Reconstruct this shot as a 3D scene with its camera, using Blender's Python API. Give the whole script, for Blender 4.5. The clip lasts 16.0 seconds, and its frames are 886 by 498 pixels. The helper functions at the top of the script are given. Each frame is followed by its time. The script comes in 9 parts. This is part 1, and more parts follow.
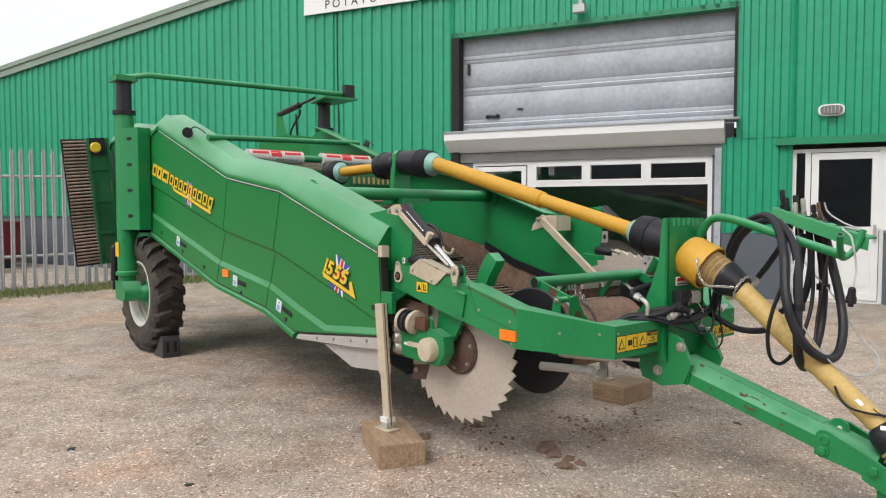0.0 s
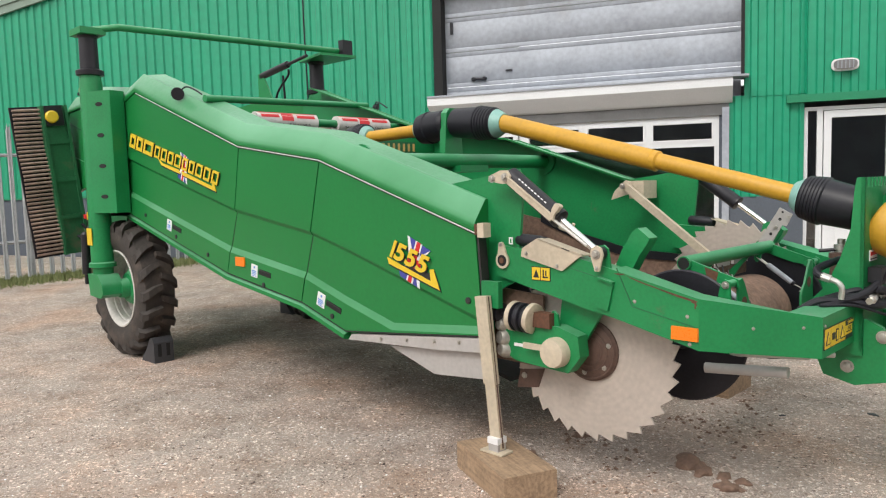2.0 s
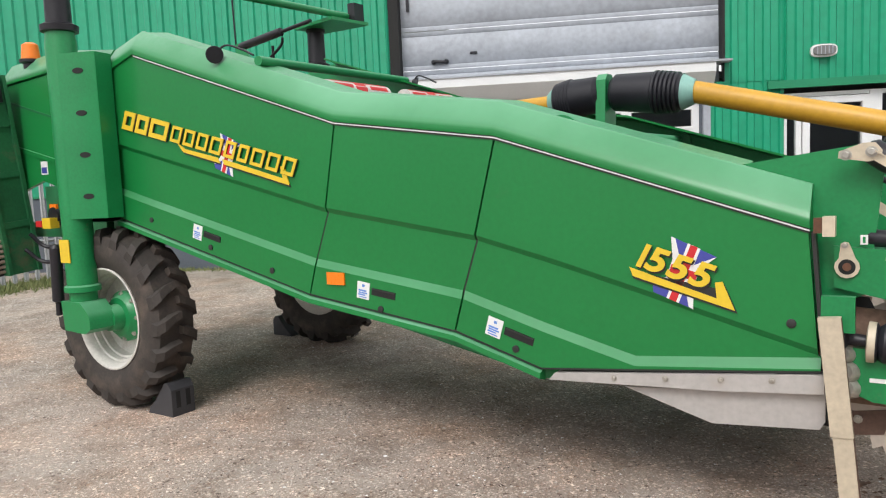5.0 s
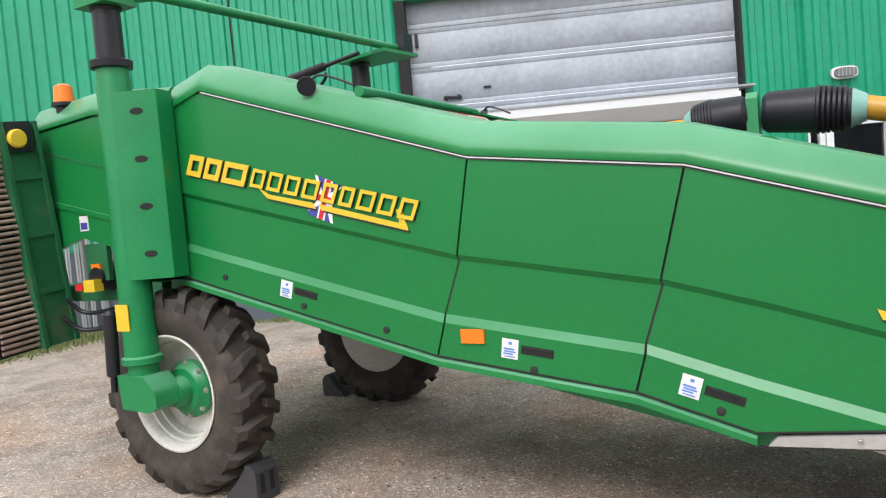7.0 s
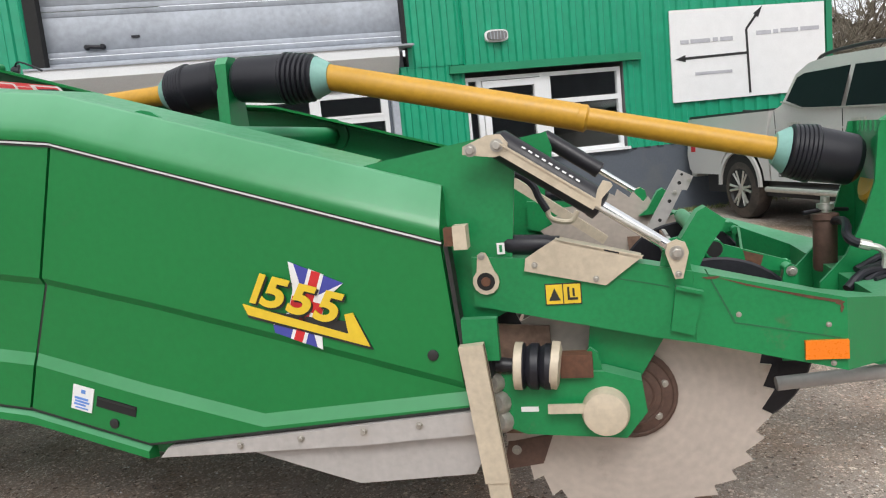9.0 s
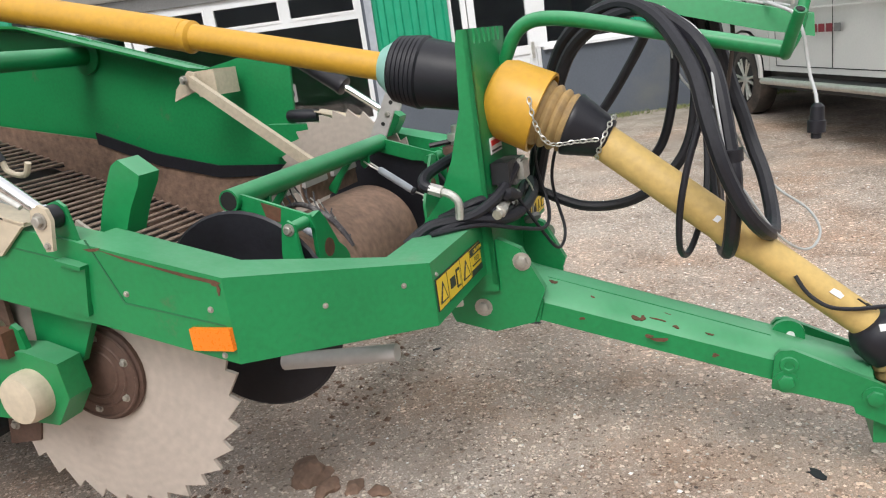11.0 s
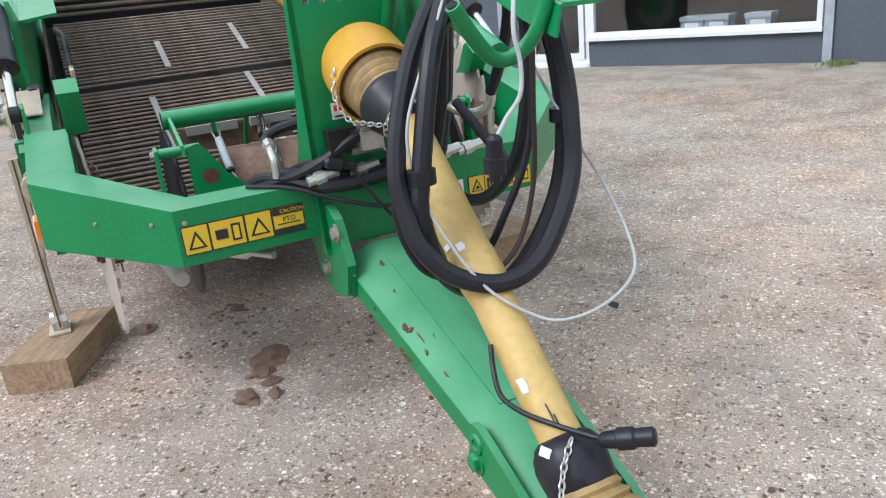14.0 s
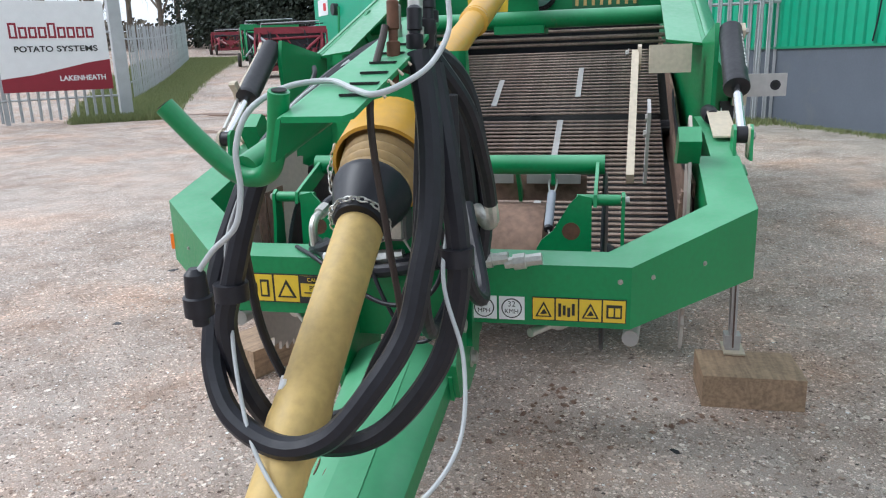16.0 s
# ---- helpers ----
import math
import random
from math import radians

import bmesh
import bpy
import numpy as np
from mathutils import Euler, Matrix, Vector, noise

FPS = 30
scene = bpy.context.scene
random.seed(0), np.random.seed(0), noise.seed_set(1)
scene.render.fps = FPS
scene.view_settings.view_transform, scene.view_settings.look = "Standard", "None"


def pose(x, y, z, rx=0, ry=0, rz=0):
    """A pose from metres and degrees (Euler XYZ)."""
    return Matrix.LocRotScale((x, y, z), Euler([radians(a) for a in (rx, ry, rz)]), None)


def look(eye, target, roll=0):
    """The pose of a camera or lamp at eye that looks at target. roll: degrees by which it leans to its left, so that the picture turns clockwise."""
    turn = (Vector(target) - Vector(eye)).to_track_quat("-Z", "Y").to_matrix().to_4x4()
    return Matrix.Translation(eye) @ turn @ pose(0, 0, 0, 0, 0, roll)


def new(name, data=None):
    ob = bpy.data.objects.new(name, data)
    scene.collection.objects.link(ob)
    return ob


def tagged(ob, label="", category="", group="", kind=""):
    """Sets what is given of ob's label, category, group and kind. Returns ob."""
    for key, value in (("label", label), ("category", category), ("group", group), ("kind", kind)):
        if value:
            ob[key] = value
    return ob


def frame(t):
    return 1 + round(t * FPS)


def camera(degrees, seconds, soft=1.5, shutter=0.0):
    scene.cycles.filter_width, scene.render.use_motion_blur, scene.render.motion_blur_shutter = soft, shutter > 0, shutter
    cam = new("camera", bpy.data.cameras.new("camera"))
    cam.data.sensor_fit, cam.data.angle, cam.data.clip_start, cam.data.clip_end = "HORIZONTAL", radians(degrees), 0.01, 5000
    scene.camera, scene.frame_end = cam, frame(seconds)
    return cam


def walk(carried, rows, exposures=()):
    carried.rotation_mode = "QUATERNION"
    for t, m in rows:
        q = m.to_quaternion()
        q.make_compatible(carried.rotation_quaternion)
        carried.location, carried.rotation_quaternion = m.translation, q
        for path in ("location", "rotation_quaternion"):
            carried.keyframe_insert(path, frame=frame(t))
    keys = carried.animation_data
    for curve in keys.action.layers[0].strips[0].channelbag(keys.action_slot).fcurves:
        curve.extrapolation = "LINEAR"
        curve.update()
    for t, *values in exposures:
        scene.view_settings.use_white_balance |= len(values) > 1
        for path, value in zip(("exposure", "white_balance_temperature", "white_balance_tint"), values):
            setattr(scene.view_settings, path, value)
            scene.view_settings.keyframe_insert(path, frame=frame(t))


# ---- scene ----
cam = camera(62.1, 16.0, 1.15)
PATH = [
    (0, (0.196, 0.392, 1.347), (0.066, 2.386, 1.251), -0.0),
    (0.5, (0.014, 0.588, 1.338), (-0.093, 2.582, 1.229), -0.2),
    (1, (-0.203, 0.81, 1.345), (-0.272, 2.805, 1.224), -0.6),
    (1.5, (-0.457, 1.001, 1.329), (-0.47, 2.996, 1.186), -1.1),
    (2, (-0.68, 1.235, 1.339), (-0.634, 3.227, 1.167), -1.6),
    (2.5, (-0.871, 1.551, 1.312), (-0.766, 3.538, 1.11), -2.0),
    (3, (-1.024, 1.765, 1.339), (-0.856, 3.745, 1.118), -2.0),
    (3.5, (-1.249, 1.934, 1.357), (-1.013, 3.906, 1.126), -1.8),
    (4, (-1.48, 2.132, 1.332), (-1.165, 4.093, 1.101), -1.6),
    (4.5, (-1.804, 2.348, 1.336), (-1.415, 4.297, 1.117), -1.8),
    (5, (-2.179, 2.492, 1.347), (-1.741, 4.433, 1.153), -2.5),
    (5.2, (-2.315, 2.555, 1.367), (-1.872, 4.497, 1.188), -2.8),
    (7.3, (-2.851, 3.184, 1.401), (-2.251, 5.09, 1.304), -5.8),
    (7.5, (-2.732, 3.16, 1.385), (-2.068, 5.043, 1.277), -5.9),
    (8, (-2.395, 3.057, 1.393), (-1.557, 4.867, 1.241), -6.1),
    (8.5, (-1.965, 3.028, 1.365), (-0.971, 4.75, 1.152), -5.9),
    (9, (-1.556, 2.92, 1.382), (-0.465, 4.573, 1.105), -5.6),
    (9.2, (-1.38, 2.844, 1.361), (-0.289, 4.491, 1.054), -5.9),
    (11.3, (0.397, 2.329, 1.251), (1.132, 4.09, 0.65), -7.9),
    (11.5, (0.543, 2.305, 1.225), (1.282, 4.041, 0.561), -7.3),
    (12, (0.869, 2.176, 1.236), (1.477, 3.925, 0.481), -7.1),
    (12.5, (1.176, 2.039, 1.234), (1.51, 3.848, 0.449), -7.6),
    (13, (1.448, 2.099, 1.207), (1.514, 3.925, 0.392), -7.2),
    (13.5, (1.709, 2.223, 1.23), (1.469, 4.047, 0.443), -6.7),
    (14, (2.059, 2.362, 1.286), (1.432, 4.142, 0.624), -6.1),
    (14.5, (2.29, 2.56, 1.308), (1.308, 4.227, 0.801), -4.1),
    (15, (2.442, 2.813, 1.328), (1.17, 4.287, 0.87), -2.9),
    (15.5, (2.66, 3.12, 1.31), (1.162, 4.359, 0.841), -2.6),
    (16, (2.763, 3.385, 1.309), (1.128, 4.423, 0.808), -1.9),
]
walk(cam, [(t, look(eye, target, roll)) for t, eye, target, roll in PATH], [(0, 0.0, 6700, 10), (2, 0.12, 6700, 10), (4, 0.1, 6650, 10), (7.4, 0.28, 6400, 10), (9.2, 0.02, 6500, 10), (11.4, 0.25, 6550, 10), (12.0, 0.25, 6050, 8), (12.6, 0.25, 5950, 8), (16, 0.25, 5800, 8)])

# ---- sky, sun ----
world = bpy.data.worlds.new("overcast_sky")
scene.world = world
world.use_nodes = True
wn, wl_ = world.node_tree.nodes, world.node_tree.links
wn.clear()
w_out = wn.new("ShaderNodeOutputWorld")
w_bg = wn.new("ShaderNodeBackground")
w_sky = wn.new("ShaderNodeTexSky")
w_hs = wn.new("ShaderNodeHueSaturation")
w_sky.sky_type = "NISHITA"
w_sky.sun_disc = False
SUN_EL, SUN_AZ = 48.0, 215.0
w_sky.sun_elevation, w_sky.sun_rotation = radians(SUN_EL), radians(SUN_AZ)
w_sky.air_density, w_sky.dust_density, w_sky.ozone_density = 1.0, 6.0, 1.0
w_hs.inputs["Saturation"].default_value = 0.15
w_bg.inputs["Strength"].default_value = 0.205
wl_.new(w_sky.outputs[0], w_hs.inputs["Color"])
w_mix = wn.new("ShaderNodeMix")
w_mix.data_type = "RGBA"
w_mix.inputs["Factor"].default_value = 0.7
w_mix.inputs["B"].default_value = (5.6, 5.75, 6.0, 1)     # even cloud cover
wl_.new(w_hs.outputs[0], w_mix.inputs["A"])
wl_.new(w_mix.outputs["Result"], w_bg.inputs["Color"])
wl_.new(w_bg.outputs[0], w_out.inputs[0])
sun = new("sun", bpy.data.lights.new("sun", "SUN"))
sun.data.energy, sun.data.angle, sun.data.color = 1.3, radians(24), (1.0, 0.97, 0.93)
sun_dir = Vector((math.sin(radians(SUN_AZ)), math.cos(radians(SUN_AZ)), math.tan(radians(SUN_EL))))
sun.matrix_world = look(sun_dir * 20, (0, 0, 0))

# ---- materials ----
def mat(name, color, rough=0.5, metal=0.0, vary=0.12, scale=6.0, fine=60.0, bump=0.03, coat=0.0,
        dirt=None, dirt_amount=0.0, dirt_scale=2.5, per_piece=0.0, bump_scale=None, spec=0.5, coat_ior=1.5, sky_sheen=0.0):
    """A painted, bare or dirty surface: base colour varied at two scales, grain in the gloss and relief."""
    m = bpy.data.materials.new(name)
    m.use_nodes = True
    n, l = m.node_tree.nodes, m.node_tree.links
    p = n["Principled BSDF"]
    p.inputs["Metallic"].default_value = metal
    p.inputs["Specular IOR Level"].default_value = spec
    p.inputs["Coat Weight"].default_value = coat
    p.inputs["Coat Roughness"].default_value = 0.14
    p.inputs["Coat IOR"].default_value = coat_ior
    tc = n.new("ShaderNodeTexCoord")
    big = n.new("ShaderNodeTexNoise"); big.inputs["Scale"].default_value = scale; big.inputs["Detail"].default_value = 5
    small = n.new("ShaderNodeTexNoise"); small.inputs["Scale"].default_value = fine; small.inputs["Detail"].default_value = 3
    l.new(tc.outputs["Object"], big.inputs["Vector"]); l.new(tc.outputs["Object"], small.inputs["Vector"])
    add = n.new("ShaderNodeMath"); add.operation = "ADD"
    l.new(big.outputs["Fac"], add.inputs[0]); l.new(small.outputs["Fac"], add.inputs[1])
    rng = n.new("ShaderNodeMapRange")
    rng.inputs["From Min"].default_value, rng.inputs["From Max"].default_value = 0.7, 1.3
    rng.inputs["To Min"].default_value, rng.inputs["To Max"].default_value = 1 - vary, 1 + vary
    l.new(add.outputs[0], rng.inputs["Value"])
    val = rng.outputs[0]
    if per_piece:
        oi = n.new("ShaderNodeObjectInfo")
        pr = n.new("ShaderNodeMapRange")
        pr.inputs["To Min"].default_value, pr.inputs["To Max"].default_value = 1 - per_piece, 1 + per_piece
        l.new(oi.outputs["Random"], pr.inputs["Value"])
        mu = n.new("ShaderNodeMath"); mu.operation = "MULTIPLY"
        l.new(val, mu.inputs[0]); l.new(pr.outputs[0], mu.inputs[1])
        val = mu.outputs[0]
    hs = n.new("ShaderNodeHueSaturation")
    hs.inputs["Color"].default_value = (*color, 1)
    l.new(val, hs.inputs["Value"])
    col = hs.outputs[0]
    if dirt:
        dn = n.new("ShaderNodeTexNoise"); dn.inputs["Scale"].default_value = dirt_scale; dn.inputs["Detail"].default_value = 8; dn.inputs["Roughness"].default_value = 0.65
        l.new(tc.outputs["Object"], dn.inputs["Vector"])
        dr = n.new("ShaderNodeMapRange")
        dr.inputs["From Min"].default_value, dr.inputs["From Max"].default_value = 0.72 - 0.45 * dirt_amount, 0.8
        l.new(dn.outputs["Fac"], dr.inputs["Value"])
        mx = n.new("ShaderNodeMix"); mx.data_type = "RGBA"
        mx.inputs["B"].default_value = (*dirt, 1)
        l.new(dr.outputs[0], mx.inputs["Factor"]); l.new(col, mx.inputs["A"])
        col = mx.outputs["Result"]
    if sky_sheen:
        # sky sheen put into the colour of faces that look up, in uneven patches
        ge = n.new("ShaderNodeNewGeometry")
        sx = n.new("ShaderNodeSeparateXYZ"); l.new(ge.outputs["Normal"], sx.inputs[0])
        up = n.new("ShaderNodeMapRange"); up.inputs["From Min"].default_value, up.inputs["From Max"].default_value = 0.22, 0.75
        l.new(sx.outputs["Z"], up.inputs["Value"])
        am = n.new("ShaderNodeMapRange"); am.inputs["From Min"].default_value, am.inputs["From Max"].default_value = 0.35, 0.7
        am.inputs["To Min"].default_value, am.inputs["To Max"].default_value = sky_sheen * 0.6, sky_sheen * 1.3
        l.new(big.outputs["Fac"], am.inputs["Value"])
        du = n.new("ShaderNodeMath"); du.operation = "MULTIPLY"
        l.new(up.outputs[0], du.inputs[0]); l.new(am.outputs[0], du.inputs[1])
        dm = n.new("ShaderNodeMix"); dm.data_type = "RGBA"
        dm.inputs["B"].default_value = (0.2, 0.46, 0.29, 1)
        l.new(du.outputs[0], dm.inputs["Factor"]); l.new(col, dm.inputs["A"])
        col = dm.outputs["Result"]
    l.new(col, p.inputs["Base Color"])
    rr = n.new("ShaderNodeMapRange")
    rr.inputs["To Min"].default_value, rr.inputs["To Max"].default_value = max(0.03, rough - 0.12), min(1, rough + 0.12)
    l.new(small.outputs["Fac"], rr.inputs["Value"]); l.new(rr.outputs[0], p.inputs["Roughness"])
    if bump:
        bp = n.new("ShaderNodeBump"); bp.inputs["Strength"].default_value = bump; bp.inputs["Distance"].default_value = 0.02
        src = small
        if bump_scale:
            src = n.new("ShaderNodeTexNoise"); src.inputs["Scale"].default_value = bump_scale; src.inputs["Detail"].default_value = 4
            l.new(tc.outputs["Object"], src.inputs["Vector"])
        l.new(src.outputs["Fac"], bp.inputs["Height"]); l.new(bp.outputs[0], p.inputs["Normal"])
    return m


def glass_mat(name, tint=(0.9, 0.95, 0.95), rough=0.02):
    m = bpy.data.materials.new(name)
    m.use_nodes = True
    p = m.node_tree.nodes["Principled BSDF"]
    p.inputs["Base Color"].default_value = (*tint, 1)
    p.inputs["Transmission Weight"].default_value = 1.0
    p.inputs["Roughness"].default_value = rough
    p.inputs["IOR"].default_value = 1.7
    return m


SOIL = (0.16, 0.105, 0.075)
M_GREEN = mat("machine_green_paint", (0.008, 0.182, 0.043), 0.36, vary=0.07, scale=1.3, fine=40, bump=0.0, coat=0.15, spec=0.35, dirt=(0.05, 0.16, 0.06), dirt_amount=0.12, dirt_scale=1.7, sky_sheen=0.62)
M_FRAME = mat("frame_green_paint", (0.008, 0.21, 0.064), 0.42, vary=0.12, scale=4, fine=70, bump=0.015, coat=0.15, spec=0.4, sky_sheen=0.42, dirt=SOIL, dirt_amount=0.16, dirt_scale=5)
M_DKGREEN = mat("dull_green_paint", (0.016, 0.13, 0.05), 0.5, vary=0.2, scale=5, fine=60, bump=0.03, dirt=SOIL, dirt_amount=0.25)
M_SOILY = mat("soil_stained_green_steel", (0.03, 0.12, 0.055), 0.7, vary=0.25, scale=4, fine=50, bump=0.1, dirt=(0.2, 0.135, 0.1), dirt_amount=1.1, dirt_scale=2.2)
M_SOIL = mat("dried_soil_steel", (0.2, 0.125, 0.09), 0.85, vary=0.35, scale=5, fine=45, bump=0.25)
M_DISC = mat("scoured_beige_steel", (0.46, 0.4, 0.35), 0.5, 0.1, vary=0.1, scale=3, fine=35, bump=0.03, dirt=(0.3, 0.23, 0.18), dirt_amount=0.22, dirt_scale=4)
M_STONE = mat("bare_beige_steel", (0.53, 0.455, 0.345), 0.5, 0.1, vary=0.14, scale=5, fine=50, bump=0.04, dirt=(0.3, 0.22, 0.14), dirt_amount=0.25)
M_SKIRT = mat("galvanised_grey_skirt", (0.42, 0.4, 0.385), 0.48, 0.15, vary=0.12, scale=3, fine=40, bump=0.03, dirt=(0.33, 0.27, 0.22), dirt_amount=0.3)
M_ROD = mat("worn_steel_rods", (0.3, 0.225, 0.18), 0.6, 0.1, vary=0.35, scale=12, fine=80, bump=0.05, dirt=(0.2, 0.11, 0.08), dirt_amount=0.4)
M_STEEL = mat("zinc_plated_steel", (0.55, 0.54, 0.5), 0.35, 0.7, vary=0.15, scale=20, fine=120, bump=0.03)
M_CHROME = mat("chrome_rod", (0.75, 0.75, 0.76), 0.1, 1.0, vary=0.04, bump=0.0)
M_BLACK = mat("black_rubber", (0.012, 0.012, 0.017), 0.45, vary=0.3, scale=10, fine=70, bump=0.06, spec=0.4, dirt=(0.09, 0.08, 0.075), dirt_amount=0.05)
M_BOOT = mat("dark_grey_plastic_guard", (0.014, 0.014, 0.019), 0.42, vary=0.15, scale=8, fine=60, bump=0.03, spec=0.35, dirt=(0.1, 0.09, 0.08), dirt_amount=0.08)
M_CYL = mat("black_cylinder_paint", (0.014, 0.013, 0.017), 0.4, vary=0.2, scale=8, fine=60, bump=0.03, spec=0.4, dirt=SOIL, dirt_amount=0.12)
M_YEL = mat("yellow_plastic_guard", (0.55, 0.295, 0.028), 0.42, vary=0.1, scale=5, fine=50, bump=0.03, dirt=(0.35, 0.22, 0.08), dirt_amount=0.15)
M_BELLOW = mat("grubby_yellow_bellows", (0.36, 0.24, 0.1), 0.6, vary=0.2, scale=8, fine=60, bump=0.06, dirt=(0.16, 0.11, 0.07), dirt_amount=0.4)
M_YELOLD = mat("faded_yellow_guard", (0.52, 0.36, 0.125), 0.55, vary=0.15, scale=6, fine=50, bump=0.05, dirt=(0.3, 0.21, 0.12), dirt_amount=0.3)
M_MINT = mat("pale_turquoise_plastic", (0.22, 0.42, 0.37), 0.45, vary=0.08, bump=0.02)
M_TYRE = mat("tyre_rubber", (0.04, 0.033, 0.029), 0.78, vary=0.3, scale=6, fine=60, bump=0.1, dirt=(0.14, 0.105, 0.082), dirt_amount=0.55, dirt_scale=4)
M_RIM = mat("white_rim_paint", (0.6, 0.58, 0.54), 0.4, vary=0.15, scale=6, bump=0.02, dirt=(0.35, 0.28, 0.22), dirt_amount=0.2)
M_WHITE = mat("white_upvc", (0.72, 0.73, 0.74), 0.35, vary=0.05, scale=2, bump=0.01, dirt=(0.5, 0.49, 0.46), dirt_amount=0.05)
M_LABEL = mat("white_label", (0.75, 0.75, 0.75), 0.4, vary=0.04, bump=0.0)
M_STICK = mat("yellow_sticker", (0.72, 0.5, 0.03), 0.4, vary=0.06, bump=0.0)
M_INK = mat("black_print", (0.02, 0.02, 0.02), 0.5, vary=0.1, bump=0.0)
M_BLUE = mat("blue_print", (0.05, 0.06, 0.32), 0.45, vary=0.08, bump=0.0)
M_PALEBLUE = mat("pale_blue_print", (0.12, 0.26, 0.62), 0.45, vary=0.08, bump=0.0)
M_RED = mat("red_print", (0.55, 0.02, 0.025), 0.45, vary=0.08, bump=0.0)
M_ORANGE = mat("orange_reflector", (0.85, 0.2, 0.01), 0.3, vary=0.06, fine=200, bump=0.05)
M_RUST = mat("rusty_steel", (0.13, 0.06, 0.035), 0.75, 0.2, vary=0.3, scale=8, fine=60, bump=0.1)
# flat black standing in for the shade inside holes, gaps and recesses
M_DARK = mat("void_shade_black", (0.01, 0.01, 0.01), 0.8, vary=0.1, bump=0.0)
M_WIRE = mat("pale_grey_cable", (0.43, 0.44, 0.44), 0.45, vary=0.1, bump=0.02)
M_FENCE = mat("galvanised_palisade", (0.42, 0.43, 0.44), 0.5, 0.35, vary=0.15, scale=3, fine=50, bump=0.03)
M_CLAD = mat("green_profiled_sheet", (0.006, 0.285, 0.152), 0.42, vary=0.1, scale=0.7, fine=8, bump=0.01, coat=0.1, dirt=(0.03, 0.2, 0.12), dirt_amount=0.2, dirt_scale=0.8)
M_TRIM = mat("green_flashing", (0.012, 0.21, 0.1), 0.4, vary=0.08, scale=1.5, bump=0.01)
M_BARGE = mat("weathered_grey_green_barge", (0.2, 0.27, 0.22), 0.55, vary=0.15, scale=1.5, bump=0.02)
M_PLINTH = mat("blue_grey_painted_render", (0.088, 0.102, 0.125), 0.75, vary=0.12, scale=1.2, fine=40, bump=0.05, dirt=(0.13, 0.135, 0.13), dirt_amount=0.35, dirt_scale=0.8)
M_SHUT = mat("weathered_aluminium_shutter", (0.345, 0.37, 0.415), 0.6, 0.0, vary=0.16, scale=1.6, fine=14, bump=0.03, dirt=(0.27, 0.27, 0.27), dirt_amount=0.3, dirt_scale=1.2)
M_GLASS = glass_mat("window_glass")
M_TUB = mat("pale_blue_plastic", (0.3, 0.37, 0.5), 0.5, vary=0.1, bump=0.01)
M_ROOM = mat("dim_room_paint", (0.15, 0.15, 0.155), 0.8, vary=0.3, scale=2, bump=0.0)
M_OLDRED = mat("faded_red_machine_paint", (0.2, 0.016, 0.028), 0.5, vary=0.25, scale=3, fine=40, bump=0.05, dirt=SOIL, dirt_amount=0.3)
M_PALERED = mat("sun_bleached_red_paint", (0.42, 0.2, 0.2), 0.5, vary=0.2, scale=3, bump=0.05)
M_SILVER = mat("silver_car_paint", (0.62, 0.61, 0.59), 0.35, 0.15, vary=0.05, scale=1.5, bump=0.0, coat=0.6, dirt=(0.33, 0.29, 0.24), dirt_amount=0.2, dirt_scale=1.2)
M_CARGLASS = mat("tinted_car_glass", (0.01, 0.012, 0.015), 0.12, vary=0.1, bump=0.0, spec=0.12)
M_CARBLACK = mat("black_car_plastic", (0.02, 0.02, 0.021), 0.55, vary=0.1, bump=0.02)
M_BOLT = mat("worn_bolt_steel", (0.42, 0.4, 0.36), 0.4, 0.6, vary=0.2, scale=40, bump=0.03)
M_FLANGE = mat("brown_stained_flange", (0.11, 0.065, 0.05), 0.6, 0.2, vary=0.3, scale=8, bump=0.08)
M_BARK = mat("tree_bark", (0.11, 0.09, 0.07), 0.9, vary=0.3, scale=5, fine=30, bump=0.3)
M_BRISTLE = mat("dirty_dark_bristle", (0.05, 0.045, 0.05), 0.6, vary=0.4, scale=60, fine=200, bump=0.2, dirt=(0.3, 0.29, 0.28), dirt_amount=0.5, dirt_scale=40)
M_CORD = mat("dark_brown_cable_sheath", (0.035, 0.024, 0.02), 0.5, vary=0.2, scale=10, bump=0.03)
M_YOKE = mat("rust_worn_yellow_paint", (0.42, 0.22, 0.03), 0.5, vary=0.3, scale=9, fine=70, bump=0.12, dirt=(0.06, 0.035, 0.025), dirt_amount=0.9, dirt_scale=9)
M_MUDGREY = mat("dull_grey_cover", (0.16, 0.16, 0.16), 0.7, vary=0.2, scale=3, bump=0.05)
M_CHOCK = mat("black_plastic_chock", (0.04, 0.04, 0.045), 0.6, vary=0.2, scale=8, bump=0.04, dirt=(0.13, 0.11, 0.1), dirt_amount=0.2)


def leaf_mat(name, a, b):
    m = bpy.data.materials.new(name)
    m.use_nodes = True
    n, l = m.node_tree.nodes, m.node_tree.links
    p = n["Principled BSDF"]
    g = n.new("ShaderNodeNewGeometry")
    r = n.new("ShaderNodeMix"); r.data_type = "RGBA"
    r.inputs["A"].default_value, r.inputs["B"].default_value = (*a, 1), (*b, 1)
    l.new(g.outputs["Random Per Island"], r.inputs["Factor"])
    l.new(r.outputs["Result"], p.inputs["Base Color"])
    p.inputs["Roughness"].default_value = 0.75
    return m


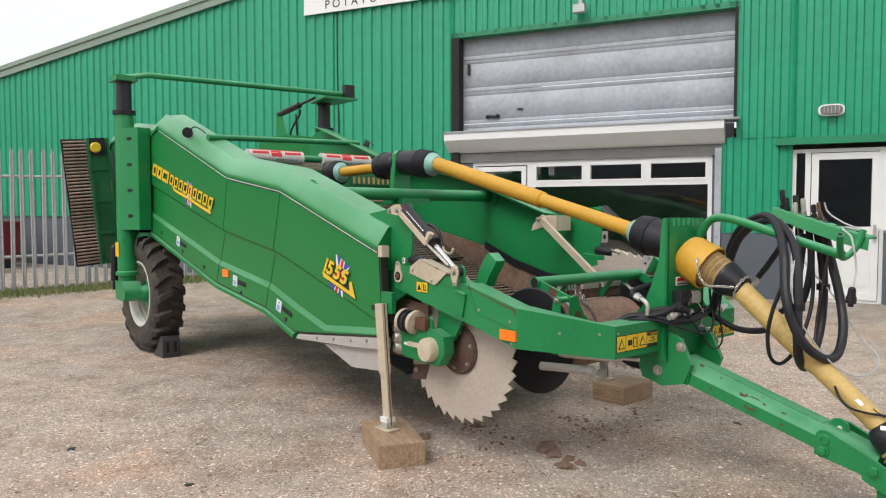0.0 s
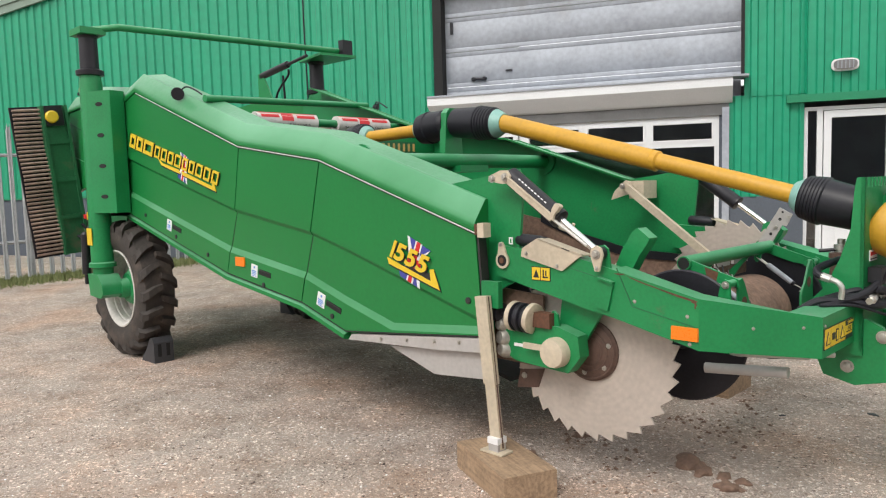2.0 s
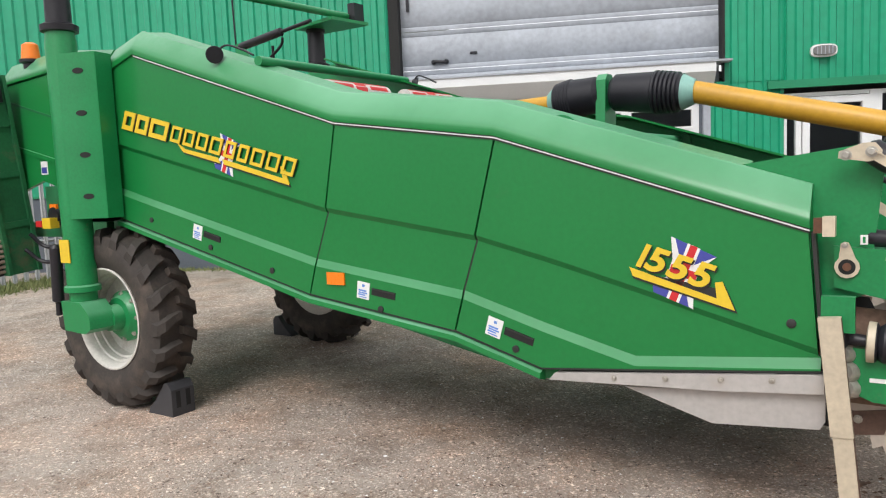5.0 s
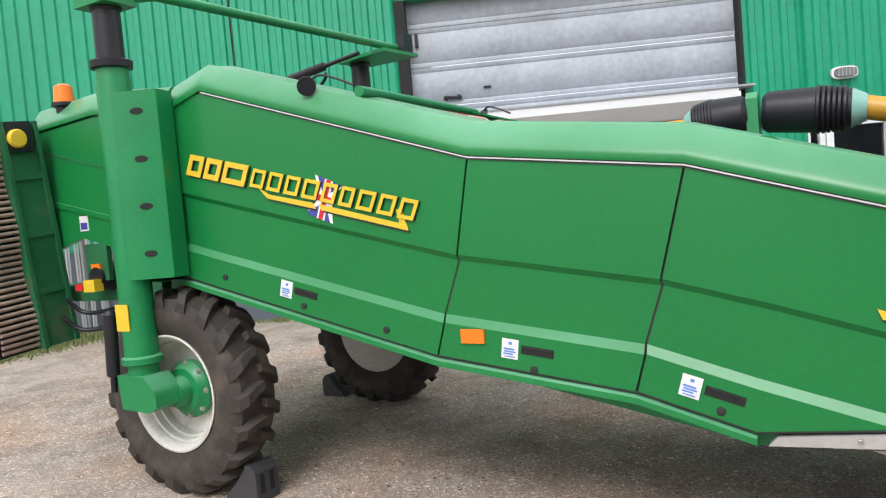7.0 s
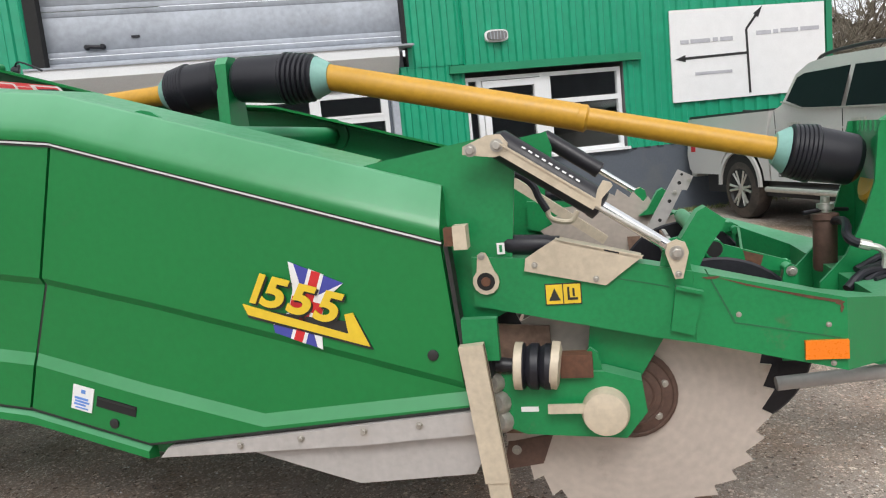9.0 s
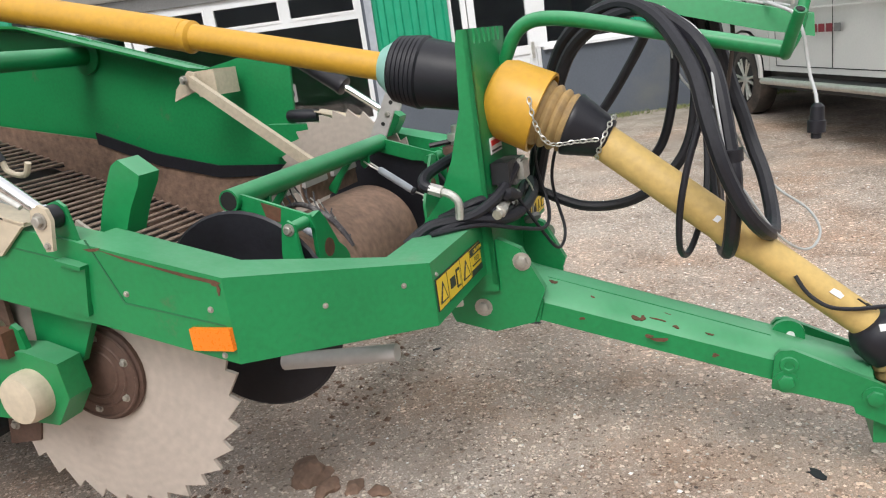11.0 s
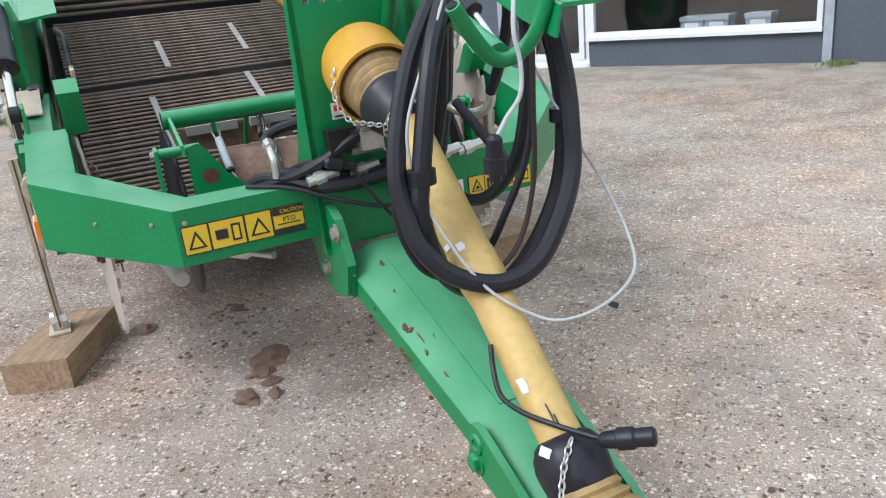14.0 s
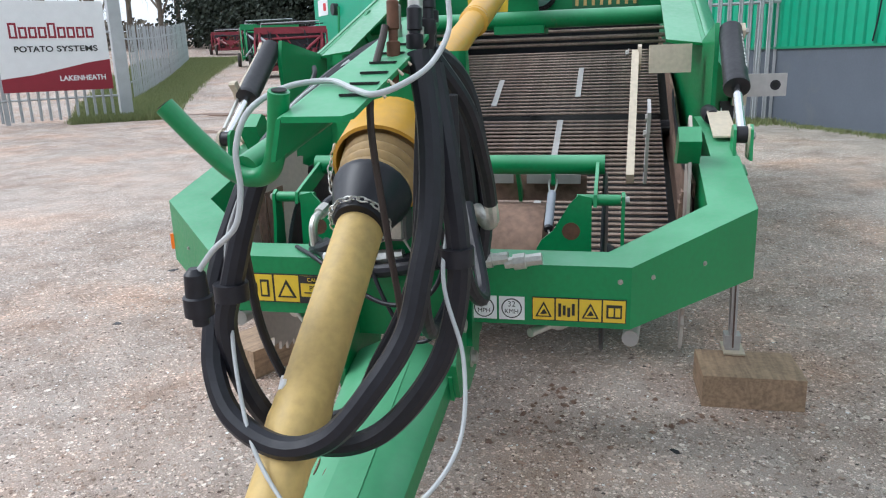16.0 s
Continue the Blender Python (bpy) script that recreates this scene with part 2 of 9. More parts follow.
M_CONIFER = leaf_mat("dark_conifer_foliage", (0.012, 0.02, 0.013), (0.035, 0.05, 0.03))
M_TWIG = leaf_mat("bare_twigs", (0.09, 0.07, 0.05), (0.2, 0.17, 0.13))
M_GRASS = leaf_mat("yard_grass", (0.11, 0.15, 0.045), (0.25, 0.26, 0.11))
M_PEBBLE = leaf_mat("mixed_chippings", (0.12, 0.09, 0.075), (0.66, 0.6, 0.53))
pn, pl = M_PEBBLE.node_tree.nodes, M_PEBBLE.node_tree.links
p_ramp = pn.new("ShaderNodeValToRGB")
p_el = p_ramp.color_ramp.elements
for at, col in ((0.0, (0.06, 0.046, 0.04)), (0.25, (0.2, 0.13, 0.1)), (0.5, (0.42, 0.34, 0.29)), (0.85, (0.48, 0.42, 0.365)), (1.0, (0.64, 0.59, 0.53))):
    el = p_el[0] if at == 0 else p_el[1] if at == 1 else p_el.new(at)
    el.color = (*col, 1)
pl.new(pn["Geometry"].outputs["Random Per Island"], p_ramp.inputs["Fac"])
pl.new(p_ramp.outputs[0], pn["Principled BSDF"].inputs["Base Color"])
M_PRINT = mat("red_and_white_printed_wrap", (0.62, 0.58, 0.56), 0.5, vary=0.12, scale=12, fine=40, bump=0.01)


def wood_mat():
    m = mat("sawn_timber", (0.38, 0.26, 0.165), 0.75, vary=0.25, scale=6, fine=60, bump=0.15, dirt=(0.15, 0.11, 0.08), dirt_amount=0.35, dirt_scale=5)
    n, l = m.node_tree.nodes, m.node_tree.links
    tc = n["Texture Coordinate"]
    mp = n.new("ShaderNodeMapping"); mp.inputs["Scale"].default_value = (2, 22, 22)
    wv = n.new("ShaderNodeTexNoise"); wv.inputs["Scale"].default_value = 3; wv.inputs["Detail"].default_value = 4
    l.new(tc.outputs["Object"], mp.inputs[0]); l.new(mp.outputs[0], wv.inputs["Vector"])
    p = n["Principled BSDF"]
    old = p.inputs["Base Color"].links[0].from_socket
    mx = n.new("ShaderNodeMix"); mx.data_type = "RGBA"; mx.blend_type = "MULTIPLY"
    mx.inputs["Factor"].default_value = 0.55
    rp = n.new("ShaderNodeMapRange"); rp.inputs["From Min"].default_value, rp.inputs["From Max"].default_value = 0.35, 0.65
    rp.inputs["To Min"].default_value = 0.45
    l.new(wv.outputs["Fac"], rp.inputs["Value"])
    l.new(old, mx.inputs["A"]); l.new(rp.outputs[0], mx.inputs["B"]); l.new(mx.outputs["Result"], p.inputs["Base Color"])
    return m


M_WOOD = wood_mat()


def scour_rings(m):
    """Fine rings scoured into a disc round its axle."""
    n, l = m.node_tree.nodes, m.node_tree.links
    p = n["Principled BSDF"]
    wv = n.new("ShaderNodeTexWave"); wv.wave_type = "RINGS"; wv.rings_direction = "Y"
    wv.inputs["Scale"].default_value = 11.0; wv.inputs["Distortion"].default_value = 3.5; wv.inputs["Detail"].default_value = 3; wv.inputs["Detail Scale"].default_value = 2.0
    l.new(n["Texture Coordinate"].outputs["Object"], wv.inputs["Vector"])
    old = p.inputs["Base Color"].links[0].from_socket
    mx = n.new("ShaderNodeMix"); mx.data_type = "RGBA"; mx.blend_type = "MULTIPLY"; mx.inputs["Factor"].default_value = 0.16
    rp = n.new("ShaderNodeMapRange"); rp.inputs["To Min"].default_value, rp.inputs["To Max"].default_value = 0.78, 1.05
    l.new(wv.outputs["Fac"], rp.inputs["Value"])
    l.new(old, mx.inputs["A"]); l.new(rp.outputs[0], mx.inputs["B"]); l.new(mx.outputs["Result"], p.inputs["Base Color"])


scour_rings(M_DISC)


def ground_mat():
    m = bpy.data.materials.new("chipped_stone_yard")
    m.use_nodes = True
    n, l = m.node_tree.nodes, m.node_tree.links
    p = n["Principled BSDF"]
    tc = n.new("ShaderNodeTexCoord")
    pos = tc.outputs["Object"]

    def noise_tex(scale, detail=4, rough=0.55):
        t = n.new("ShaderNodeTexNoise"); t.inputs["Scale"].default_value = scale
        t.inputs["Detail"].default_value = detail; t.inputs["Roughness"].default_value = rough
        l.new(pos, t.inputs["Vector"])
        return t

    def vor(scale, feature="F1"):
        # cells pulled out of round, so that the stones are angular and uneven
        wn_ = noise_tex(scale * 1.7, 2, 0.6)
        sh = n.new("ShaderNodeVectorMath"); sh.operation = "SUBTRACT"; sh.inputs[1].default_value = (0.5, 0.5, 0.5)
        l.new(wn_.outputs["Color"], sh.inputs[0])
        sc_ = n.new("ShaderNodeVectorMath"); sc_.operation = "SCALE"; sc_.inputs["Scale"].default_value = 0.9 / scale
        l.new(sh.outputs[0], sc_.inputs[0])
        ad = n.new("ShaderNodeVectorMath"); ad.operation = "ADD"
        l.new(pos, ad.inputs[0]); l.new(sc_.outputs[0], ad.inputs[1])
        t = n.new("ShaderNodeTexVoronoi"); t.inputs["Scale"].default_value = scale; t.feature = feature
        l.new(ad.outputs[0], t.inputs["Vector"])
        return t

    def ramp(src, stops):
        r = n.new("ShaderNodeValToRGB")
        e = r.color_ramp.elements
        while len(e) < len(stops):
            e.new(0.5)
        for el, (at, c) in zip(e, stops):
            el.position, el.color = at, (*c, 1)
        l.new(src, r.inputs["Fac"])
        return r

    def mix(a, b, f, mode="MIX"):
        x = n.new("ShaderNodeMix"); x.data_type = "RGBA"; x.blend_type = mode
        for sock, v in (("A", a), ("B", b)):
            if isinstance(v, tuple):
                x.inputs[sock].default_value = (*v, 1)
            else:
                l.new(v, x.inputs[sock])
        if isinstance(f, float):
            x.inputs["Factor"].default_value = f
        else:
            l.new(f, x.inputs["Factor"])
        return x.outputs["Result"]

    big = noise_tex(0.5, 6, 0.62)
    mid = noise_tex(3.0, 6, 0.65)
    fine = noise_tex(240, 3, 0.6)
    # bound fines between the stones
    c = ramp(fine.outputs["Fac"], [(0.3, (0.1, 0.078, 0.064)), (0.5, (0.2, 0.163, 0.138)), (0.72, (0.34, 0.29, 0.255))]).outputs[0]
    heights = []
    # four sizes of stone, each laid where a cell's own chance lets it
    for scale, keep, grow in ((24, 0.42, 0.42), (40, 0.75, 0.52), (66, 0.9, 0.58), (115, 0.9, 0.58)):
        v = vor(scale)
        sc = n.new("ShaderNodeSeparateColor"); l.new(v.outputs["Color"], sc.inputs[0])
        size = n.new("ShaderNodeMapRange"); size.inputs["From Min"].default_value, size.inputs["From Max"].default_value = 1 - keep, 1.0
        size.inputs["To Min"].default_value, size.inputs["To Max"].default_value = 0.0, grow
        l.new(sc.outputs[0], size.inputs["Value"])
        gap = n.new("ShaderNodeMath"); gap.operation = "SUBTRACT"
        l.new(size.outputs[0], gap.inputs[0]); l.new(v.outputs["Distance"], gap.inputs[1])
        edge = n.new("ShaderNodeMapRange"); edge.inputs["From Max"].default_value = 0.08
        l.new(gap.outputs[0], edge.inputs["Value"])
        tone = ramp(sc.outputs[1], [(0.0, (0.06, 0.047, 0.042)), (0.13, (0.12, 0.087, 0.07)), (0.3, (0.24, 0.17, 0.13)), (0.45, (0.3, 0.25, 0.215)), (0.6, (0.36, 0.28, 0.235)), (0.76, (0.39, 0.325, 0.28)), (0.92, (0.43, 0.375, 0.325)), (1.0, (0.51, 0.46, 0.41))])
        c = mix(c, tone.outputs[0], edge.outputs[0])
        heights.append(edge.outputs[0])
    c = mix(c, ramp(big.outputs["Fac"], [(0.34, (0.8, 0.77, 0.74)), (0.5, (1.0, 0.985, 0.97)), (0.68, (1.12, 1.11, 1.1))]).outputs[0], 0.85, "MULTIPLY")
    c = mix(c, ramp(mid.outputs["Fac"], [(0.36, (0.68, 0.63, 0.59)), (0.52, (1.0, 1.0, 1.0)), (0.66, (1.14, 1.13, 1.12))]).outputs[0], 0.7, "MULTIPLY")
    # patches of rusty brown and of cool grey stone
    hue = noise_tex(0.9, 5, 0.6)
    c = mix(c, ramp(hue.outputs["Fac"], [(0.38, (0.93, 1.0, 1.05)), (0.52, (1.0, 1.0, 1.0)), (0.66, (1.14, 0.99, 0.88))]).outputs[0], 0.8, "MULTIPLY")
    # fine beige silt that fills the hollows further into the yard
    silt = noise_tex(0.16, 6, 0.7)
    sm = n.new("ShaderNodeMapRange"); sm.inputs["From Min"].default_value, sm.inputs["From Max"].default_value = 0.48, 0.68
    sm.inputs["To Max"].default_value = 0.32
    l.new(silt.outputs["Fac"], sm.inputs["Value"])
    c = mix(c, (0.36, 0.32, 0.285), sm.outputs[0])
    # a darker, smoother band, its stones mostly covered, along the front of the building
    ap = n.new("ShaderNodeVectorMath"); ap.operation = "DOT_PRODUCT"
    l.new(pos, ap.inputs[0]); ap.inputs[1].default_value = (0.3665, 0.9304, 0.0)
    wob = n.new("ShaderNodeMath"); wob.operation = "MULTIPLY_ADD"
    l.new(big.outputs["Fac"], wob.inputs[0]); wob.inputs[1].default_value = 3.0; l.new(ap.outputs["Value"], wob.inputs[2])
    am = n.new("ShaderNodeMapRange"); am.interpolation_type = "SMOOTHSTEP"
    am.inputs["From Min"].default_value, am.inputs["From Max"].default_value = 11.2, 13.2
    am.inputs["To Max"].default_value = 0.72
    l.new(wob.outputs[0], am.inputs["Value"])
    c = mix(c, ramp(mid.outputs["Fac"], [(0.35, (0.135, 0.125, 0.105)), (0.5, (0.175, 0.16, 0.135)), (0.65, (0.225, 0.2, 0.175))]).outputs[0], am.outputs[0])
    c = mix(c, (1.012, 0.996, 0.992), 1.0, "MULTIPLY")
    gain = n.new("ShaderNodeHueSaturation"); gain.inputs["Value"].default_value = 1.74; gain.inputs["Saturation"].default_value = 0.93
    l.new(c, gain.inputs["Color"])
    con = n.new("ShaderNodeBrightContrast"); con.inputs["Contrast"].default_value = 0.1; con.inputs["Bright"].default_value = 0.03
    l.new(gain.outputs[0], con.inputs["Color"])
    l.new(con.outputs[0], p.inputs["Base Color"])
    p.inputs["Roughness"].default_value = 0.85
    p.inputs["Specular IOR Level"].default_value = 0.3
    last = None
    for h, dist in zip(heights, (0.012, 0.009, 0.006, 0.003)):
        b1 = n.new("ShaderNodeBump"); b1.inputs["Strength"].default_value = 0.8; b1.inputs["Distance"].default_value = dist
        l.new(h, b1.inputs["Height"])
        if last is not None:
            l.new(last.outputs[0], b1.inputs["Normal"])
        last = b1
    b2 = n.new("ShaderNodeBump"); b2.inputs["Strength"].default_value = 0.35; b2.inputs["Distance"].default_value = 0.03
    l.new(mid.outputs["Fac"], b2.inputs["Height"]); l.new(last.outputs[0], b2.inputs["Normal"])
    l.new(b2.outputs[0], p.inputs["Normal"])
    return m


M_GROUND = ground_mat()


# ---- mesh helpers ----
def part(name, bm, material, parent=None, label="", smooth=35.0, place=None):
    """Links a bmesh as one mesh object, under a thing or a part where one is given."""
    bmesh.ops.recalc_face_normals(bm, faces=bm.faces[:])
    me = bpy.data.meshes.new(name)
    bm.to_mesh(me)
    bm.free()
    for poly in me.polygons:
        poly.use_smooth = True
    me.set_sharp_from_angle(angle=radians(smooth))
    me.materials.append(material)
    ob = new(name, me)
    if parent is not None:
        ob.parent = parent
    if place is not None:
        ob.matrix_basis = place
    if label:
        ob["label"] = label
    return ob


def share(name, mesh, parent, m):
    """Another piece on a mesh that is already there."""
    ob = new(name, mesh)
    ob.parent = parent
    ob.matrix_basis = m
    return ob


def thing(name, m, label, category, group="", kind=""):
    ob = new(name)
    ob.matrix_basis = m
    return tagged(ob, label, category, group, kind)


def bevel(bm, off, seg=1, angle=25.0):
    edges = [e for e in bm.edges if len(e.link_faces) == 2 and e.calc_face_angle(0) > radians(angle)]
    if edges and off > 0:
        bmesh.ops.bevel(bm, geom=edges, offset=off, segments=seg, affect="EDGES", profile=0.6, clamp_overlap=True)
    return bm


def box(bm, lo, hi, m=None):
    vs = [bm.verts.new((x, y, z)) for x in (lo[0], hi[0]) for y in (lo[1], hi[1]) for z in (lo[2], hi[2])]
    for f in ((0, 1, 3, 2), (4, 6, 7, 5), (0, 4, 5, 1), (2, 3, 7, 6), (0, 2, 6, 4), (1, 5, 7, 3)):
        bm.faces.new([vs[i] for i in f])
    if m is not None:
        bmesh.ops.transform(bm, matrix=m, verts=vs)
    return vs


def new_box(lo, hi, bev=0.0, m=None, seg=1):
    bm = bmesh.new()
    box(bm, [min(a, b) for a, b in zip(lo, hi)], [max(a, b) for a, b in zip(lo, hi)], m)
    return bevel(bm, bev, seg)


def prism(bm, poly, a, b, axis="y", m=None):
    def at(p, d):
        return (p[0], d, p[1]) if axis == "y" else (d, p[0], p[1]) if axis == "x" else (p[0], p[1], d)
    lo = [bm.verts.new(at(p, a)) for p in poly]
    hi = [bm.verts.new(at(p, b)) for p in poly]
    bm.faces.new(lo)
    bm.faces.new(hi[::-1])
    k = len(poly)
    for i in range(k):
        bm.faces.new((lo[i], hi[i], hi[(i + 1) % k], lo[(i + 1) % k]))
    if m is not None:
        bmesh.ops.transform(bm, matrix=m, verts=lo + hi)
    return lo + hi


def new_prism(poly, a, b, axis="y", bev=0.0, m=None, seg=1):
    bm = bmesh.new()
    prism(bm, poly, a, b, axis, m)
    return bevel(bm, bev, seg)


def frames(pts):
    pts = [Vector(p) for p in pts]
    tan = []
    for i in range(len(pts)):
        a, b = pts[max(i - 1, 0)], pts[min(i + 1, len(pts) - 1)]
        tan.append((b - a).normalized())
    ref = Vector((0, 0, 1)) if abs(tan[0].z) < 0.9 else Vector((1, 0, 0))
    u = tan[0].cross(ref).normalized()
    out = []
    for p, t in zip(pts, tan):
        u = (u - t * u.dot(t)).normalized()
        out.append((p, u, t.cross(u)))
    return out


def tube(bm, pts, r, seg=12, cap=True):
    """A round bar along a line; r is one radius or one for each point."""
    rs = r if isinstance(r, (list, tuple)) else [r] * len(pts)
    rings = []
    for (p, u, v), rad in zip(frames(pts), rs):
        rings.append([bm.verts.new(p + (u * math.cos(a) + v * math.sin(a)) * rad) for a in (2 * math.pi * k / seg for k in range(seg))])
    for a, b in zip(rings, rings[1:]):
        for k in range(seg):
            bm.faces.new((a[k], a[(k + 1) % seg], b[(k + 1) % seg], b[k]))
    if cap:
        bm.faces.new(rings[0][::-1])
        bm.faces.new(rings[-1])
    return bm


def new_tube(pts, r, seg=12, cap=True):
    return tube(bmesh.new(), pts, r, seg, cap)


def lathe(bm, p0, p1, profile, seg=24, cap=True):
    """Turns (distance along, radius) pairs round the line from p0 towards p1."""
    p0, p1 = Vector(p0), Vector(p1)
    d = (p1 - p0).normalized()
    u = d.orthogonal().normalized()
    v = d.cross(u)
    rings = []
    for s, rad in profile:
        rings.append([bm.verts.new(p0 + d * s + (u * math.cos(a) + v * math.sin(a)) * max(rad, 1e-4)) for a in (2 * math.pi * k / seg for k in range(seg))])
    for a, b in zip(rings, rings[1:]):
        for k in range(seg):
            bm.faces.new((a[k], a[(k + 1) % seg], b[(k + 1) % seg], b[k]))
    if cap:
        bm.faces.new(rings[0][::-1])
        bm.faces.new(rings[-1])
    return bm


def new_lathe(p0, p1, profile, seg=24, cap=True):
    return lathe(bmesh.new(), p0, p1, profile, seg, cap)


def curve(pts, per=8):
    """A smooth line through points."""
    P = [Vector(p) for p in pts]
    P = [2 * P[0] - P[1]] + P + [2 * P[-1] - P[-2]]
    out = []
    for i in range(1, len(P) - 2):
        a, b, c, d = P[i - 1:i + 3]
        for k in range(per):
            t = k / per
            out.append(0.5 * ((2 * b) + (c - a) * t + (2 * a - 5 * b + 4 * c - d) * t * t + (3 * b - a - 3 * c + d) * t ** 3))
    out.append(P[-2])
    return out


def bolt(bm, p, d, r=0.014, h=0.012):
    """A hexagon head with its washer, standing on p along d."""
    p, d, h = Vector(p), Vector(d).normalized(), min(h, r * 0.85)
    lathe(bm, p, p + d, [(0, r * 1.5), (h * 0.3, r * 1.5)], 12)
    lathe(bm, p, p + d, [(h * 0.3, r), (h * 1.2, r), (h * 1.35, r * 0.8)], 6)


def bolts(parent, spots, d, r=0.014, material=None, name="bolt"):
    for s in spots:
        bm = bmesh.new()
        bolt(bm, s, d, r)
        part(name, bm, material or M_BOLT, parent)


def lettering(name, body, height, m, material, parent, depth=0.004, shear=0.0, width=None, spacing=1.0, align="LEFT", bold=0.0):
    """Raised letters, standing in the x-z plane of m and facing -y."""
    cu = bpy.data.curves.new(name, "FONT")
    cu.body, cu.size, cu.extrude, cu.shear, cu.align_x, cu.space_character, cu.offset = body, height / 0.72, depth, shear, align, spacing, bold
    tmp = bpy.data.objects.new(name, cu)
    scene.collection.objects.link(tmp)
    dg = bpy.context.evaluated_depsgraph_get()
    me = bpy.data.meshes.new_from_object(tmp.evaluated_get(dg))
    bpy.data.objects.remove(tmp)
    bpy.data.curves.remove(cu)
    if width:
        xs = [v.co.x for v in me.vertices]
        k = width / (max(xs) - min(xs))
        for v in me.vertices:
            v.co.x *= k
    me.materials.clear()
    me.materials.append(material)
    ob = new(name, me)
    if parent is not None:
        ob.parent = parent
    ob.matrix_basis = m @ pose(0, 0, 0, 90, 0, 0)
    return ob


# ---- the ground ----
def ground_z(x, y):
    """Height of the yard: level at the machine, a slight rise to the building, a slope up the drive."""
    u = (x - 4.8) * math.cos(radians(-21.5)) + (y - 10.83) * math.sin(radians(-21.5))
    v = -(x - 4.8) * math.sin(radians(-21.5)) + (y - 10.83) * math.cos(radians(-21.5))
    z = 0.13 * min(1, max(0, (v + 5.5) / 5.0)) if u > -24 else 0.0
    s = -0.966 * x + 0.259 * y - 6
    if s > 0:
        z += 0.0009 * s * s if s < 36 else 1.166 + 0.0648 * (min(s, 90) - 36)
    return z


def build_ground():
    bm = bmesh.new()
    radii = [0.001, 0.8, 1.6, 2.4, 3.2, 4, 5, 6, 7, 8, 9, 10, 11, 12, 13, 14, 16, 18, 20, 23, 26, 30, 35, 40, 46, 54, 64, 80, 100, 150, 250, 500, 1000, 2500]
    seg = 96
    rings = []
    for r in radii:
        ring = []
        for k in range(seg):
            a = 2 * math.pi * k / seg
            x, y = 0 + r * math.cos(a), 5 + r * math.sin(a)
            ring.append(bm.verts.new((x, y, ground_z(x, y))))
        rings.append(ring)
    for a, b in zip(rings, rings[1:]):
        for k in range(seg):
            bm.faces.new((a[k], b[k], b[(k + 1) % seg], a[(k + 1) % seg]))
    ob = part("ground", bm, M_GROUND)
    tagged(ob, "worn yard of pinkish-brown stone chippings in tarmac", "ground", kind="structure")


build_ground()

# ---- the building ----
WALL = pose(4.8, 10.83, 0, 0, 0, -21.5)     # x along the front wall, y into the building
ROOF_A, ROOF_B = 6.97, 0.1365


def roof_z(u):
    return ROOF_A + ROOF_B * u if u < 1.5 else ROOF_A + ROOF_B * (3.0 - u)


def wall_piece(name, m):
    ob = new(name)
    ob.matrix_basis = m
    return ob


building = thing("building", WALL, "farm machinery building clad in green profiled sheet over a grey plinth", "building", kind="structure")


def cladding(u0, u1, z0, z1=None, v=0.0):
    """Box-profile sheet between two uprights; with no top height it runs to the roofline."""
    bm = bmesh.new()
    us, u = [], u0
    prof = ((0.0, 0.0), (0.085, 0.0), (0.105, -0.03), (0.175, -0.03), (0.195, 0.0))
    k = math.floor(u0 / 0.2)
    while k * 0.2 < u1:
        for du, dv in prof:
            uu = k * 0.2 + du
            if u0 <= uu <= u1:
                us.append((uu, dv))
        k += 1
    us = [(u0, 0.0)] + us + [(u1, 0.0)]
    lo, hi = [], []
    for uu, dv in us:
        top = roof_z(uu) if z1 is None else z1
        lo.append(bm.verts.new((uu, v + dv, z0)))
        hi.append(bm.verts.new((uu, v + dv, top)))
    for i in range(len(us) - 1):
        bm.faces.new((lo[i], lo[i + 1], hi[i + 1], hi[i]))
    part("cladding_sheet", bm, M_CLAD, building, smooth=20)


U_L, U_R = -26.0, 5.17
cladding(U_L, -5.66, 1.3)
cladding(-5.66, -1.18, 4.3)
cladding(-1.18, -0.44, 2.42)
cladding(-1.37, -0.44, 1.07, 2.44, v=0.012)
cladding(-0.44, 1.84, 2.36)
cladding(1.84, U_R, 1.09)


def block(name, lo, hi, material, parent=building, bev=0.0, label=""):
    return part(name, new_box(lo, hi, bev), material, parent, label)


# solid wall behind the sheets, and the plinth below them
for lo, hi in (((U_L, 0.01, 1.2), (-5.66, 0.2, 2.9)), ((-5.66, 0.19, 4.3), (-1.18, 0.4, 5.0)), ((-1.18, 0.025, 1.0), (-0.44, 0.2, 4.3)), ((-0.44, 0.01, 2.36), (1.84, 0.2, 4.3)), ((1.84, 0.01, 1.0), (U_R, 0.2, 4.3))):
    block("inner_wall", lo, hi, M_ROOM)
block("plinth", (U_L, -0.02, -0.1), (-5.66, 0.2, 1.29), M_PLINTH, label="blue-grey painted plinth wall")
block("plinth", (-1.36, 0.0, -0.1), (-0.44, 0.2, 1.07), M_PLINTH)
block("plinth", (0.68, 0.0, -0.1), (U_R, 0.2, 1.09), M_PLINTH)
block("side_wall", (U_R - 0.2, 0.2, -0.1), (U_R, 14, 4.8), M_CLAD)
block("side_wall", (U_L, 0.2, -0.1), (U_L + 0.2, 14, 3.3), M_CLAD)
block("drip_flashing", (U_L, -0.05, 1.285), (-5.66, 0.02, 1.32), M_TRIM)
block("corner_flashing", (U_R - 0.08, -0.05, 0.0), (U_R + 0.02, 0.1, 5.9), M_TRIM)
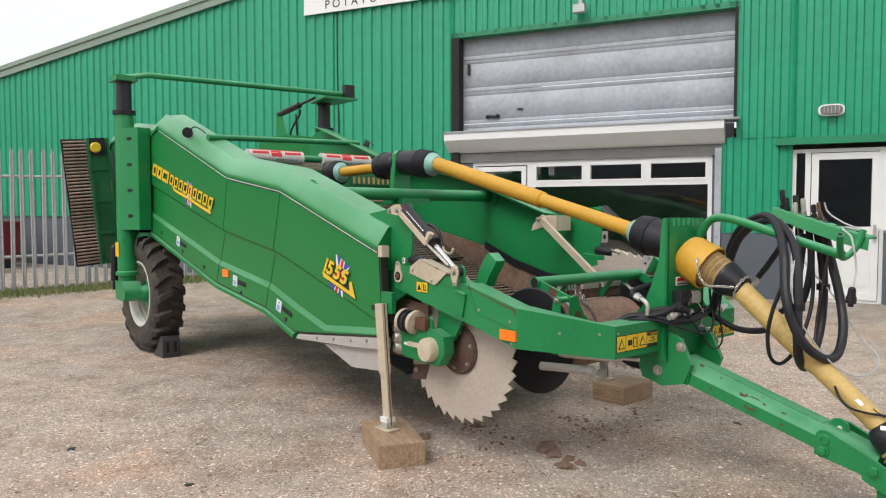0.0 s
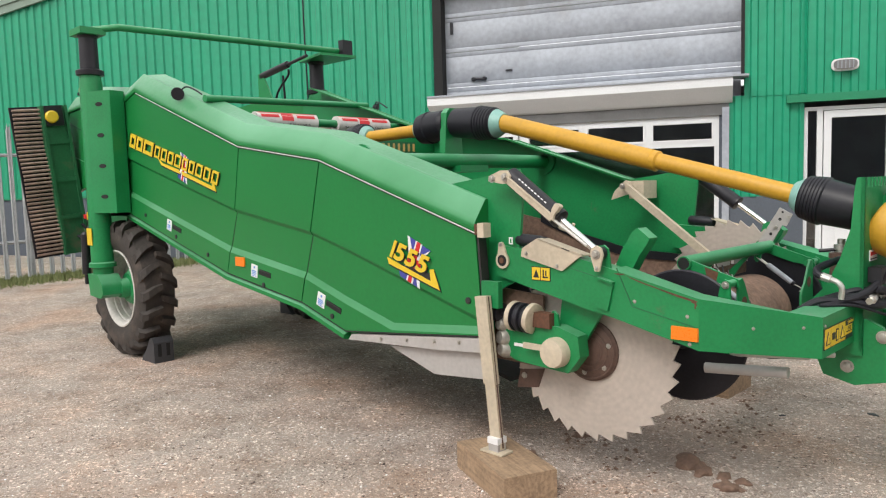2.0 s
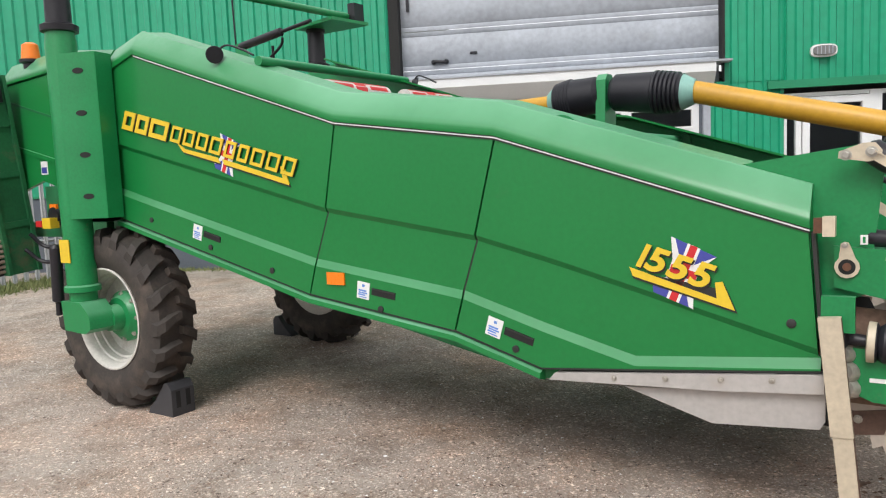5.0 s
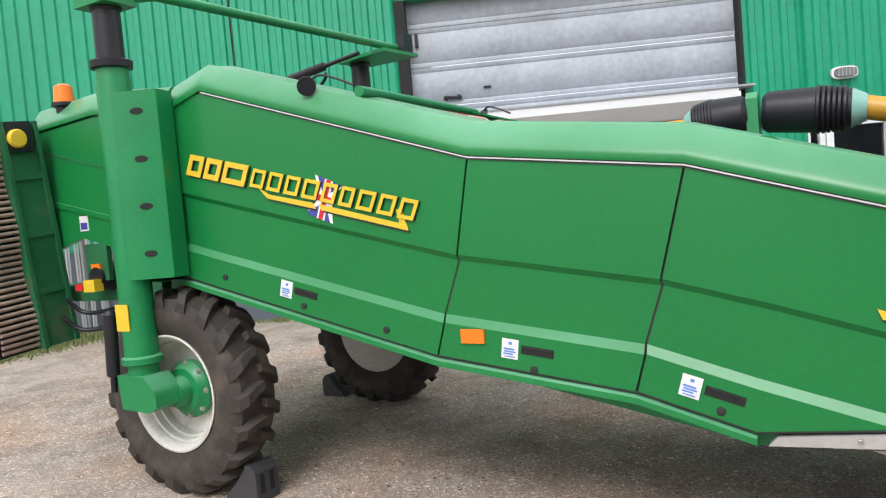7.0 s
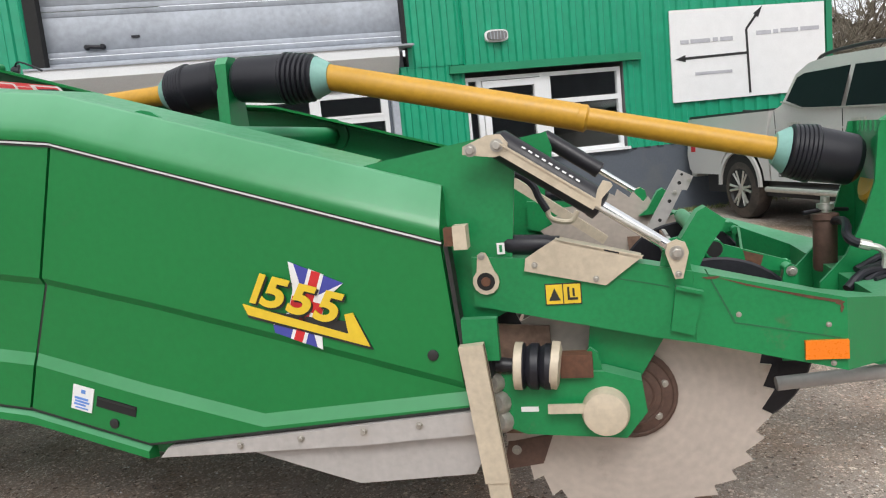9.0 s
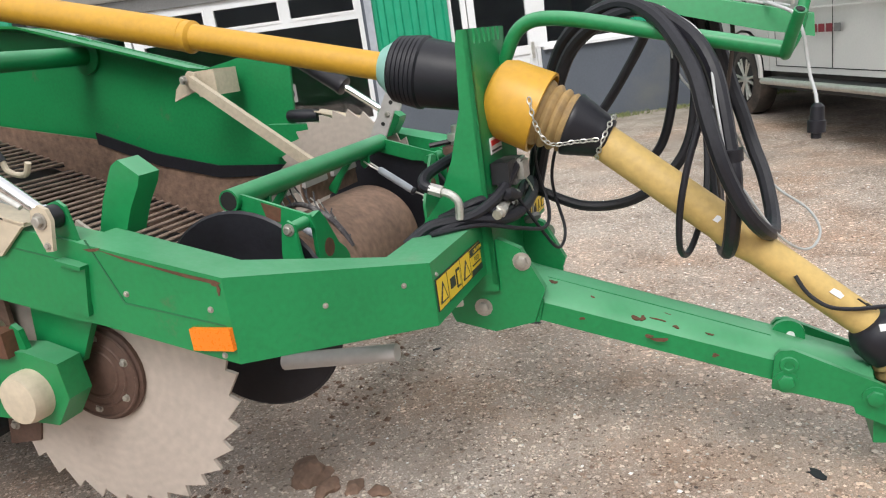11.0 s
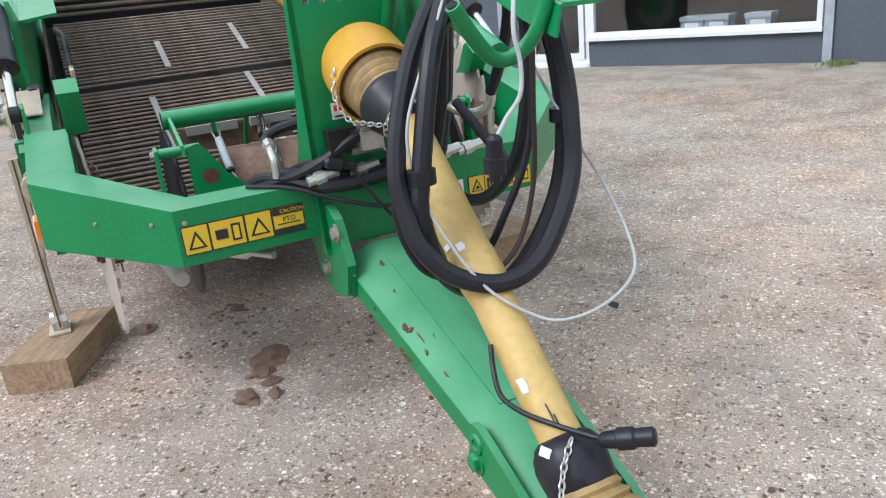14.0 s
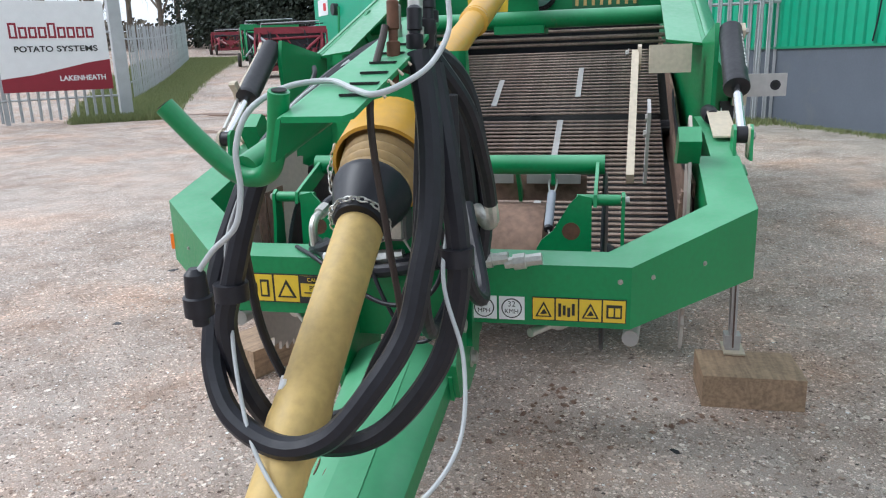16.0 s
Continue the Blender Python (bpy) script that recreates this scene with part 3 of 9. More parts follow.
for a, b in ((U_L - 0.2, 1.5), (1.5, U_R + 0.2)):
    bm = bmesh.new()
    prism(bm, [(a, roof_z(a) - 0.09), (b, roof_z(b) - 0.09), (b, roof_z(b) + 0.12), (a, roof_z(a) + 0.12)], -0.09, -0.04)
    part("barge_board", bevel(bm, 0.01), M_BARGE, building, "weathered grey-green barge board")
    bm = bmesh.new()
    prism(bm, [(a, roof_z(a) + 0.06), (b, roof_z(b) + 0.06), (b, roof_z(b) + 0.16), (a, roof_z(a) + 0.16)], -0.12, 14)
    part("roof", bm, M_BARGE, building)

# sectional shutter over the shop front
SH_L, SH_R = -5.52, -1.22
shutter = wall_piece("shutter_door", WALL)
tagged(shutter, "half-raised weathered aluminium sectional shutter with dents", "shutter door", kind="structure")
joints = [2.4, 2.86, 3.40, 3.93, 4.4]
for z0, z1 in zip(joints, joints[1:]):
    bm = bmesh.new()
    zs = [(z0 + 0.004, 0.0), (z0 + 0.03, -0.006), (z0 + 0.045, 0.0), (z0 + 0.06, 0.0), (z0 + 0.068, 0.008), (z0 + 0.076, 0.0), (z1 - 0.076, 0.0), (z1 - 0.068, 0.008), (z1 - 0.06, 0.0), (z1 - 0.004, 0.0)]
    n_u = 44
    rows = []
    for z, d in zs:
        row = []
        for i in range(n_u + 1):
            uu = SH_L + (SH_R - SH_L) * i / n_u
            dent = 0.005 * noise.noise(Vector((uu * 1.1, z * 1.6, 3.0)))
            row.append(bm.verts.new((uu, 0.16 + d + dent, z)))
        rows.append(row)
    for a, b in zip(rows, rows[1:]):
        for i in range(n_u):
            bm.faces.new((a[i], a[i + 1], b[i + 1], b[i]))
    part("shutter_panel", bm, M_SHUT, shutter, smooth=50)
part("handle", new_tube([(-5.06, 0.12, 2.97), (-4.9, 0.12, 2.955)], 0.022), M_BLACK, shutter, "black pull handle")
for u in (-5.07, -4.89):
    part("handle_foot", new_lathe((u, 0.17, 2.965), (u, 0.1, 2.965), [(0, 0.035), (0.06, 0.03), (0.075, 0.02)], 14), M_BLACK, shutter)
part("latch", new_box((-4.55, 0.135, 3.05), (-4.45, 0.155, 3.075), 0.004), M_BLACK, shutter)
part("bolt_latch", new_box((-5.43, 0.12, 3.68), (-5.39, 0.155, 3.86), 0.005), M_BLACK, shutter)
# black boxes stand in for the shade in the recess beside the shutter
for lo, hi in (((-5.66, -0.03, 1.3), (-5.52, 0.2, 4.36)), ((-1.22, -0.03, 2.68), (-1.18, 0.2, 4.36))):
    block("reveal_shade", lo, hi, M_DARK)
block("door_head", (-5.66, -0.03, 4.28), (-1.16, 0.2, 4.36), M_TRIM)

# white lintel box
lintel = wall_piece("lintel_box", WALL)
tagged(lintel, "long white metal lintel box above the shop window", "lintel", kind="structure")
part("box_front", new_prism([(-0.22, 2.56), (-0.22, 2.68), (0.13, 2.68), (0.13, 2.36), (0.0, 2.36), (-0.05, 2.39)], -5.71, -1.33, "x", 0.006), M_WHITE, lintel)
part("box_lip", new_box((-5.71, -0.24, 2.68), (-1.13, 0.13, 2.705), 0.004), M_SHUT, lintel)
part("shutter_rail", new_box((-5.62, 0.02, 2.2), (-1.36, 0.1, 2.357), 0.005), M_MUDGREY, lintel)

# shop front
def frame_rect(parent, u0, u1, z0, z1, w=0.06, v0=0.06, v1=0.13, name="window_frame"):
    for lo, hi in (((u0, v0, z0), (u1, v1, z0 + w)), ((u0, v0, z1 - w), (u1, v1, z1)), ((u0, v0, z0 + w), (u0 + w, v1, z1 - w)), ((u1 - w, v0, z0 + w), (u1, v1, z1 - w))):
        part(name, new_box(lo, hi, 0.006), M_WHITE, parent)


def pane(parent, u0, u1, z0, z1, v=0.1):
    ob = part("pane", new_box((u0, v, z0), (u1, v + 0.006, z1)), M_GLASS, parent)
    ob.visible_shadow = False
    return ob


shop = wall_piece("window_1", WALL)
tagged(shop, "white upvc shop front with glazed door and top lights", "window", kind="structure")
SB = 0.17
frame_rect(shop, -5.3, -4.28, SB, 2.2)
frame_rect(shop, -5.22, -4.36, SB + 0.06, 2.12, 0.075, 0.045, 0.115, "door_leaf")
pane(shop, -5.15, -4.43, SB + 0.13, 2.05)
part("door_handle", new_box((-4.43, 0.0, 1.08), (-4.4, 0.045, 1.24), 0.006), M_STEEL, shop)
part("sill", new_box((-5.33, -0.02, SB - 0.04), (-4.26, 0.12, SB), 0.006), M_WHITE, shop)
frame_rect(shop, -4.28, -1.5, 0.5, 2.2)
part("transom", new_box((-4.22, 0.06, 1.78), (-1.56, 0.13, 1.85), 0.005), M_WHITE, shop)
for u in (-3.37, -2.45):
    part("mullion", new_box((u - 0.035, 0.06, 1.85), (u + 0.035, 0.13, 2.14), 0.005), M_WHITE, shop)
for a, b in ((-4.22, -3.405), (-3.335, -2.485), (-2.415, -1.56)):
    frame_rect(shop, a, b, 1.85, 2.14, 0.035, 0.05, 0.12)
    pane(shop, a + 0.035, b - 0.035, 1.885, 2.105)
pane(shop, -4.22, -1.56, 0.56, 1.78)
part("sill", new_box((-4.3, -0.03, 0.46), (-1.48, 0.12, 0.5), 0.006), M_WHITE, shop)
block("plinth", (-4.28, 0.03, -0.1), (-1.36, 0.2, 0.46), M_PLINTH)
block("jamb", (-5.66, -0.02, -0.1), (-5.58, 0.12, 2.4), M_SHUT)
block("jamb_recess", (-5.58, 0.04, -0.1), (-5.3, 0.2, 2.4), M_PLINTH)
block("jamb", (-1.46, -0.04, 0.0), (-1.37, 0.1, 2.3), M_SHUT)
block("jamb_recess", (-1.5, 0.05, 0.46), (-1.37, 0.2, 2.4), M_PLINTH)
block("threshold", (-5.5, -0.1, -0.1), (-4.26, 0.1, 0.125), M_PLINTH)
# the dim room behind
for lo, hi in (((-5.9, 4.5, 0.0), (2.2, 4.6, 3.0)), ((-5.9, 0.2, 2.5), (2.2, 4.6, 2.6)), ((-5.9, 0.2, -0.05), (2.2, 4.6, 0.12)), ((-6.0, 0.2, 0), (-5.9, 4.6, 2.6)), ((2.2, 0.2, 0), (2.3, 4.6, 2.6))):
    block("room_lining", lo, hi, M_ROOM)
for k, (u, w) in enumerate(((-3.02, 0.2), (-2.72, 0.2), (-2.24, 0.2))):
    crate = tagged(new("storage_tub"), "pale blue-grey plastic tub with a white label behind the shop window", "tub", "tubs behind the window")
    crate.matrix_basis = WALL @ pose(u, 0.42, 0.12)
    part("body", new_prism([(-w * 0.62, 0.0), (-w * 0.7, 0.5), (w * 0.7, 0.5), (w * 0.62, 0.0)], -0.12, 0.14, bev=0.015), M_TUB, crate)
    part("lid", new_box((-w * 0.74, -0.14, 0.5), (w * 0.74, 0.16, 0.55), 0.012), M_SHUT, crate)
    part("paper_label", new_box((-w * 0.42, -0.123, 0.33), (w * 0.42, -0.1205, 0.48)), M_LABEL, crate)

# side door with window
door = wall_piece("door_1", WALL)
tagged(door, "white upvc half-glazed office door beside a small window", "door", kind="structure")
DB = 0.12
frame_rect(door, -0.44, 0.68, DB, 2.24, 0.05)
part("door_post", new_box((-0.28, 0.055, DB), (-0.21, 0.13, 2.19), 0.005), M_WHITE, door)
pane(door, -0.39, -0.28, DB + 0.1, 2.19)
frame_rect(door, -0.2, 0.62, DB + 0.05, 2.18, 0.09, 0.04, 0.11, "door_leaf")
part("mid_rail", new_box((-0.11, 0.04, 1.06), (0.53, 0.11, 1.17), 0.005), M_WHITE, door)
pane(door, -0.11, 0.53, 1.17, 2.09)
part("lower_panel", new_box((-0.11, 0.06, DB + 0.14), (0.53, 0.1, 1.06), 0.0), M_WHITE, door)
for a, b in ((-0.05, 0.18), (0.24, 0.47)):
    part("panel_moulding", new_box((a, 0.05, DB + 0.24), (b, 0.062, 0.98), 0.006), M_WHITE, door)
part("door_handle", new_box((0.555, -0.01, 1.0), (0.59, 0.04, 1.2), 0.008), M_STEEL, door)
part("threshold", new_box((-0.46, -0.08, 0.0), (0.7, 0.1, DB), 0.006), M_WHITE, door)
part("window_post", new_box((0.62, 0.05, 1.12), (0.72, 0.13, 2.24), 0.005), M_WHITE, door)
frame_rect(door, 0.72, 1.82, 1.12, 2.24, 0.055)
part("transom", new_box((0.77, 0.06, 1.8), (1.77, 0.13, 1.87), 0.005), M_WHITE, door)
pane(door, 0.775, 1.765, 1.87, 2.185)
pane(door, 0.775, 1.765, 1.175, 1.8)
part("window_sill", new_box((0.7, -0.06, 1.085), (1.86, 0.12, 1.125), 0.006), M_WHITE, door)
part("door_canopy", new_box((-0.66, -0.09, 2.3), (2.08, 0.02, 2.4), 0.006), M_TRIM, door, "green metal drip canopy")


# wall fittings
def bulkhead_lamp():
    t = thing("wall_lamp", WALL @ pose(0.02, -0.03, 2.75), "oval bulkhead lamp with white rim on the green wall", "lamp")

    def oval(rx, rz, n=24):
        out = []
        for k in range(n):
            a = 2 * math.pi * k / n
            c, s = math.cos(a), math.sin(a)
            out.append((rx * math.copysign(abs(c) ** 0.6, c), rz * math.copysign(abs(s) ** 0.6, s)))
        return out
    part("base", new_prism(oval(0.16, 0.08), 0, -0.05, bev=0.012), M_LABEL, t)
    part("lens", new_prism(oval(0.135, 0.058), -0.045, -0.085, bev=0.015), M_MUDGREY, t, "ribbed grey lens")
    for k in range(5):
        part("guard_bar", new_box((-0.09 + k * 0.045 - 0.004, -0.092, -0.05), (-0.09 + k * 0.045 + 0.004, -0.083, 0.05)), M_SHUT, t)


bulkhead_lamp()
flood = thing("flood_light", WALL @ pose(-3.44, -0.03, 4.48), "small grey flood light above the shutter", "lamp")
part("bracket", new_box((-0.03, -0.1, 0.02), (0.03, 0.0, 0.14), 0.005), M_SHUT, flood)
part("housing", new_box((-0.09, -0.2, -0.06), (0.09, -0.08, 0.06), 0.015), M_FENCE, flood)
cable = part("wall_cable", new_tube(curve([(-7.91, -0.045, 6.0), (-7.92, -0.045, 4.2), (-7.9, -0.045, 2.7), (-7.95, -0.045, 1.8), (-8.02, -0.05, 1.35)], 6), 0.012, 6), M_BLACK, None)
cable.matrix_basis = WALL
tagged(cable, "thin black cable running down the green wall", "cable")
pipe = thing("wall_bracket", WALL @ pose(-7.2, -0.02, 0.0), "thin black pipe and bracket on the grey plinth", "pipe")
part("pipe", new_tube([(0, -0.03, 0.1), (0, -0.03, 1.2)], 0.012, 8), M_BLACK, pipe)
part("bracket", new_tube([(0.0, -0.03, 1.2), (0.12, -0.12, 1.05), (0.14, -0.14, 0.95)], 0.02, 8), M_BLACK, pipe)

part("cable_coil", new_tube(curve([(0.05, -0.05, 1.2), (0.14, -0.07, 1.12), (0.2, -0.07, 1.0), (0.24, -0.08, 0.93), (0.18, -0.08, 0.96), (0.1, -0.07, 1.08), (0.16, -0.09, 1.05), (0.23, -0.09, 0.96), (0.2, -0.1, 0.9)], 4), 0.022, 7), M_BLACK, pipe)

# company board under the roof
board = thing("company_board", WALL @ pose(-8.61, -0.06, 4.98), "long white company board high on the green wall", "sign")
part("panel", new_box((0, -0.03, 0), (5.2, 0.0, 0.62), 0.004), M_LABEL, board)
for word, u in (("POTATO", 0.46), ("SYSTEMS", 1.78)):
    lettering("lettering", word, 0.15, pose(u, -0.034, 0.07), M_INK, board, 0.002, spacing=1.5)

# direction board
dsign = thing("direction_board", WALL @ pose(2.55, -0.04, 1.66), "white direction board with black arrows and bars of print", "sign")
part("panel", new_box((0, -0.02, 0), (2.5, 0.0, 1.27), 0.003), M_LABEL, dsign)


def strip(parent, a, b, w, y=-0.023, material=None, name="arrow_line"):
    a, b = Vector((a[0], 0, a[1])), Vector((b[0], 0, b[1]))
    d = (b - a).normalized()
    s = Vector((-d.z, 0, d.x)) * w / 2
    bm = bmesh.new()
    prism(bm, [((a + s).x, (a + s).z), ((b + s).x, (b + s).z), ((b - s).x, (b - s).z), ((a - s).x, (a - s).z)], y, y - 0.003)
    part(name, bm, material or M_INK, parent)


for a, b in (((1.23, 0.05), (1.2, 0.95)), ((1.2, 0.95), (1.42, 1.2)), ((1.21, 0.62), (0.15, 0.6))):
    strip(dsign, a, b, 0.035)
for tip, back in (((1.47, 1.26), (1.36, 1.13)), ((0.06, 0.598), (0.22, 0.6))):
    d = (Vector((tip[0], 0, tip[1])) - Vector((back[0], 0, back[1]))).normalized()
    s = Vector((-d.z, 0, d.x)) * 0.05
    part("arrow_head", new_prism([tip, (back[0] + s.x, back[1] + s.z), (back[0] - s.x, back[1] - s.z)], -0.023, -0.026), M_INK, dsign)
M_PALEINK = mat("faded_grey_print", (0.42, 0.42, 0.45), 0.6, vary=0.15, bump=0.0)
for u0, u1, z, h in ((0.15, 0.28, 0.78, 0.1), (0.31, 0.62, 0.785, 0.1), (0.66, 0.74, 0.79, 0.1), (0.78, 0.98, 0.79, 0.1), (1.36, 1.6, 0.84, 0.1), (1.64, 1.72, 0.845, 0.1), (1.76, 2.05, 0.85, 0.1), (2.09, 2.4, 0.855, 0.1)):
    part("print_bar", new_box((u0, -0.026, z + 0.02), (u1, -0.022, z + h - 0.025)), M_PALEINK, dsign)
part("print_bar", new_box((0.36, -0.026, 0.36), (0.95, -0.022, 0.4)), M_PALEINK, dsign)


# ---- palisade fences ----
def palisade(a, b, height, label, rails=(0.25, 0.8), pitch=0.155, group="palisade fence"):
    a, b = Vector((*a, 0)), Vector((*b, 0))
    d = b - a
    t = thing("palisade_fence", Matrix.Translation((a.x, a.y, 0)) @ pose(0, 0, 0, 0, 0, math.degrees(math.atan2(d.y, d.x))), label, "fence", group)
    n_p = int(d.length / pitch)

    def gz(s):
        p = a + d * (s / d.length)
        return ground_z(p.x, p.y)
    w = 0.034
    bm = bmesh.new()
    pro = [(-w, 0.0), (-w * 0.6, -0.018), (-0.008, -0.008), (0.008, -0.008), (w * 0.6, -0.018), (w, 0.0)]
    H = height - 0.05
    lo = [bm.verts.new((x, y, 0)) for x, y in pro]
    mi = [bm.verts.new((x, y, H - 0.12)) for x, y in pro]
    tops = [0.05, 0.12, 0.06, 0.06, 0.12, 0.05]
    hi = [bm.verts.new((x * 0.8, y - 0.01, H - 0.12 + k)) for (x, y), k in zip(pro, tops)]
    for r0, r1 in ((lo, mi), (mi, hi)):
        for k in range(5):
            bm.faces.new((r0[k], r0[k + 1], r1[k + 1], r1[k]))
    first = part("pale", bm, M_FENCE, t, smooth=15)
    for k in range(n_p):
        s = (k + 0.5) * pitch
        m = pose(s, random.uniform(-0.004, 0.004), gz(s) + 0.05, random.uniform(-0.6, 0.6), random.uniform(-0.5, 0.5), 0)
        if k == 0:
            first.matrix_basis = m
        else:
            share("pale", first.data, t, m)
    for r in rails:
        part("rail", new_tube([(s, 0.03, gz(s) + r * height) for s in (0, d.length * 0.33, d.length * 0.66, d.length)], 0.026, 4), M_FENCE, t)
    for k in range(int(d.length / 2.6) + 2):
        s = min(k * 2.6, d.length)
        part("post", new_box((s - 0.05, 0.05, gz(s) - 0.1), (s + 0.05, 0.1, gz(s) + height - 0.05), 0.004), M_FENCE, t)
    return t


palisade((-8.53, 10.7), (-4.55, 14.48), 2.35, "galvanised steel palisade fence standing beside the building")


# plain high wall behind the walk, unseen, added to cut sky light
closing = part("unseen_south_wall", new_box((-17, -0.2, -0.5), (21, 0.2, 5.8)), M_PLINTH)
closing.matrix_basis = pose(0, -11, 0, 0, 0, 0)
tagged(closing, "plain grey wall behind the walk, unseen, added to cut sky light", "wall", kind="structure")


# ---- the stone separator ----
MACHINE = pose(1.1825, 4.28, 0, 0, 0, -46)      # x forwards to the hitch, y to the far side
sep = thing("stone_separator", MACHINE, "green trailed stone separator with yellow drive shaft, parked on timber blocks", "farm machine")


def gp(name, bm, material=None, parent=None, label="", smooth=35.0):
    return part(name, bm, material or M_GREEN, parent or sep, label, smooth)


# levels of the side skin: top, crease, ledge, bottom, front to rear
COLS = {
    "a": [(-5.2, 2.11), (-5.2, 1.634), (-5.2, 1.352), (-5.2, 1.19)],
    "b": [(-4.93, 2.125), (-4.93, 1.567), (-4.93, 1.283), (-4.93, 1.12)],
    "c": [(-3.42, 1.622), (-3.505, 1.211), (-3.595, 0.948), (-3.64, 0.79)],
    "d": [(-2.55, 1.497), (-2.66, 1.082), (-2.737, 0.828), (-2.78, 0.67)],
    "e": [(-2.19, 1.380), (-2.29, 0.986), (-2.35, 0.712), (-2.365, 0.545)],
    "f": [(-1.95, 1.302), (-1.96, 0.89), (-1.97, 0.609), (-1.97, 0.581)],
    "g": [(-1.365, 1.113), (-1.335, 0.706), (-1.325, 0.665), (-1.325, 0.643)],
}


def skin_panel(cols, s, name, gap=(0.005, -0.005)):
    bm = bmesh.new()
    fronts, backs = [], []
    for i, key in enumerate(cols):
        g = gap[0] if i == 0 else gap[1] if i == len(cols) - 1 else 0
        (tx, tz), (rx, rz), (lx, lz), (bx, bz) = COLS[key]
        rows = [(tx, tz, 0.95), (rx, rz + 0.012, 0.952), (rx, rz - 0.014, 0.934), (lx, lz + 0.02, 0.934), (lx, min(lz - 0.016, lz), 0.952), (bx, bz, 0.952)]
        fronts.append([bm.verts.new((x + g, s * y, z)) for x, z, y in rows])
        backs.append([bm.verts.new((x + g, s * 0.915, z)) for x, z, y in rows])
    n_r = 6
    for a, b, c, d in zip(fronts, fronts[1:], backs, backs[1:]):
        for k in range(n_r - 1):
            bm.faces.new((a[k], b[k], b[k + 1], a[k + 1]))
            bm.faces.new((c[k], c[k + 1], d[k + 1], d[k]))
        bm.faces.new((a[0], c[0], d[0], b[0]))
        bm.faces.new((a[-1], b[-1], d[-1], c[-1]))
    for f, b in ((fronts[0], backs[0]), (fronts[-1], backs[-1])):
        for k in range(n_r - 1):
            bm.faces.new((f[k], f[k + 1], b[k + 1], b[k]))
    return gp(name, bm, smooth=22)


def sweep(keys_xz, section, s, name, material, smooth=35.0):
    """Sweeps a (y, dz) section along a broken line of (x, z)."""
    bm = bmesh.new()
    rings = [[bm.verts.new((x, s * y, z + dz)) for y, dz in section] for x, z in keys_xz]
    k = len(section)
    for a, b in zip(rings, rings[1:]):
        for i in range(k):
            bm.faces.new((a[i], a[(i + 1) % k], b[(i + 1) % k], b[i]))
    bm.faces.new(rings[0])
    bm.faces.new(rings[-1][::-1])
    return gp(name, bm, material, smooth=smooth)


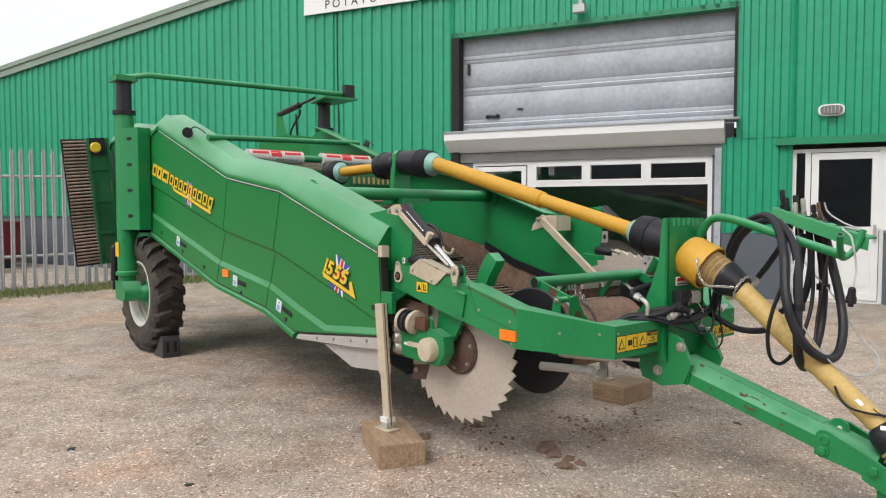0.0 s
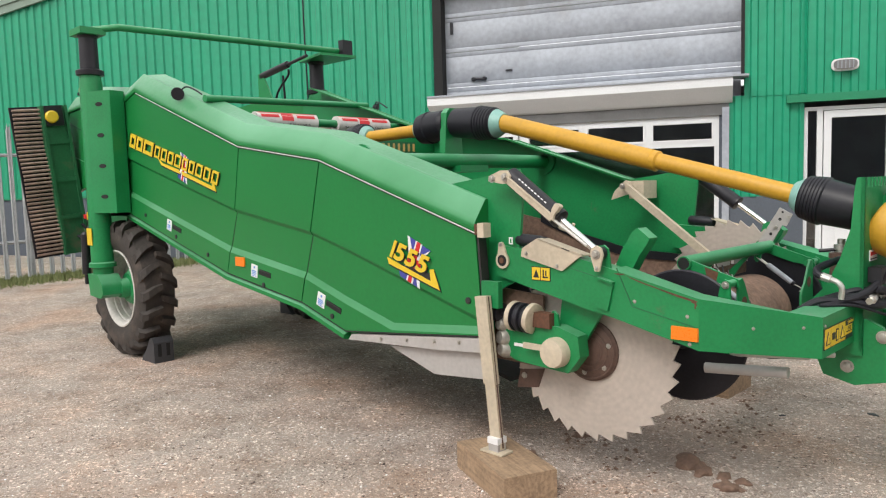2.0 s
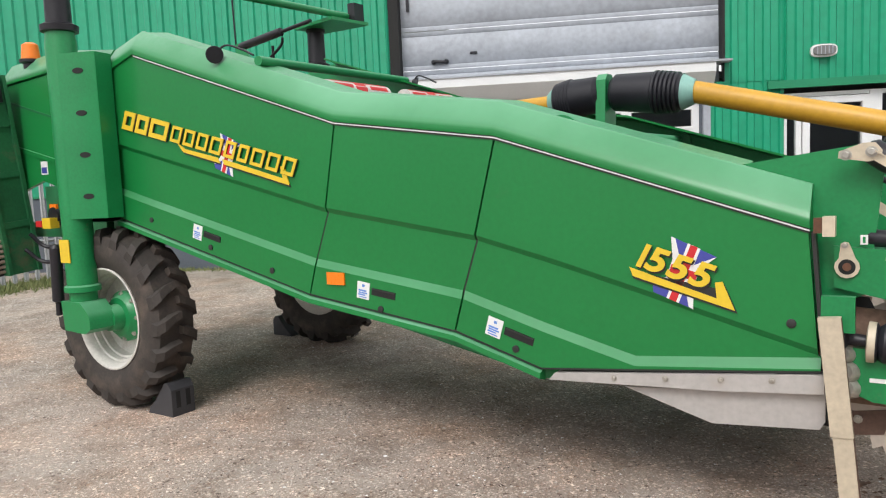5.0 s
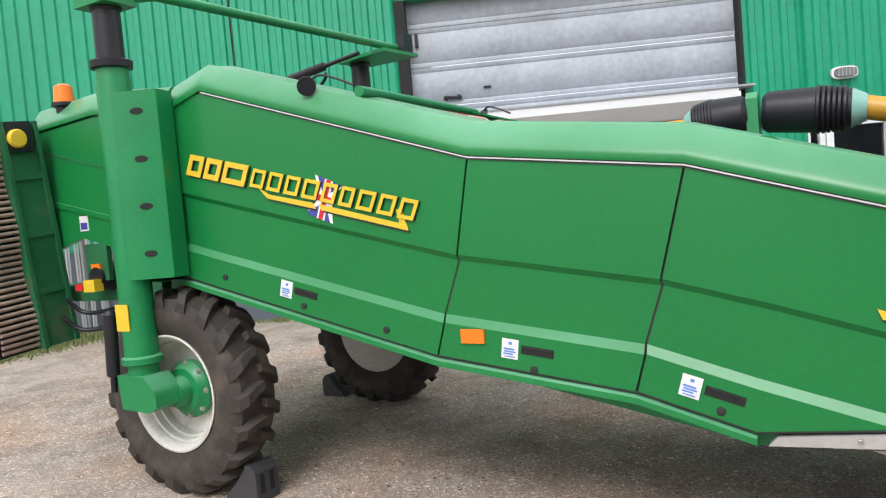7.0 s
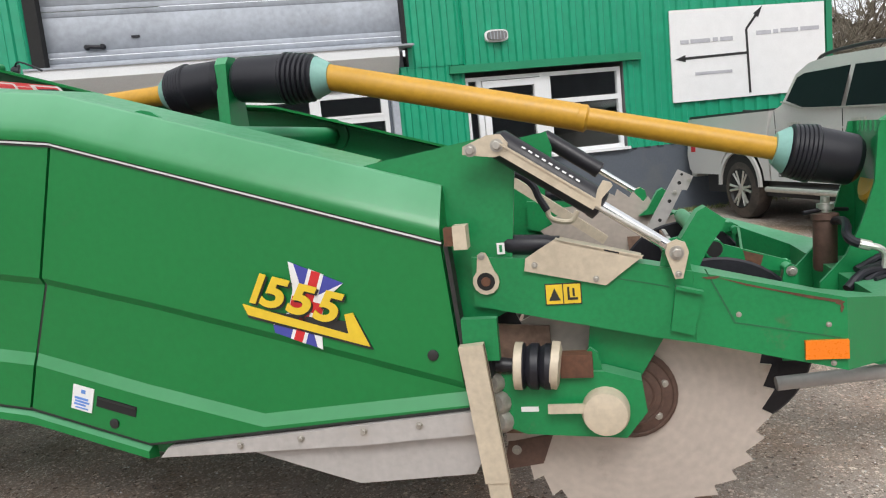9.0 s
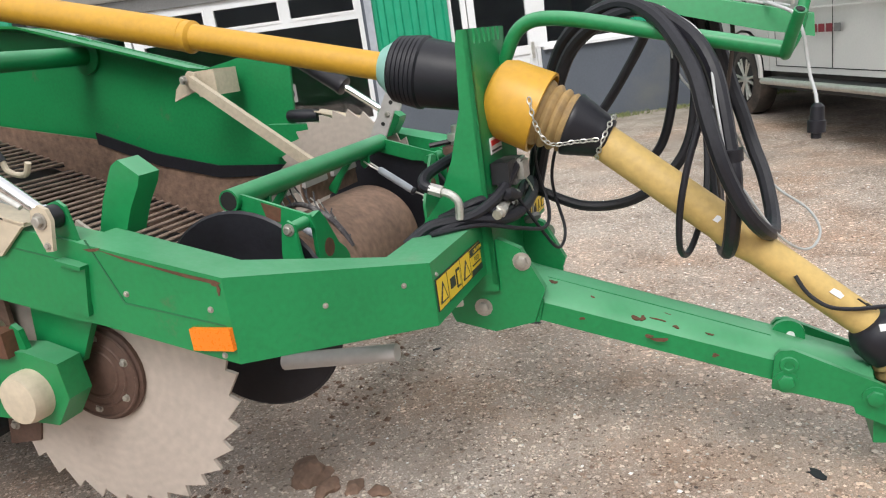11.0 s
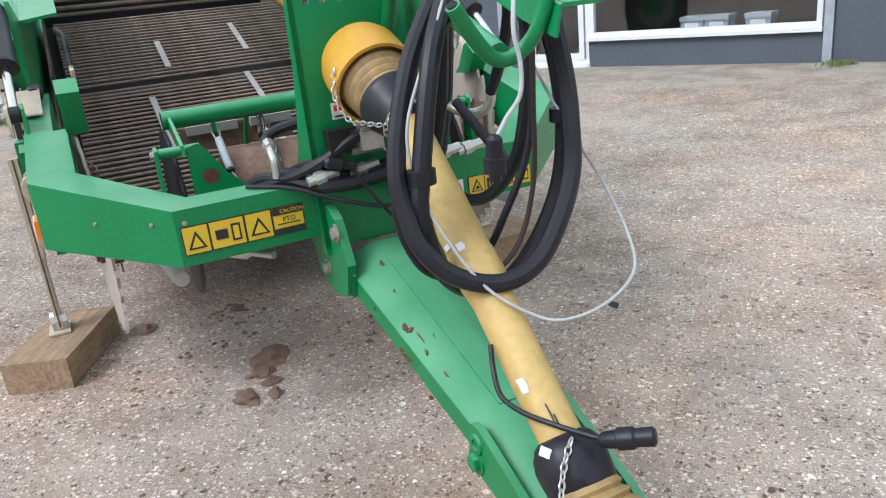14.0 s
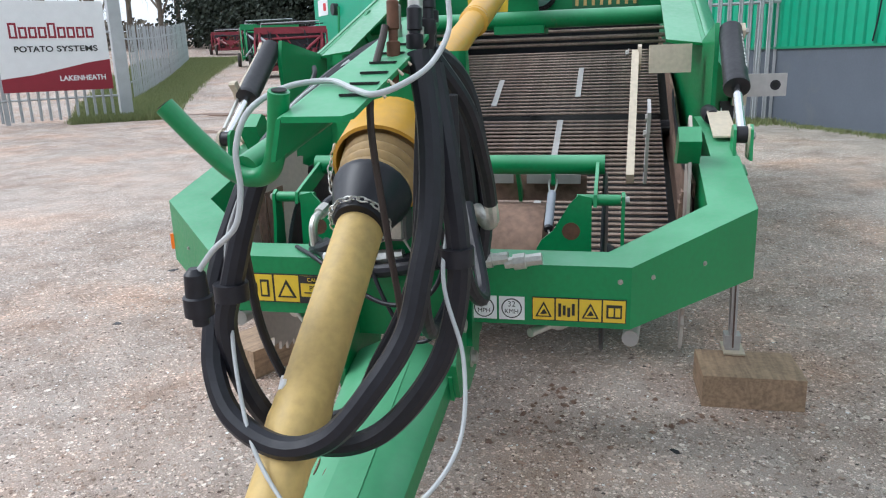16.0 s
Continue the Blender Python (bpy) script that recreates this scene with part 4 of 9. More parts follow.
TOP_LINE = [(-5.2, 2.052), (-4.93, 2.125), (-3.42, 1.622), (-2.55, 1.497), (-1.365, 1.113)]
BOT = [COLS[k][3] for k in "abcde"]
CAP = [(0.962, 0.012), (0.965, 0.03), (0.958, 0.05), (0.945, 0.07), (0.885, 0.152), (0.875, 0.158), (0.862, 0.158), (0.862, -0.1), (0.93, -0.1), (0.93, 0.012)]
for s in (-1, 1):
    skin_panel("abc", s, "side_panel")
    skin_panel("cd", s, "side_panel")
    skin_panel("defg", s, "side_panel")
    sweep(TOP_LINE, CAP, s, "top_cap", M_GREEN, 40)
    sweep([(x, z) for x, z in TOP_LINE[1:]], [(0.957, 0.002), (0.957, 0.0075), (0.94, 0.0075), (0.94, 0.002)], s, "white_seal", M_LABEL)
    # black strips stand in for the dark of the gaps along the panel edges
    for dz in (-0.005, 0.0075):
        sweep([(x, z) for x, z in TOP_LINE[1:]], [(0.954, dz), (0.954, dz + 0.0065), (0.94, dz + 0.0065), (0.94, dz)], s, "dark_gap_strip", M_INK)
    for key in "bcdg":
        line = COLS[key]
        off = 0.004 if key == "g" else -0.009
        wid = 0.012 if key == "g" else 0.018
        gp("dark_joint_strip", new_prism([(x + off, z) for x, z in line] + [(x + off + wid, z) for x, z in reversed(line)], s * 0.9, s * (0.951 if key == "g" else 0.932)), M_INK)
    sweep([(x + 0.0, z) for x, z in (COLS[k][3] for k in "abcdefg")], [(0.95, -0.008), (0.95, 0.001), (0.92, 0.001), (0.92, -0.008)], s, "dark_gap_strip", M_INK)
    sweep(TOP_LINE[1:4] + [(-1.586, 1.185)], [(0.872, 0.15), (0.70, 0.172), (0.70, 0.16), (0.872, 0.138)], s, "top_lip", M_GREEN, 40)
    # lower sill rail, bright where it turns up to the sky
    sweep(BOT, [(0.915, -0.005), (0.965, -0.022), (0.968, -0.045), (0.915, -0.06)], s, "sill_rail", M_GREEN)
    # inner wall
    gp("inner_wall", new_prism([(-5.25, 2.2), (-4.93, 2.28), (-3.42, 1.775), (-2.55, 1.65), (-1.6, 1.345), (-1.18, 1.402), (-1.156, 1.32), (-1.2, 0.90), (-1.34, 0.83), (-1.36, 0.55), (-2.36, 0.47), (-3.64, 0.74), (-5.25, 1.15)], s * 0.845, s * 0.861, bev=0.002), M_FRAME)
    # soil-scoured liner inside
    gp("liner_plate", new_prism([(-1.1, 0.5), (-1.1, 0.83), (-1.6, 0.87), (-1.95, 0.95), (-2.3, 1.08), (-4.2, 1.45), (-4.2, 0.95), (-2.4, 0.52)], s * 0.79, s * 0.802, bev=0.002), M_SOIL)
    gp("rubber_flap", new_prism([(-1.18, 0.83), (-1.2, 0.875), (-1.6, 0.9), (-1.95, 0.985), (-2.3, 1.12), (-2.3, 1.06), (-1.95, 0.925), (-1.6, 0.84)], s * 0.78, s * 0.787, bev=0.001), M_BLACK)
    # steel skirt below the front panel
    gp("skirt_rail", new_prism([(-2.33, 0.5), (-2.3, 0.532), (-1.318, 0.632), (-1.318, 0.565), (-1.66, 0.535)], s * 0.9, s * 0.96, bev=0.006), M_SKIRT)
    gp("skirt_plate", new_prism([(-2.02, 0.5), (-1.69, 0.4), (-1.335, 0.43), (-1.318, 0.46), (-1.318, 0.56), (-1.7, 0.525)], s * 0.915, s * 0.925, bev=0.002), M_SKIRT)
    bolts(sep, [(x, s * 0.96, 0.583 + 0.0985 * (x + 1.6)) for x in (-2.05, -1.85, -1.65, -1.48)], (0, s, 0), 0.008)

# door furniture and labels of the near side
for x, z in ((-4.471, 1.099), (-3.292, 0.824), (-2.58, 0.698)):
    slope = -0.258 if x < -3.5 else -0.138 if x < -2.7 else -0.3
    m = pose(x, -0.953, z, 0, -math.degrees(math.atan(slope)) , 0)
    lab = gp("service_label", new_box((-0.037, -0.003, -0.041), (0.037, 0.0, 0.041)), M_LABEL, label="white and blue service label")
    lab.matrix_basis = m
    for lo, hi in (((-0.027, -0.004), (0.02, 0.003)), ((-0.024, -0.014), (0.026, -0.008)), ((-0.027, -0.024), (0.014, -0.018)), ((-0.022, -0.034), (0.024, -0.03)), ((-0.006, 0.018), (0.008, 0.03))):
        part("print_patch", new_box((lo[0], -0.005, lo[1]), (hi[0], -0.003, hi[1])), M_PALEBLUE, lab)
    slot = gp("door_slot", new_box((0.05, -0.002, -0.012), (0.19, 0.004, 0.022), 0.002), M_DARK, label="recessed black door pull")
    slot.matrix_basis = m
    part("pull_lip", new_box((0.055, -0.005, 0.014), (0.185, -0.001, 0.02)), M_INK, slot)
    k = gp("quarter_turn_lock", new_lathe((x + 0.1, -0.95, z - 0.085), (x + 0.1, -0.97, z - 0.085), [(0, 0.016), (0.008, 0.016), (0.01, 0.01)], 12), M_INK)
for x, z in ((-4.88, 1.17), (-3.9, 0.9), (-1.42, 0.80)):
    gp("quarter_turn_lock", new_lathe((x, -0.95, z), (x, -0.97, z), [(0, 0.016), (0.008, 0.016), (0.01, 0.01)], 12), M_INK)
gp("side_reflector", new_box((-3.515, -0.962, 0.845), (-3.405, -0.948, 0.905), 0.006, None), M_ORANGE, label="orange side reflector").matrix_basis = pose(0, 0, 0)


# decals
def flag(parent, m, w, h):
    """A scrap of red, white and blue flag pinched at its waist, wide above and below the lettering."""
    g = 0.16 * h
    base = part("flag_field", new_prism([(-w * .46, -h * .5), (w * .44, -h * .53), (w * .34, -h * .3), (w * .3, -g), (w * .3, g), (w * .42, h * .3), (w * .54, h * .44), (-w * .48, h * .52), (-w * .36, h * .28), (-w * .3, g), (-w * .3, -g), (-w * .52, -h * .4)], 0, -0.002), M_BLUE, parent)
    base.matrix_basis = m
    for pts, mt, d in ((((-w * .3, -g), (w * .3, -g), (w * .3, g), (-w * .3, g)), M_LABEL, 0.0025),
                       (((-w * .48, h * .52), (-w * .38, h * .51), (-w * .12, h * .16), (-w * .3, h * .16)), M_LABEL, 0.003), (((w * .54, h * .44), (w * .46, h * .39), (w * .12, h * .16), (w * .3, h * .16)), M_LABEL, 0.0032),
                       (((w * .44, -h * .53), (w * .34, -h * .52), (w * .1, -h * .16), (w * .3, -h * .16)), M_LABEL, 0.0034), (((-w * .52, -h * .4), (-w * .44, -h * .36), (-w * .1, -h * .16), (-w * .3, -h * .16)), M_LABEL, 0.0036),
                       (((-w * .16, -h * .51), (w * .12, -h * .52), (w * .18, h * .48), (-w * .1, h * .5)), M_LABEL, 0.004),
                       (((-w * .1, -h * .512), (w * .06, -h * .517), (w * .12, h * .487), (-w * .04, h * .494)), M_RED, 0.0045), (((-w * .29, -g * .45), (w * .29, -g * .45), (w * .3, g * .5), (-w * .28, g * .5)), M_RED, 0.005)):
        part("flag_stripe", new_prism(list(pts), -0.001, -d), mt, base)
    return base


def decal_model():
    m = pose(-1.775, -0.952, 0.914, 0, 17, 0)
    d = gp("model_decal", new_prism([(-0.215, 0.0), (-0.193, -0.028), (0.19, -0.027), (0.12, 0.058), (0.097, 0.047), (0.119, -0.006)], -0.001, -0.007), M_STICK, label="yellow model number over a flag")
    d.matrix_basis = m
    part("shadow_edge", new_prism([(-0.208, -0.012), (-0.19, -0.036), (0.2, -0.034), (0.128, 0.052), (0.12, 0.03)], -0.001, -0.005), M_INK, d)
    flag(d, pose(-0.02, -0.0005, 0.044, 0, 2, 0), 0.172, 0.216)
    x = -0.212
    for c in "1555":
        w = 0.022 if c == "1" else 0.068
        lettering("numeral", c, 0.09, pose(x, -0.013, 0.018), M_STICK, d, 0.002, shear=0.2, width=w + 0.016, bold=0.004)
        lettering("numeral_shadow", c, 0.09, pose(x + 0.005, -0.009, 0.012), M_INK, d, 0.0015, shear=0.2, width=w + 0.016, bold=0.004)
        x += 0.046 if c == "1" else 0.084


decal_model()


def slant_shape(parent, x, z, w, h, lean, t, y, material):
    """A plain leaning open frame."""
    bm = bmesh.new()
    out = [(x + lean * 0, z), (x + w, z), (x + w + lean * h, z + h), (x + lean * h, z + h)]
    inn = [(x + t + lean * t, z + t), (x + w - t + lean * t, z + t), (x + w - t + lean * (h - t), z + h - t), (x + t + lean * (h - t), z + h - t)]
    vs = [[bm.verts.new((px, yy, pz)) for px, pz in ring] for yy in (-0.004, y) for ring in (out, inn)]
    for k in range(4):
        m = (k + 1) % 4
        bm.faces.new((vs[2][k], vs[2][m], vs[3][m], vs[3][k]))
        bm.faces.new((vs[0][k], vs[1][k], vs[1][m], vs[0][m]))
        bm.faces.new((vs[0][k], vs[0][m], vs[2][m], vs[2][k]))
        bm.faces.new((vs[1][k], vs[3][k], vs[3][m], vs[1][m]))
    part("name_shape", bm, material, parent, smooth=20)


def decal_name():
    """Leaning yellow shapes where the maker's name stands, underlined by an arrow."""
    m = pose(-4.645, -0.953, 1.604, 0, 14.2, 0)
    d = gp("name_decal", new_prism([(0.05, 0.02), (0.12, -0.026), (0.43, -0.026), (0.4, 0.0), (0.13, -0.006)], -0.001, -0.007), M_STICK, label="yellow maker's name drawn as plain frames over a flag")
    d.matrix_basis = m
    part("arrow", new_prism([(0.44, 0.0), (0.46, -0.026), (0.95, -0.032), (0.9, 0.05), (0.87, 0.05), (0.9, -0.008)], -0.001, -0.007), M_STICK, d)
    part("shadow_edge", new_prism([(0.1, -0.02), (0.13, -0.034), (0.43, -0.034), (0.43, -0.02)], -0.001, -0.005), M_INK, d)
    part("shadow_edge", new_prism([(0.46, -0.02), (0.47, -0.034), (0.96, -0.04), (0.94, -0.02)], -0.001, -0.005), M_INK, d)
    flag(d, pose(0.47, -0.0005, 0.028, 0, 5, 0), 0.165, 0.19)
    x = -0.452
    for w in (0.105, 0.11, 0.16):
        slant_shape(d, x + 0.005, 0.002, w, 0.11, 0.2, 0.026, -0.009, M_INK)
        slant_shape(d, x, 0.006, w, 0.11, 0.2, 0.027, -0.013, M_STICK)
        x += w + 0.02
    x = 0.0
    for w in (0.085, 0.085, 0.085, 0.09, 0.08, 0.075, 0.09, 0.085, 0.085):
        slant_shape(d, x + 0.003, 0.0135, w, 0.092, 0.2, 0.0135, -0.009, M_INK)
        slant_shape(d, x, 0.015, w, 0.092, 0.2, 0.0165, -0.013, M_STICK)
        x += w + 0.026


decal_name()

# rear panel behind the wheel column
for s in (-1, 1):
    gp("rear_panel", new_prism([(-5.25, 2.1), (-5.84, 2.13), (-6.45, 2.1), (-6.52, 1.95), (-6.52, 1.4), (-6.35, 1.37), (-6.06, 1.44), (-5.83, 1.38), (-5.25, 1.2)], s * 0.9, s * 0.93, bev=0.006), M_GREEN)
    sweep([(-6.52, 2.03), (-6.45, 2.1), (-5.84, 2.13), (-5.25, 2.06)], [(y - 0.02, z) for y, z in CAP], s, "rear_cap", M_GREEN, 40)
    gp("rear_ledge", new_prism([(-6.5, 1.695), (-5.25, 1.4), (-5.25, 1.43), (-6.5, 1.725)], s * 0.93, s * 0.942, bev=0.004), M_GREEN)
    # dull green strip puts the crease's shade into the colour
    gp("rear_crease_shade", new_prism([(-6.5, 2.01), (-5.25, 1.68), (-5.25, 1.695), (-6.5, 2.025)], s * 0.93, s * 0.934, bev=0.002), M_DKGREEN)
    lab = gp("service_label", new_box((-6.07, s * 0.93, 1.48), (-5.99, s * 0.933, 1.57)), M_LABEL, label="white and blue service label")
    part("print_patch", new_box((-6.06, s * 0.933, 1.49), (-6.0, s * 0.935, 1.53)), M_BLUE, lab)

# wheel columns, gussets, top arm
for s in (-1, 1):
    cy = s * 1.12
    gp("lift_column", new_lathe((-5.38, cy, 0.68), (-5.38, cy, 3), [(0, 0.08), (0.06, 0.08), (0.065, 0.088), (1.56, 0.088), (1.6, 0.082), (1.62, 0.082)], 24), M_FRAME)
    gp("column_collar", new_lathe((-5.38, cy, 2.3), (-5.38, cy, 3), [(0, 0.086), (0.005, 0.105), (0.04, 0.108), (0.05, 0.09)], 24), M_CYL)
    gp("column_ram", new_lathe((-5.38, cy, 2.34), (-5.38, cy, 3), [(0, 0.073), (0.26, 0.07), (0.27, 0.08), (0.3, 0.08)], 24), M_CYL)
    # folded gusset with oblong holes
    bm = bmesh.new()
    prism(bm, [(-5.335, s * 1.192), (-5.115, s * 1.092), (-5.108, s * 1.082), (-5.13, s * 0.965), (-5.2, s * 0.93), (-5.22, s * 0.93), (-5.15, s * 0.975), (-5.125, s * 1.075), (-5.34, s * 1.17)], 1.193, 2.165, "z")
    gp("gusset", bevel(bm, 0.003), M_FRAME)
    for k in range(4):
        z = 2.06 - k * 0.245
        h = gp("gusset_hole", new_lathe((0, 0.004, 0), (0, -0.01, 0), [(0, 0.028), (0.006, 0.028)], 14), M_DARK)
        h.matrix_basis = pose(-5.205, s * 1.135, z, 0, 0, 24.4 if s < 0 else 155.6) @ Matrix.Diagonal((1.25, 1.0, 0.6, 1))
    gp("column_foot", new_prism([(-5.49, 0.69), (-5.29, 0.69), (-5.22, 0.63), (-5.2, 0.6), (-5.2, 0.53), (-5.26, 0.5), (-5.47, 0.51)], cy - 0.085, cy + 0.085, bev=0.01), M_FRAME)
    gp("foot_collar", new_lathe((-5.38, cy, 0.745), (-5.38, cy, 1), [(0, 0.09), (0.003, 0.106), (0.035, 0.106), (0.045, 0.09)], 24), M_FRAME)
    gp("stub_axle", new_lathe((-5.26, s * 1.2, 0.57), (-5.26, s * 0.9, 0.57), [(0.02, 0.02), (0.03, 0.036), (0.12, 0.04), (0.2, 0.05), (0.28, 0.06)], 24), M_FRAME)
    gp("axle_arm", new_tube([(-5.38, s * 1.12, 0.57), (-5.26, s * 1.04, 0.567)], 0.05, 14), M_FRAME)
    gp("steer_cylinder", new_lathe((-5.53, s * 1.2, 0.6), (-5.5, s * 1.2, 1.05), [(0, 0.018), (0.08, 0.018), (0.09, 0.035), (0.42, 0.035), (0.44, 0.02)], 14), M_CYL)
    gp("warning_sticker", new_box((-5.44, s * 1.21, 0.93), (-5.34, s * 1.205, 1.07)), M_STICK)
gp("top_arm", new_tube([(-5.36, -1.12, 2.66), (-5.2, -0.95, 2.68), (-5.06, 1.2, 2.7)], 0.028, 14), M_FRAME)
gp("arm_cap", new_box((-5.5, -1.22, 2.62), (-5.26, -1.02, 2.67), 0.015), M_FRAME)
gp("arm_plate", new_prism([(-5.5, 1.0), (-5.0, 0.9), (-4.95, 1.3), (-5.45, 1.3)], 2.63, 2.655, "z", 0.005), M_FRAME)
gp("arm_stop", new_box((-5.05, 1.16, 2.66), (-4.98, 1.28, 2.8), 0.005), M_CYL)
gp("fold_bracket", new_prism([(-6.1, 2.0), (-5.7, 2.05), (-6.02, 2.58), (-6.1, 2.58)], 0.88, 0.9, bev=0.004), M_FRAME)
gp("fold_cylinder", new_lathe((-6.06, 0.9, 2.55), (-5.25, 0.9, 2.65), [(0, 0.03), (0.02, 0.035), (0.5, 0.035), (0.51, 0.016), (0.84, 0.016)], 14), M_CYL)
for pts in (((-5.9, 0.93, 2.1), (-5.85, 0.95, 2.35), (-5.6, 0.92, 2.5), (-5.55, 0.9, 2.56)), ((-5.95, 0.93, 2.05), (-5.75, 0.96, 2.2), (-5.7, 0.93, 2.52))):
    gp("hose", new_tube(curve(pts, 6), 0.012, 8), M_BLACK)
gp("top_rail", new_tube([(-4.0, -0.86, 2.0), (-4.27, 0.85, 2.07)], 0.026, 12), M_FRAME)

# work lamps on the caps
for s in (-1, 1):
    gp("work_lamp", new_lathe((-4.27, s * 0.92, 2.06), (-4.16, s * 1.0, 2.03), [(0, 0.018), (0.02, 0.04), (0.04, 0.047), (0.045, 0.044), (0.046, 0.0)], 20), M_BLACK, label="round black work lamp")
    gp("lamp_cable", new_tube(curve([(-4.26, s * 0.93, 2.05), (-4.2, s * 0.9, 2.1), (-4.1, s * 0.88, 2.07), (-4.02, s * 0.87, 2.03)], 5), 0.006, 6), M_BLACK)
    if s > 0:
        continue
    gp("beacon_base", new_lathe((-6.2, s * 0.86, 2.1), (-6.2, s * 0.86, 3), [(0, 0.05), (0.14, 0.05), (0.15, 0.075), (0.17, 0.075)], 16), M_CYL)
    gp("beacon", new_lathe((-6.2, s * 0.86, 2.27), (-6.2, s * 0.86, 3), [(0, 0.062), (0.02, 0.06), (0.1, 0.052), (0.115, 0.03)], 16), M_ORANGE, label="orange warning beacon")


# wheels
def wheel(s):
    w = new("wheel")
    w.parent = sep
    w.matrix_basis = pose(-5.26, s * 0.93, 0.565)
    R, half = 0.525, 0.145
    bm = bmesh.new()
    prof = [(-half * 0.75, 0.305), (-half, 0.38), (-half * 0.98, 0.46), (-half * 0.8, 0.51), (0, R), (half * 0.8, 0.51), (half * 0.98, 0.46), (half, 0.38), (half * 0.75, 0.305)]
    lathe(bm, (0, 0, 0), (0, 1, 0), prof, 48, cap=False)
    part("tyre", bm, M_TYRE, w, "black agricultural tyre with deep worn lugs")
    # chevron lugs
    lug = bmesh.new()
    path = [(0.0, 0.005), (0.06, 0.045), (0.11, 0.1), (0.142, 0.15)]
    rows = []
    for along, (yy, ang) in enumerate(path):
        r1 = [0.565, 0.563, 0.553, 0.515][along]
        r0 = [0.5, 0.5, 0.485, 0.44][along]
        wid = 0.026 + 0.006 * along
        ring = []
        for da, rr in ((-wid * 1.2, r0), (-wid * 0.75, r1), (wid * 0.75, r1), (wid * 1.2, r0)):
            a = ang + da / 0.55
            ring.append(lug.verts.new((rr * math.sin(a), yy, rr * math.cos(a))))
        rows.append(ring)
    for a, b in zip(rows, rows[1:]):
        for k in range(3):
            lug.faces.new((a[k], a[k + 1], b[k + 1], b[k]))
    lug.faces.new(rows[0])
    lug.faces.new(rows[-1][::-1])
    first = part("tyre_lug", lug, M_TYRE, w, smooth=30)
    n_l = 19
    for k in range(n_l):
        a = 360 / n_l * k
        m0 = pose(0, 0.0, 0, 0, a, 0)
        if k == 0:
            first.matrix_basis = m0
        else:
            share("tyre_lug", first.data, w, m0)
        share("tyre_lug", first.data, w, pose(0, 0, 0, 0, a + 180 / n_l, 0) @ Matrix.Diagonal((1, -1, 1, 1)))
    bm = bmesh.new()
    lathe(bm, (0, 0, 0), (0, s, 0), [(-0.12, 0.31), (0.06, 0.29), (0.11, 0.315), (0.125, 0.32), (0.128, 0.31), (0.105, 0.287), (0.07, 0.28), (0.066, 0.268), (0.03, 0.262), (0.026, 0.25), (-0.02, 0.245), (-0.03, 0.2), (-0.035, 0.15), (-0.02, 0.13), (-0.02, 0.02)], 40)
    part("rim", bm, M_RIM, w, "dusty white steel rim")
    part("hub", new_lathe((0, 0, 0), (0, s, 0), [(-0.025, 0.16), (0.01, 0.16), (0.02, 0.14), (0.05, 0.12), (0.055, 0.085), (0.12, 0.075), (0.125, 0.05)], 24), M_FRAME, w)
    for k in range(8):
        a = 2 * math.pi * k / 8
        bm = bmesh.new()
        bolt(bm, (0.142 * math.cos(a), s * 0.015, 0.142 * math.sin(a)), (0, s, 0), 0.012)
        part("wheel_nut", bm, M_BOLT, w)
    return w


for s in (-1, 1):
    wheel(s)
gp("axle_beam", new_box((-5.42, -0.85, 1.0), (-5.2, 0.85, 1.16), 0.01), M_DKGREEN)
# black sheet across the machine, standing in for the shade over the wheels
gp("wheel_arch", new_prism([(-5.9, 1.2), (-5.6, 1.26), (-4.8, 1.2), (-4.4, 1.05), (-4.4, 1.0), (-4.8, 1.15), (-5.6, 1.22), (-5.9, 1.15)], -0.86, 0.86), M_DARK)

# ---- webs: rows of round bars ----
def web(line, half, pitch, r, name="conveyor_web"):
    t = new(name)
    t.parent = sep
    bm = new_tube([(0, -half, 0), (0, half, 0)], r, 6)
    first = part("rod", bm, M_ROD, t)
    pts = [Vector((x, 0, z)) for x, z in line]
    k, count = 0.0, 0
    for a, b in zip(pts, pts[1:]):
        ln = (b - a).length
        while k < ln:
            p = a + (b - a) * (k / ln)
            m = pose(p.x, 0, p.z, random.uniform(-0.2, 0.2), 0, random.uniform(-0.15, 0.15))
            if count == 0:
                first.matrix_basis = m
            else:
                share("rod", first.data, t, m)
            count += 1
            k += pitch
        k -= ln
    for y in (-half + 0.02, 0.0, half - 0.02):
        part("web_belt", new_prism([(p.x, p.z - 0.008) for p in pts] + [(p.x, p.z - 0.016) for p in reversed(pts)], y - 0.025, y + 0.025), M_BLACK, t)
    return t


web([(-0.98, 0.44), (-1.5, 0.6), (-2.5, 0.96)], 0.735, 0.046, 0.008)
web([(-2.52, 0.985), (-3.42, 1.335)], 0.735, 0.046, 0.0075)
web([(-4.2, 1.2), (-5.3, 1.62), (-6.3, 1.8)], 0.78, 0.045, 0.0065)
web([(-3.95, 1.72), (-4.3, 1.86), (-5.6, 1.95)], 0.78, 0.045, 0.0065)
# black sheets under the webs, added so the gaps between rods look shaded
gp("upper_web_shade", new_prism([(-2.5, 0.9), (-3.42, 1.26), (-4.2, 1.3), (-4.2, 1.285), (-3.42, 1.245), (-2.5, 0.885)], -0.8, 0.8), M_DARK)
gp("lower_web_shade", new_prism([(-1.3, 0.42), (-2.5, 0.72), (-4.5, 0.95), (-4.5, 0.93), (-2.5, 0.7), (-1.3, 0.4)], -0.8, 0.8), M_DARK)
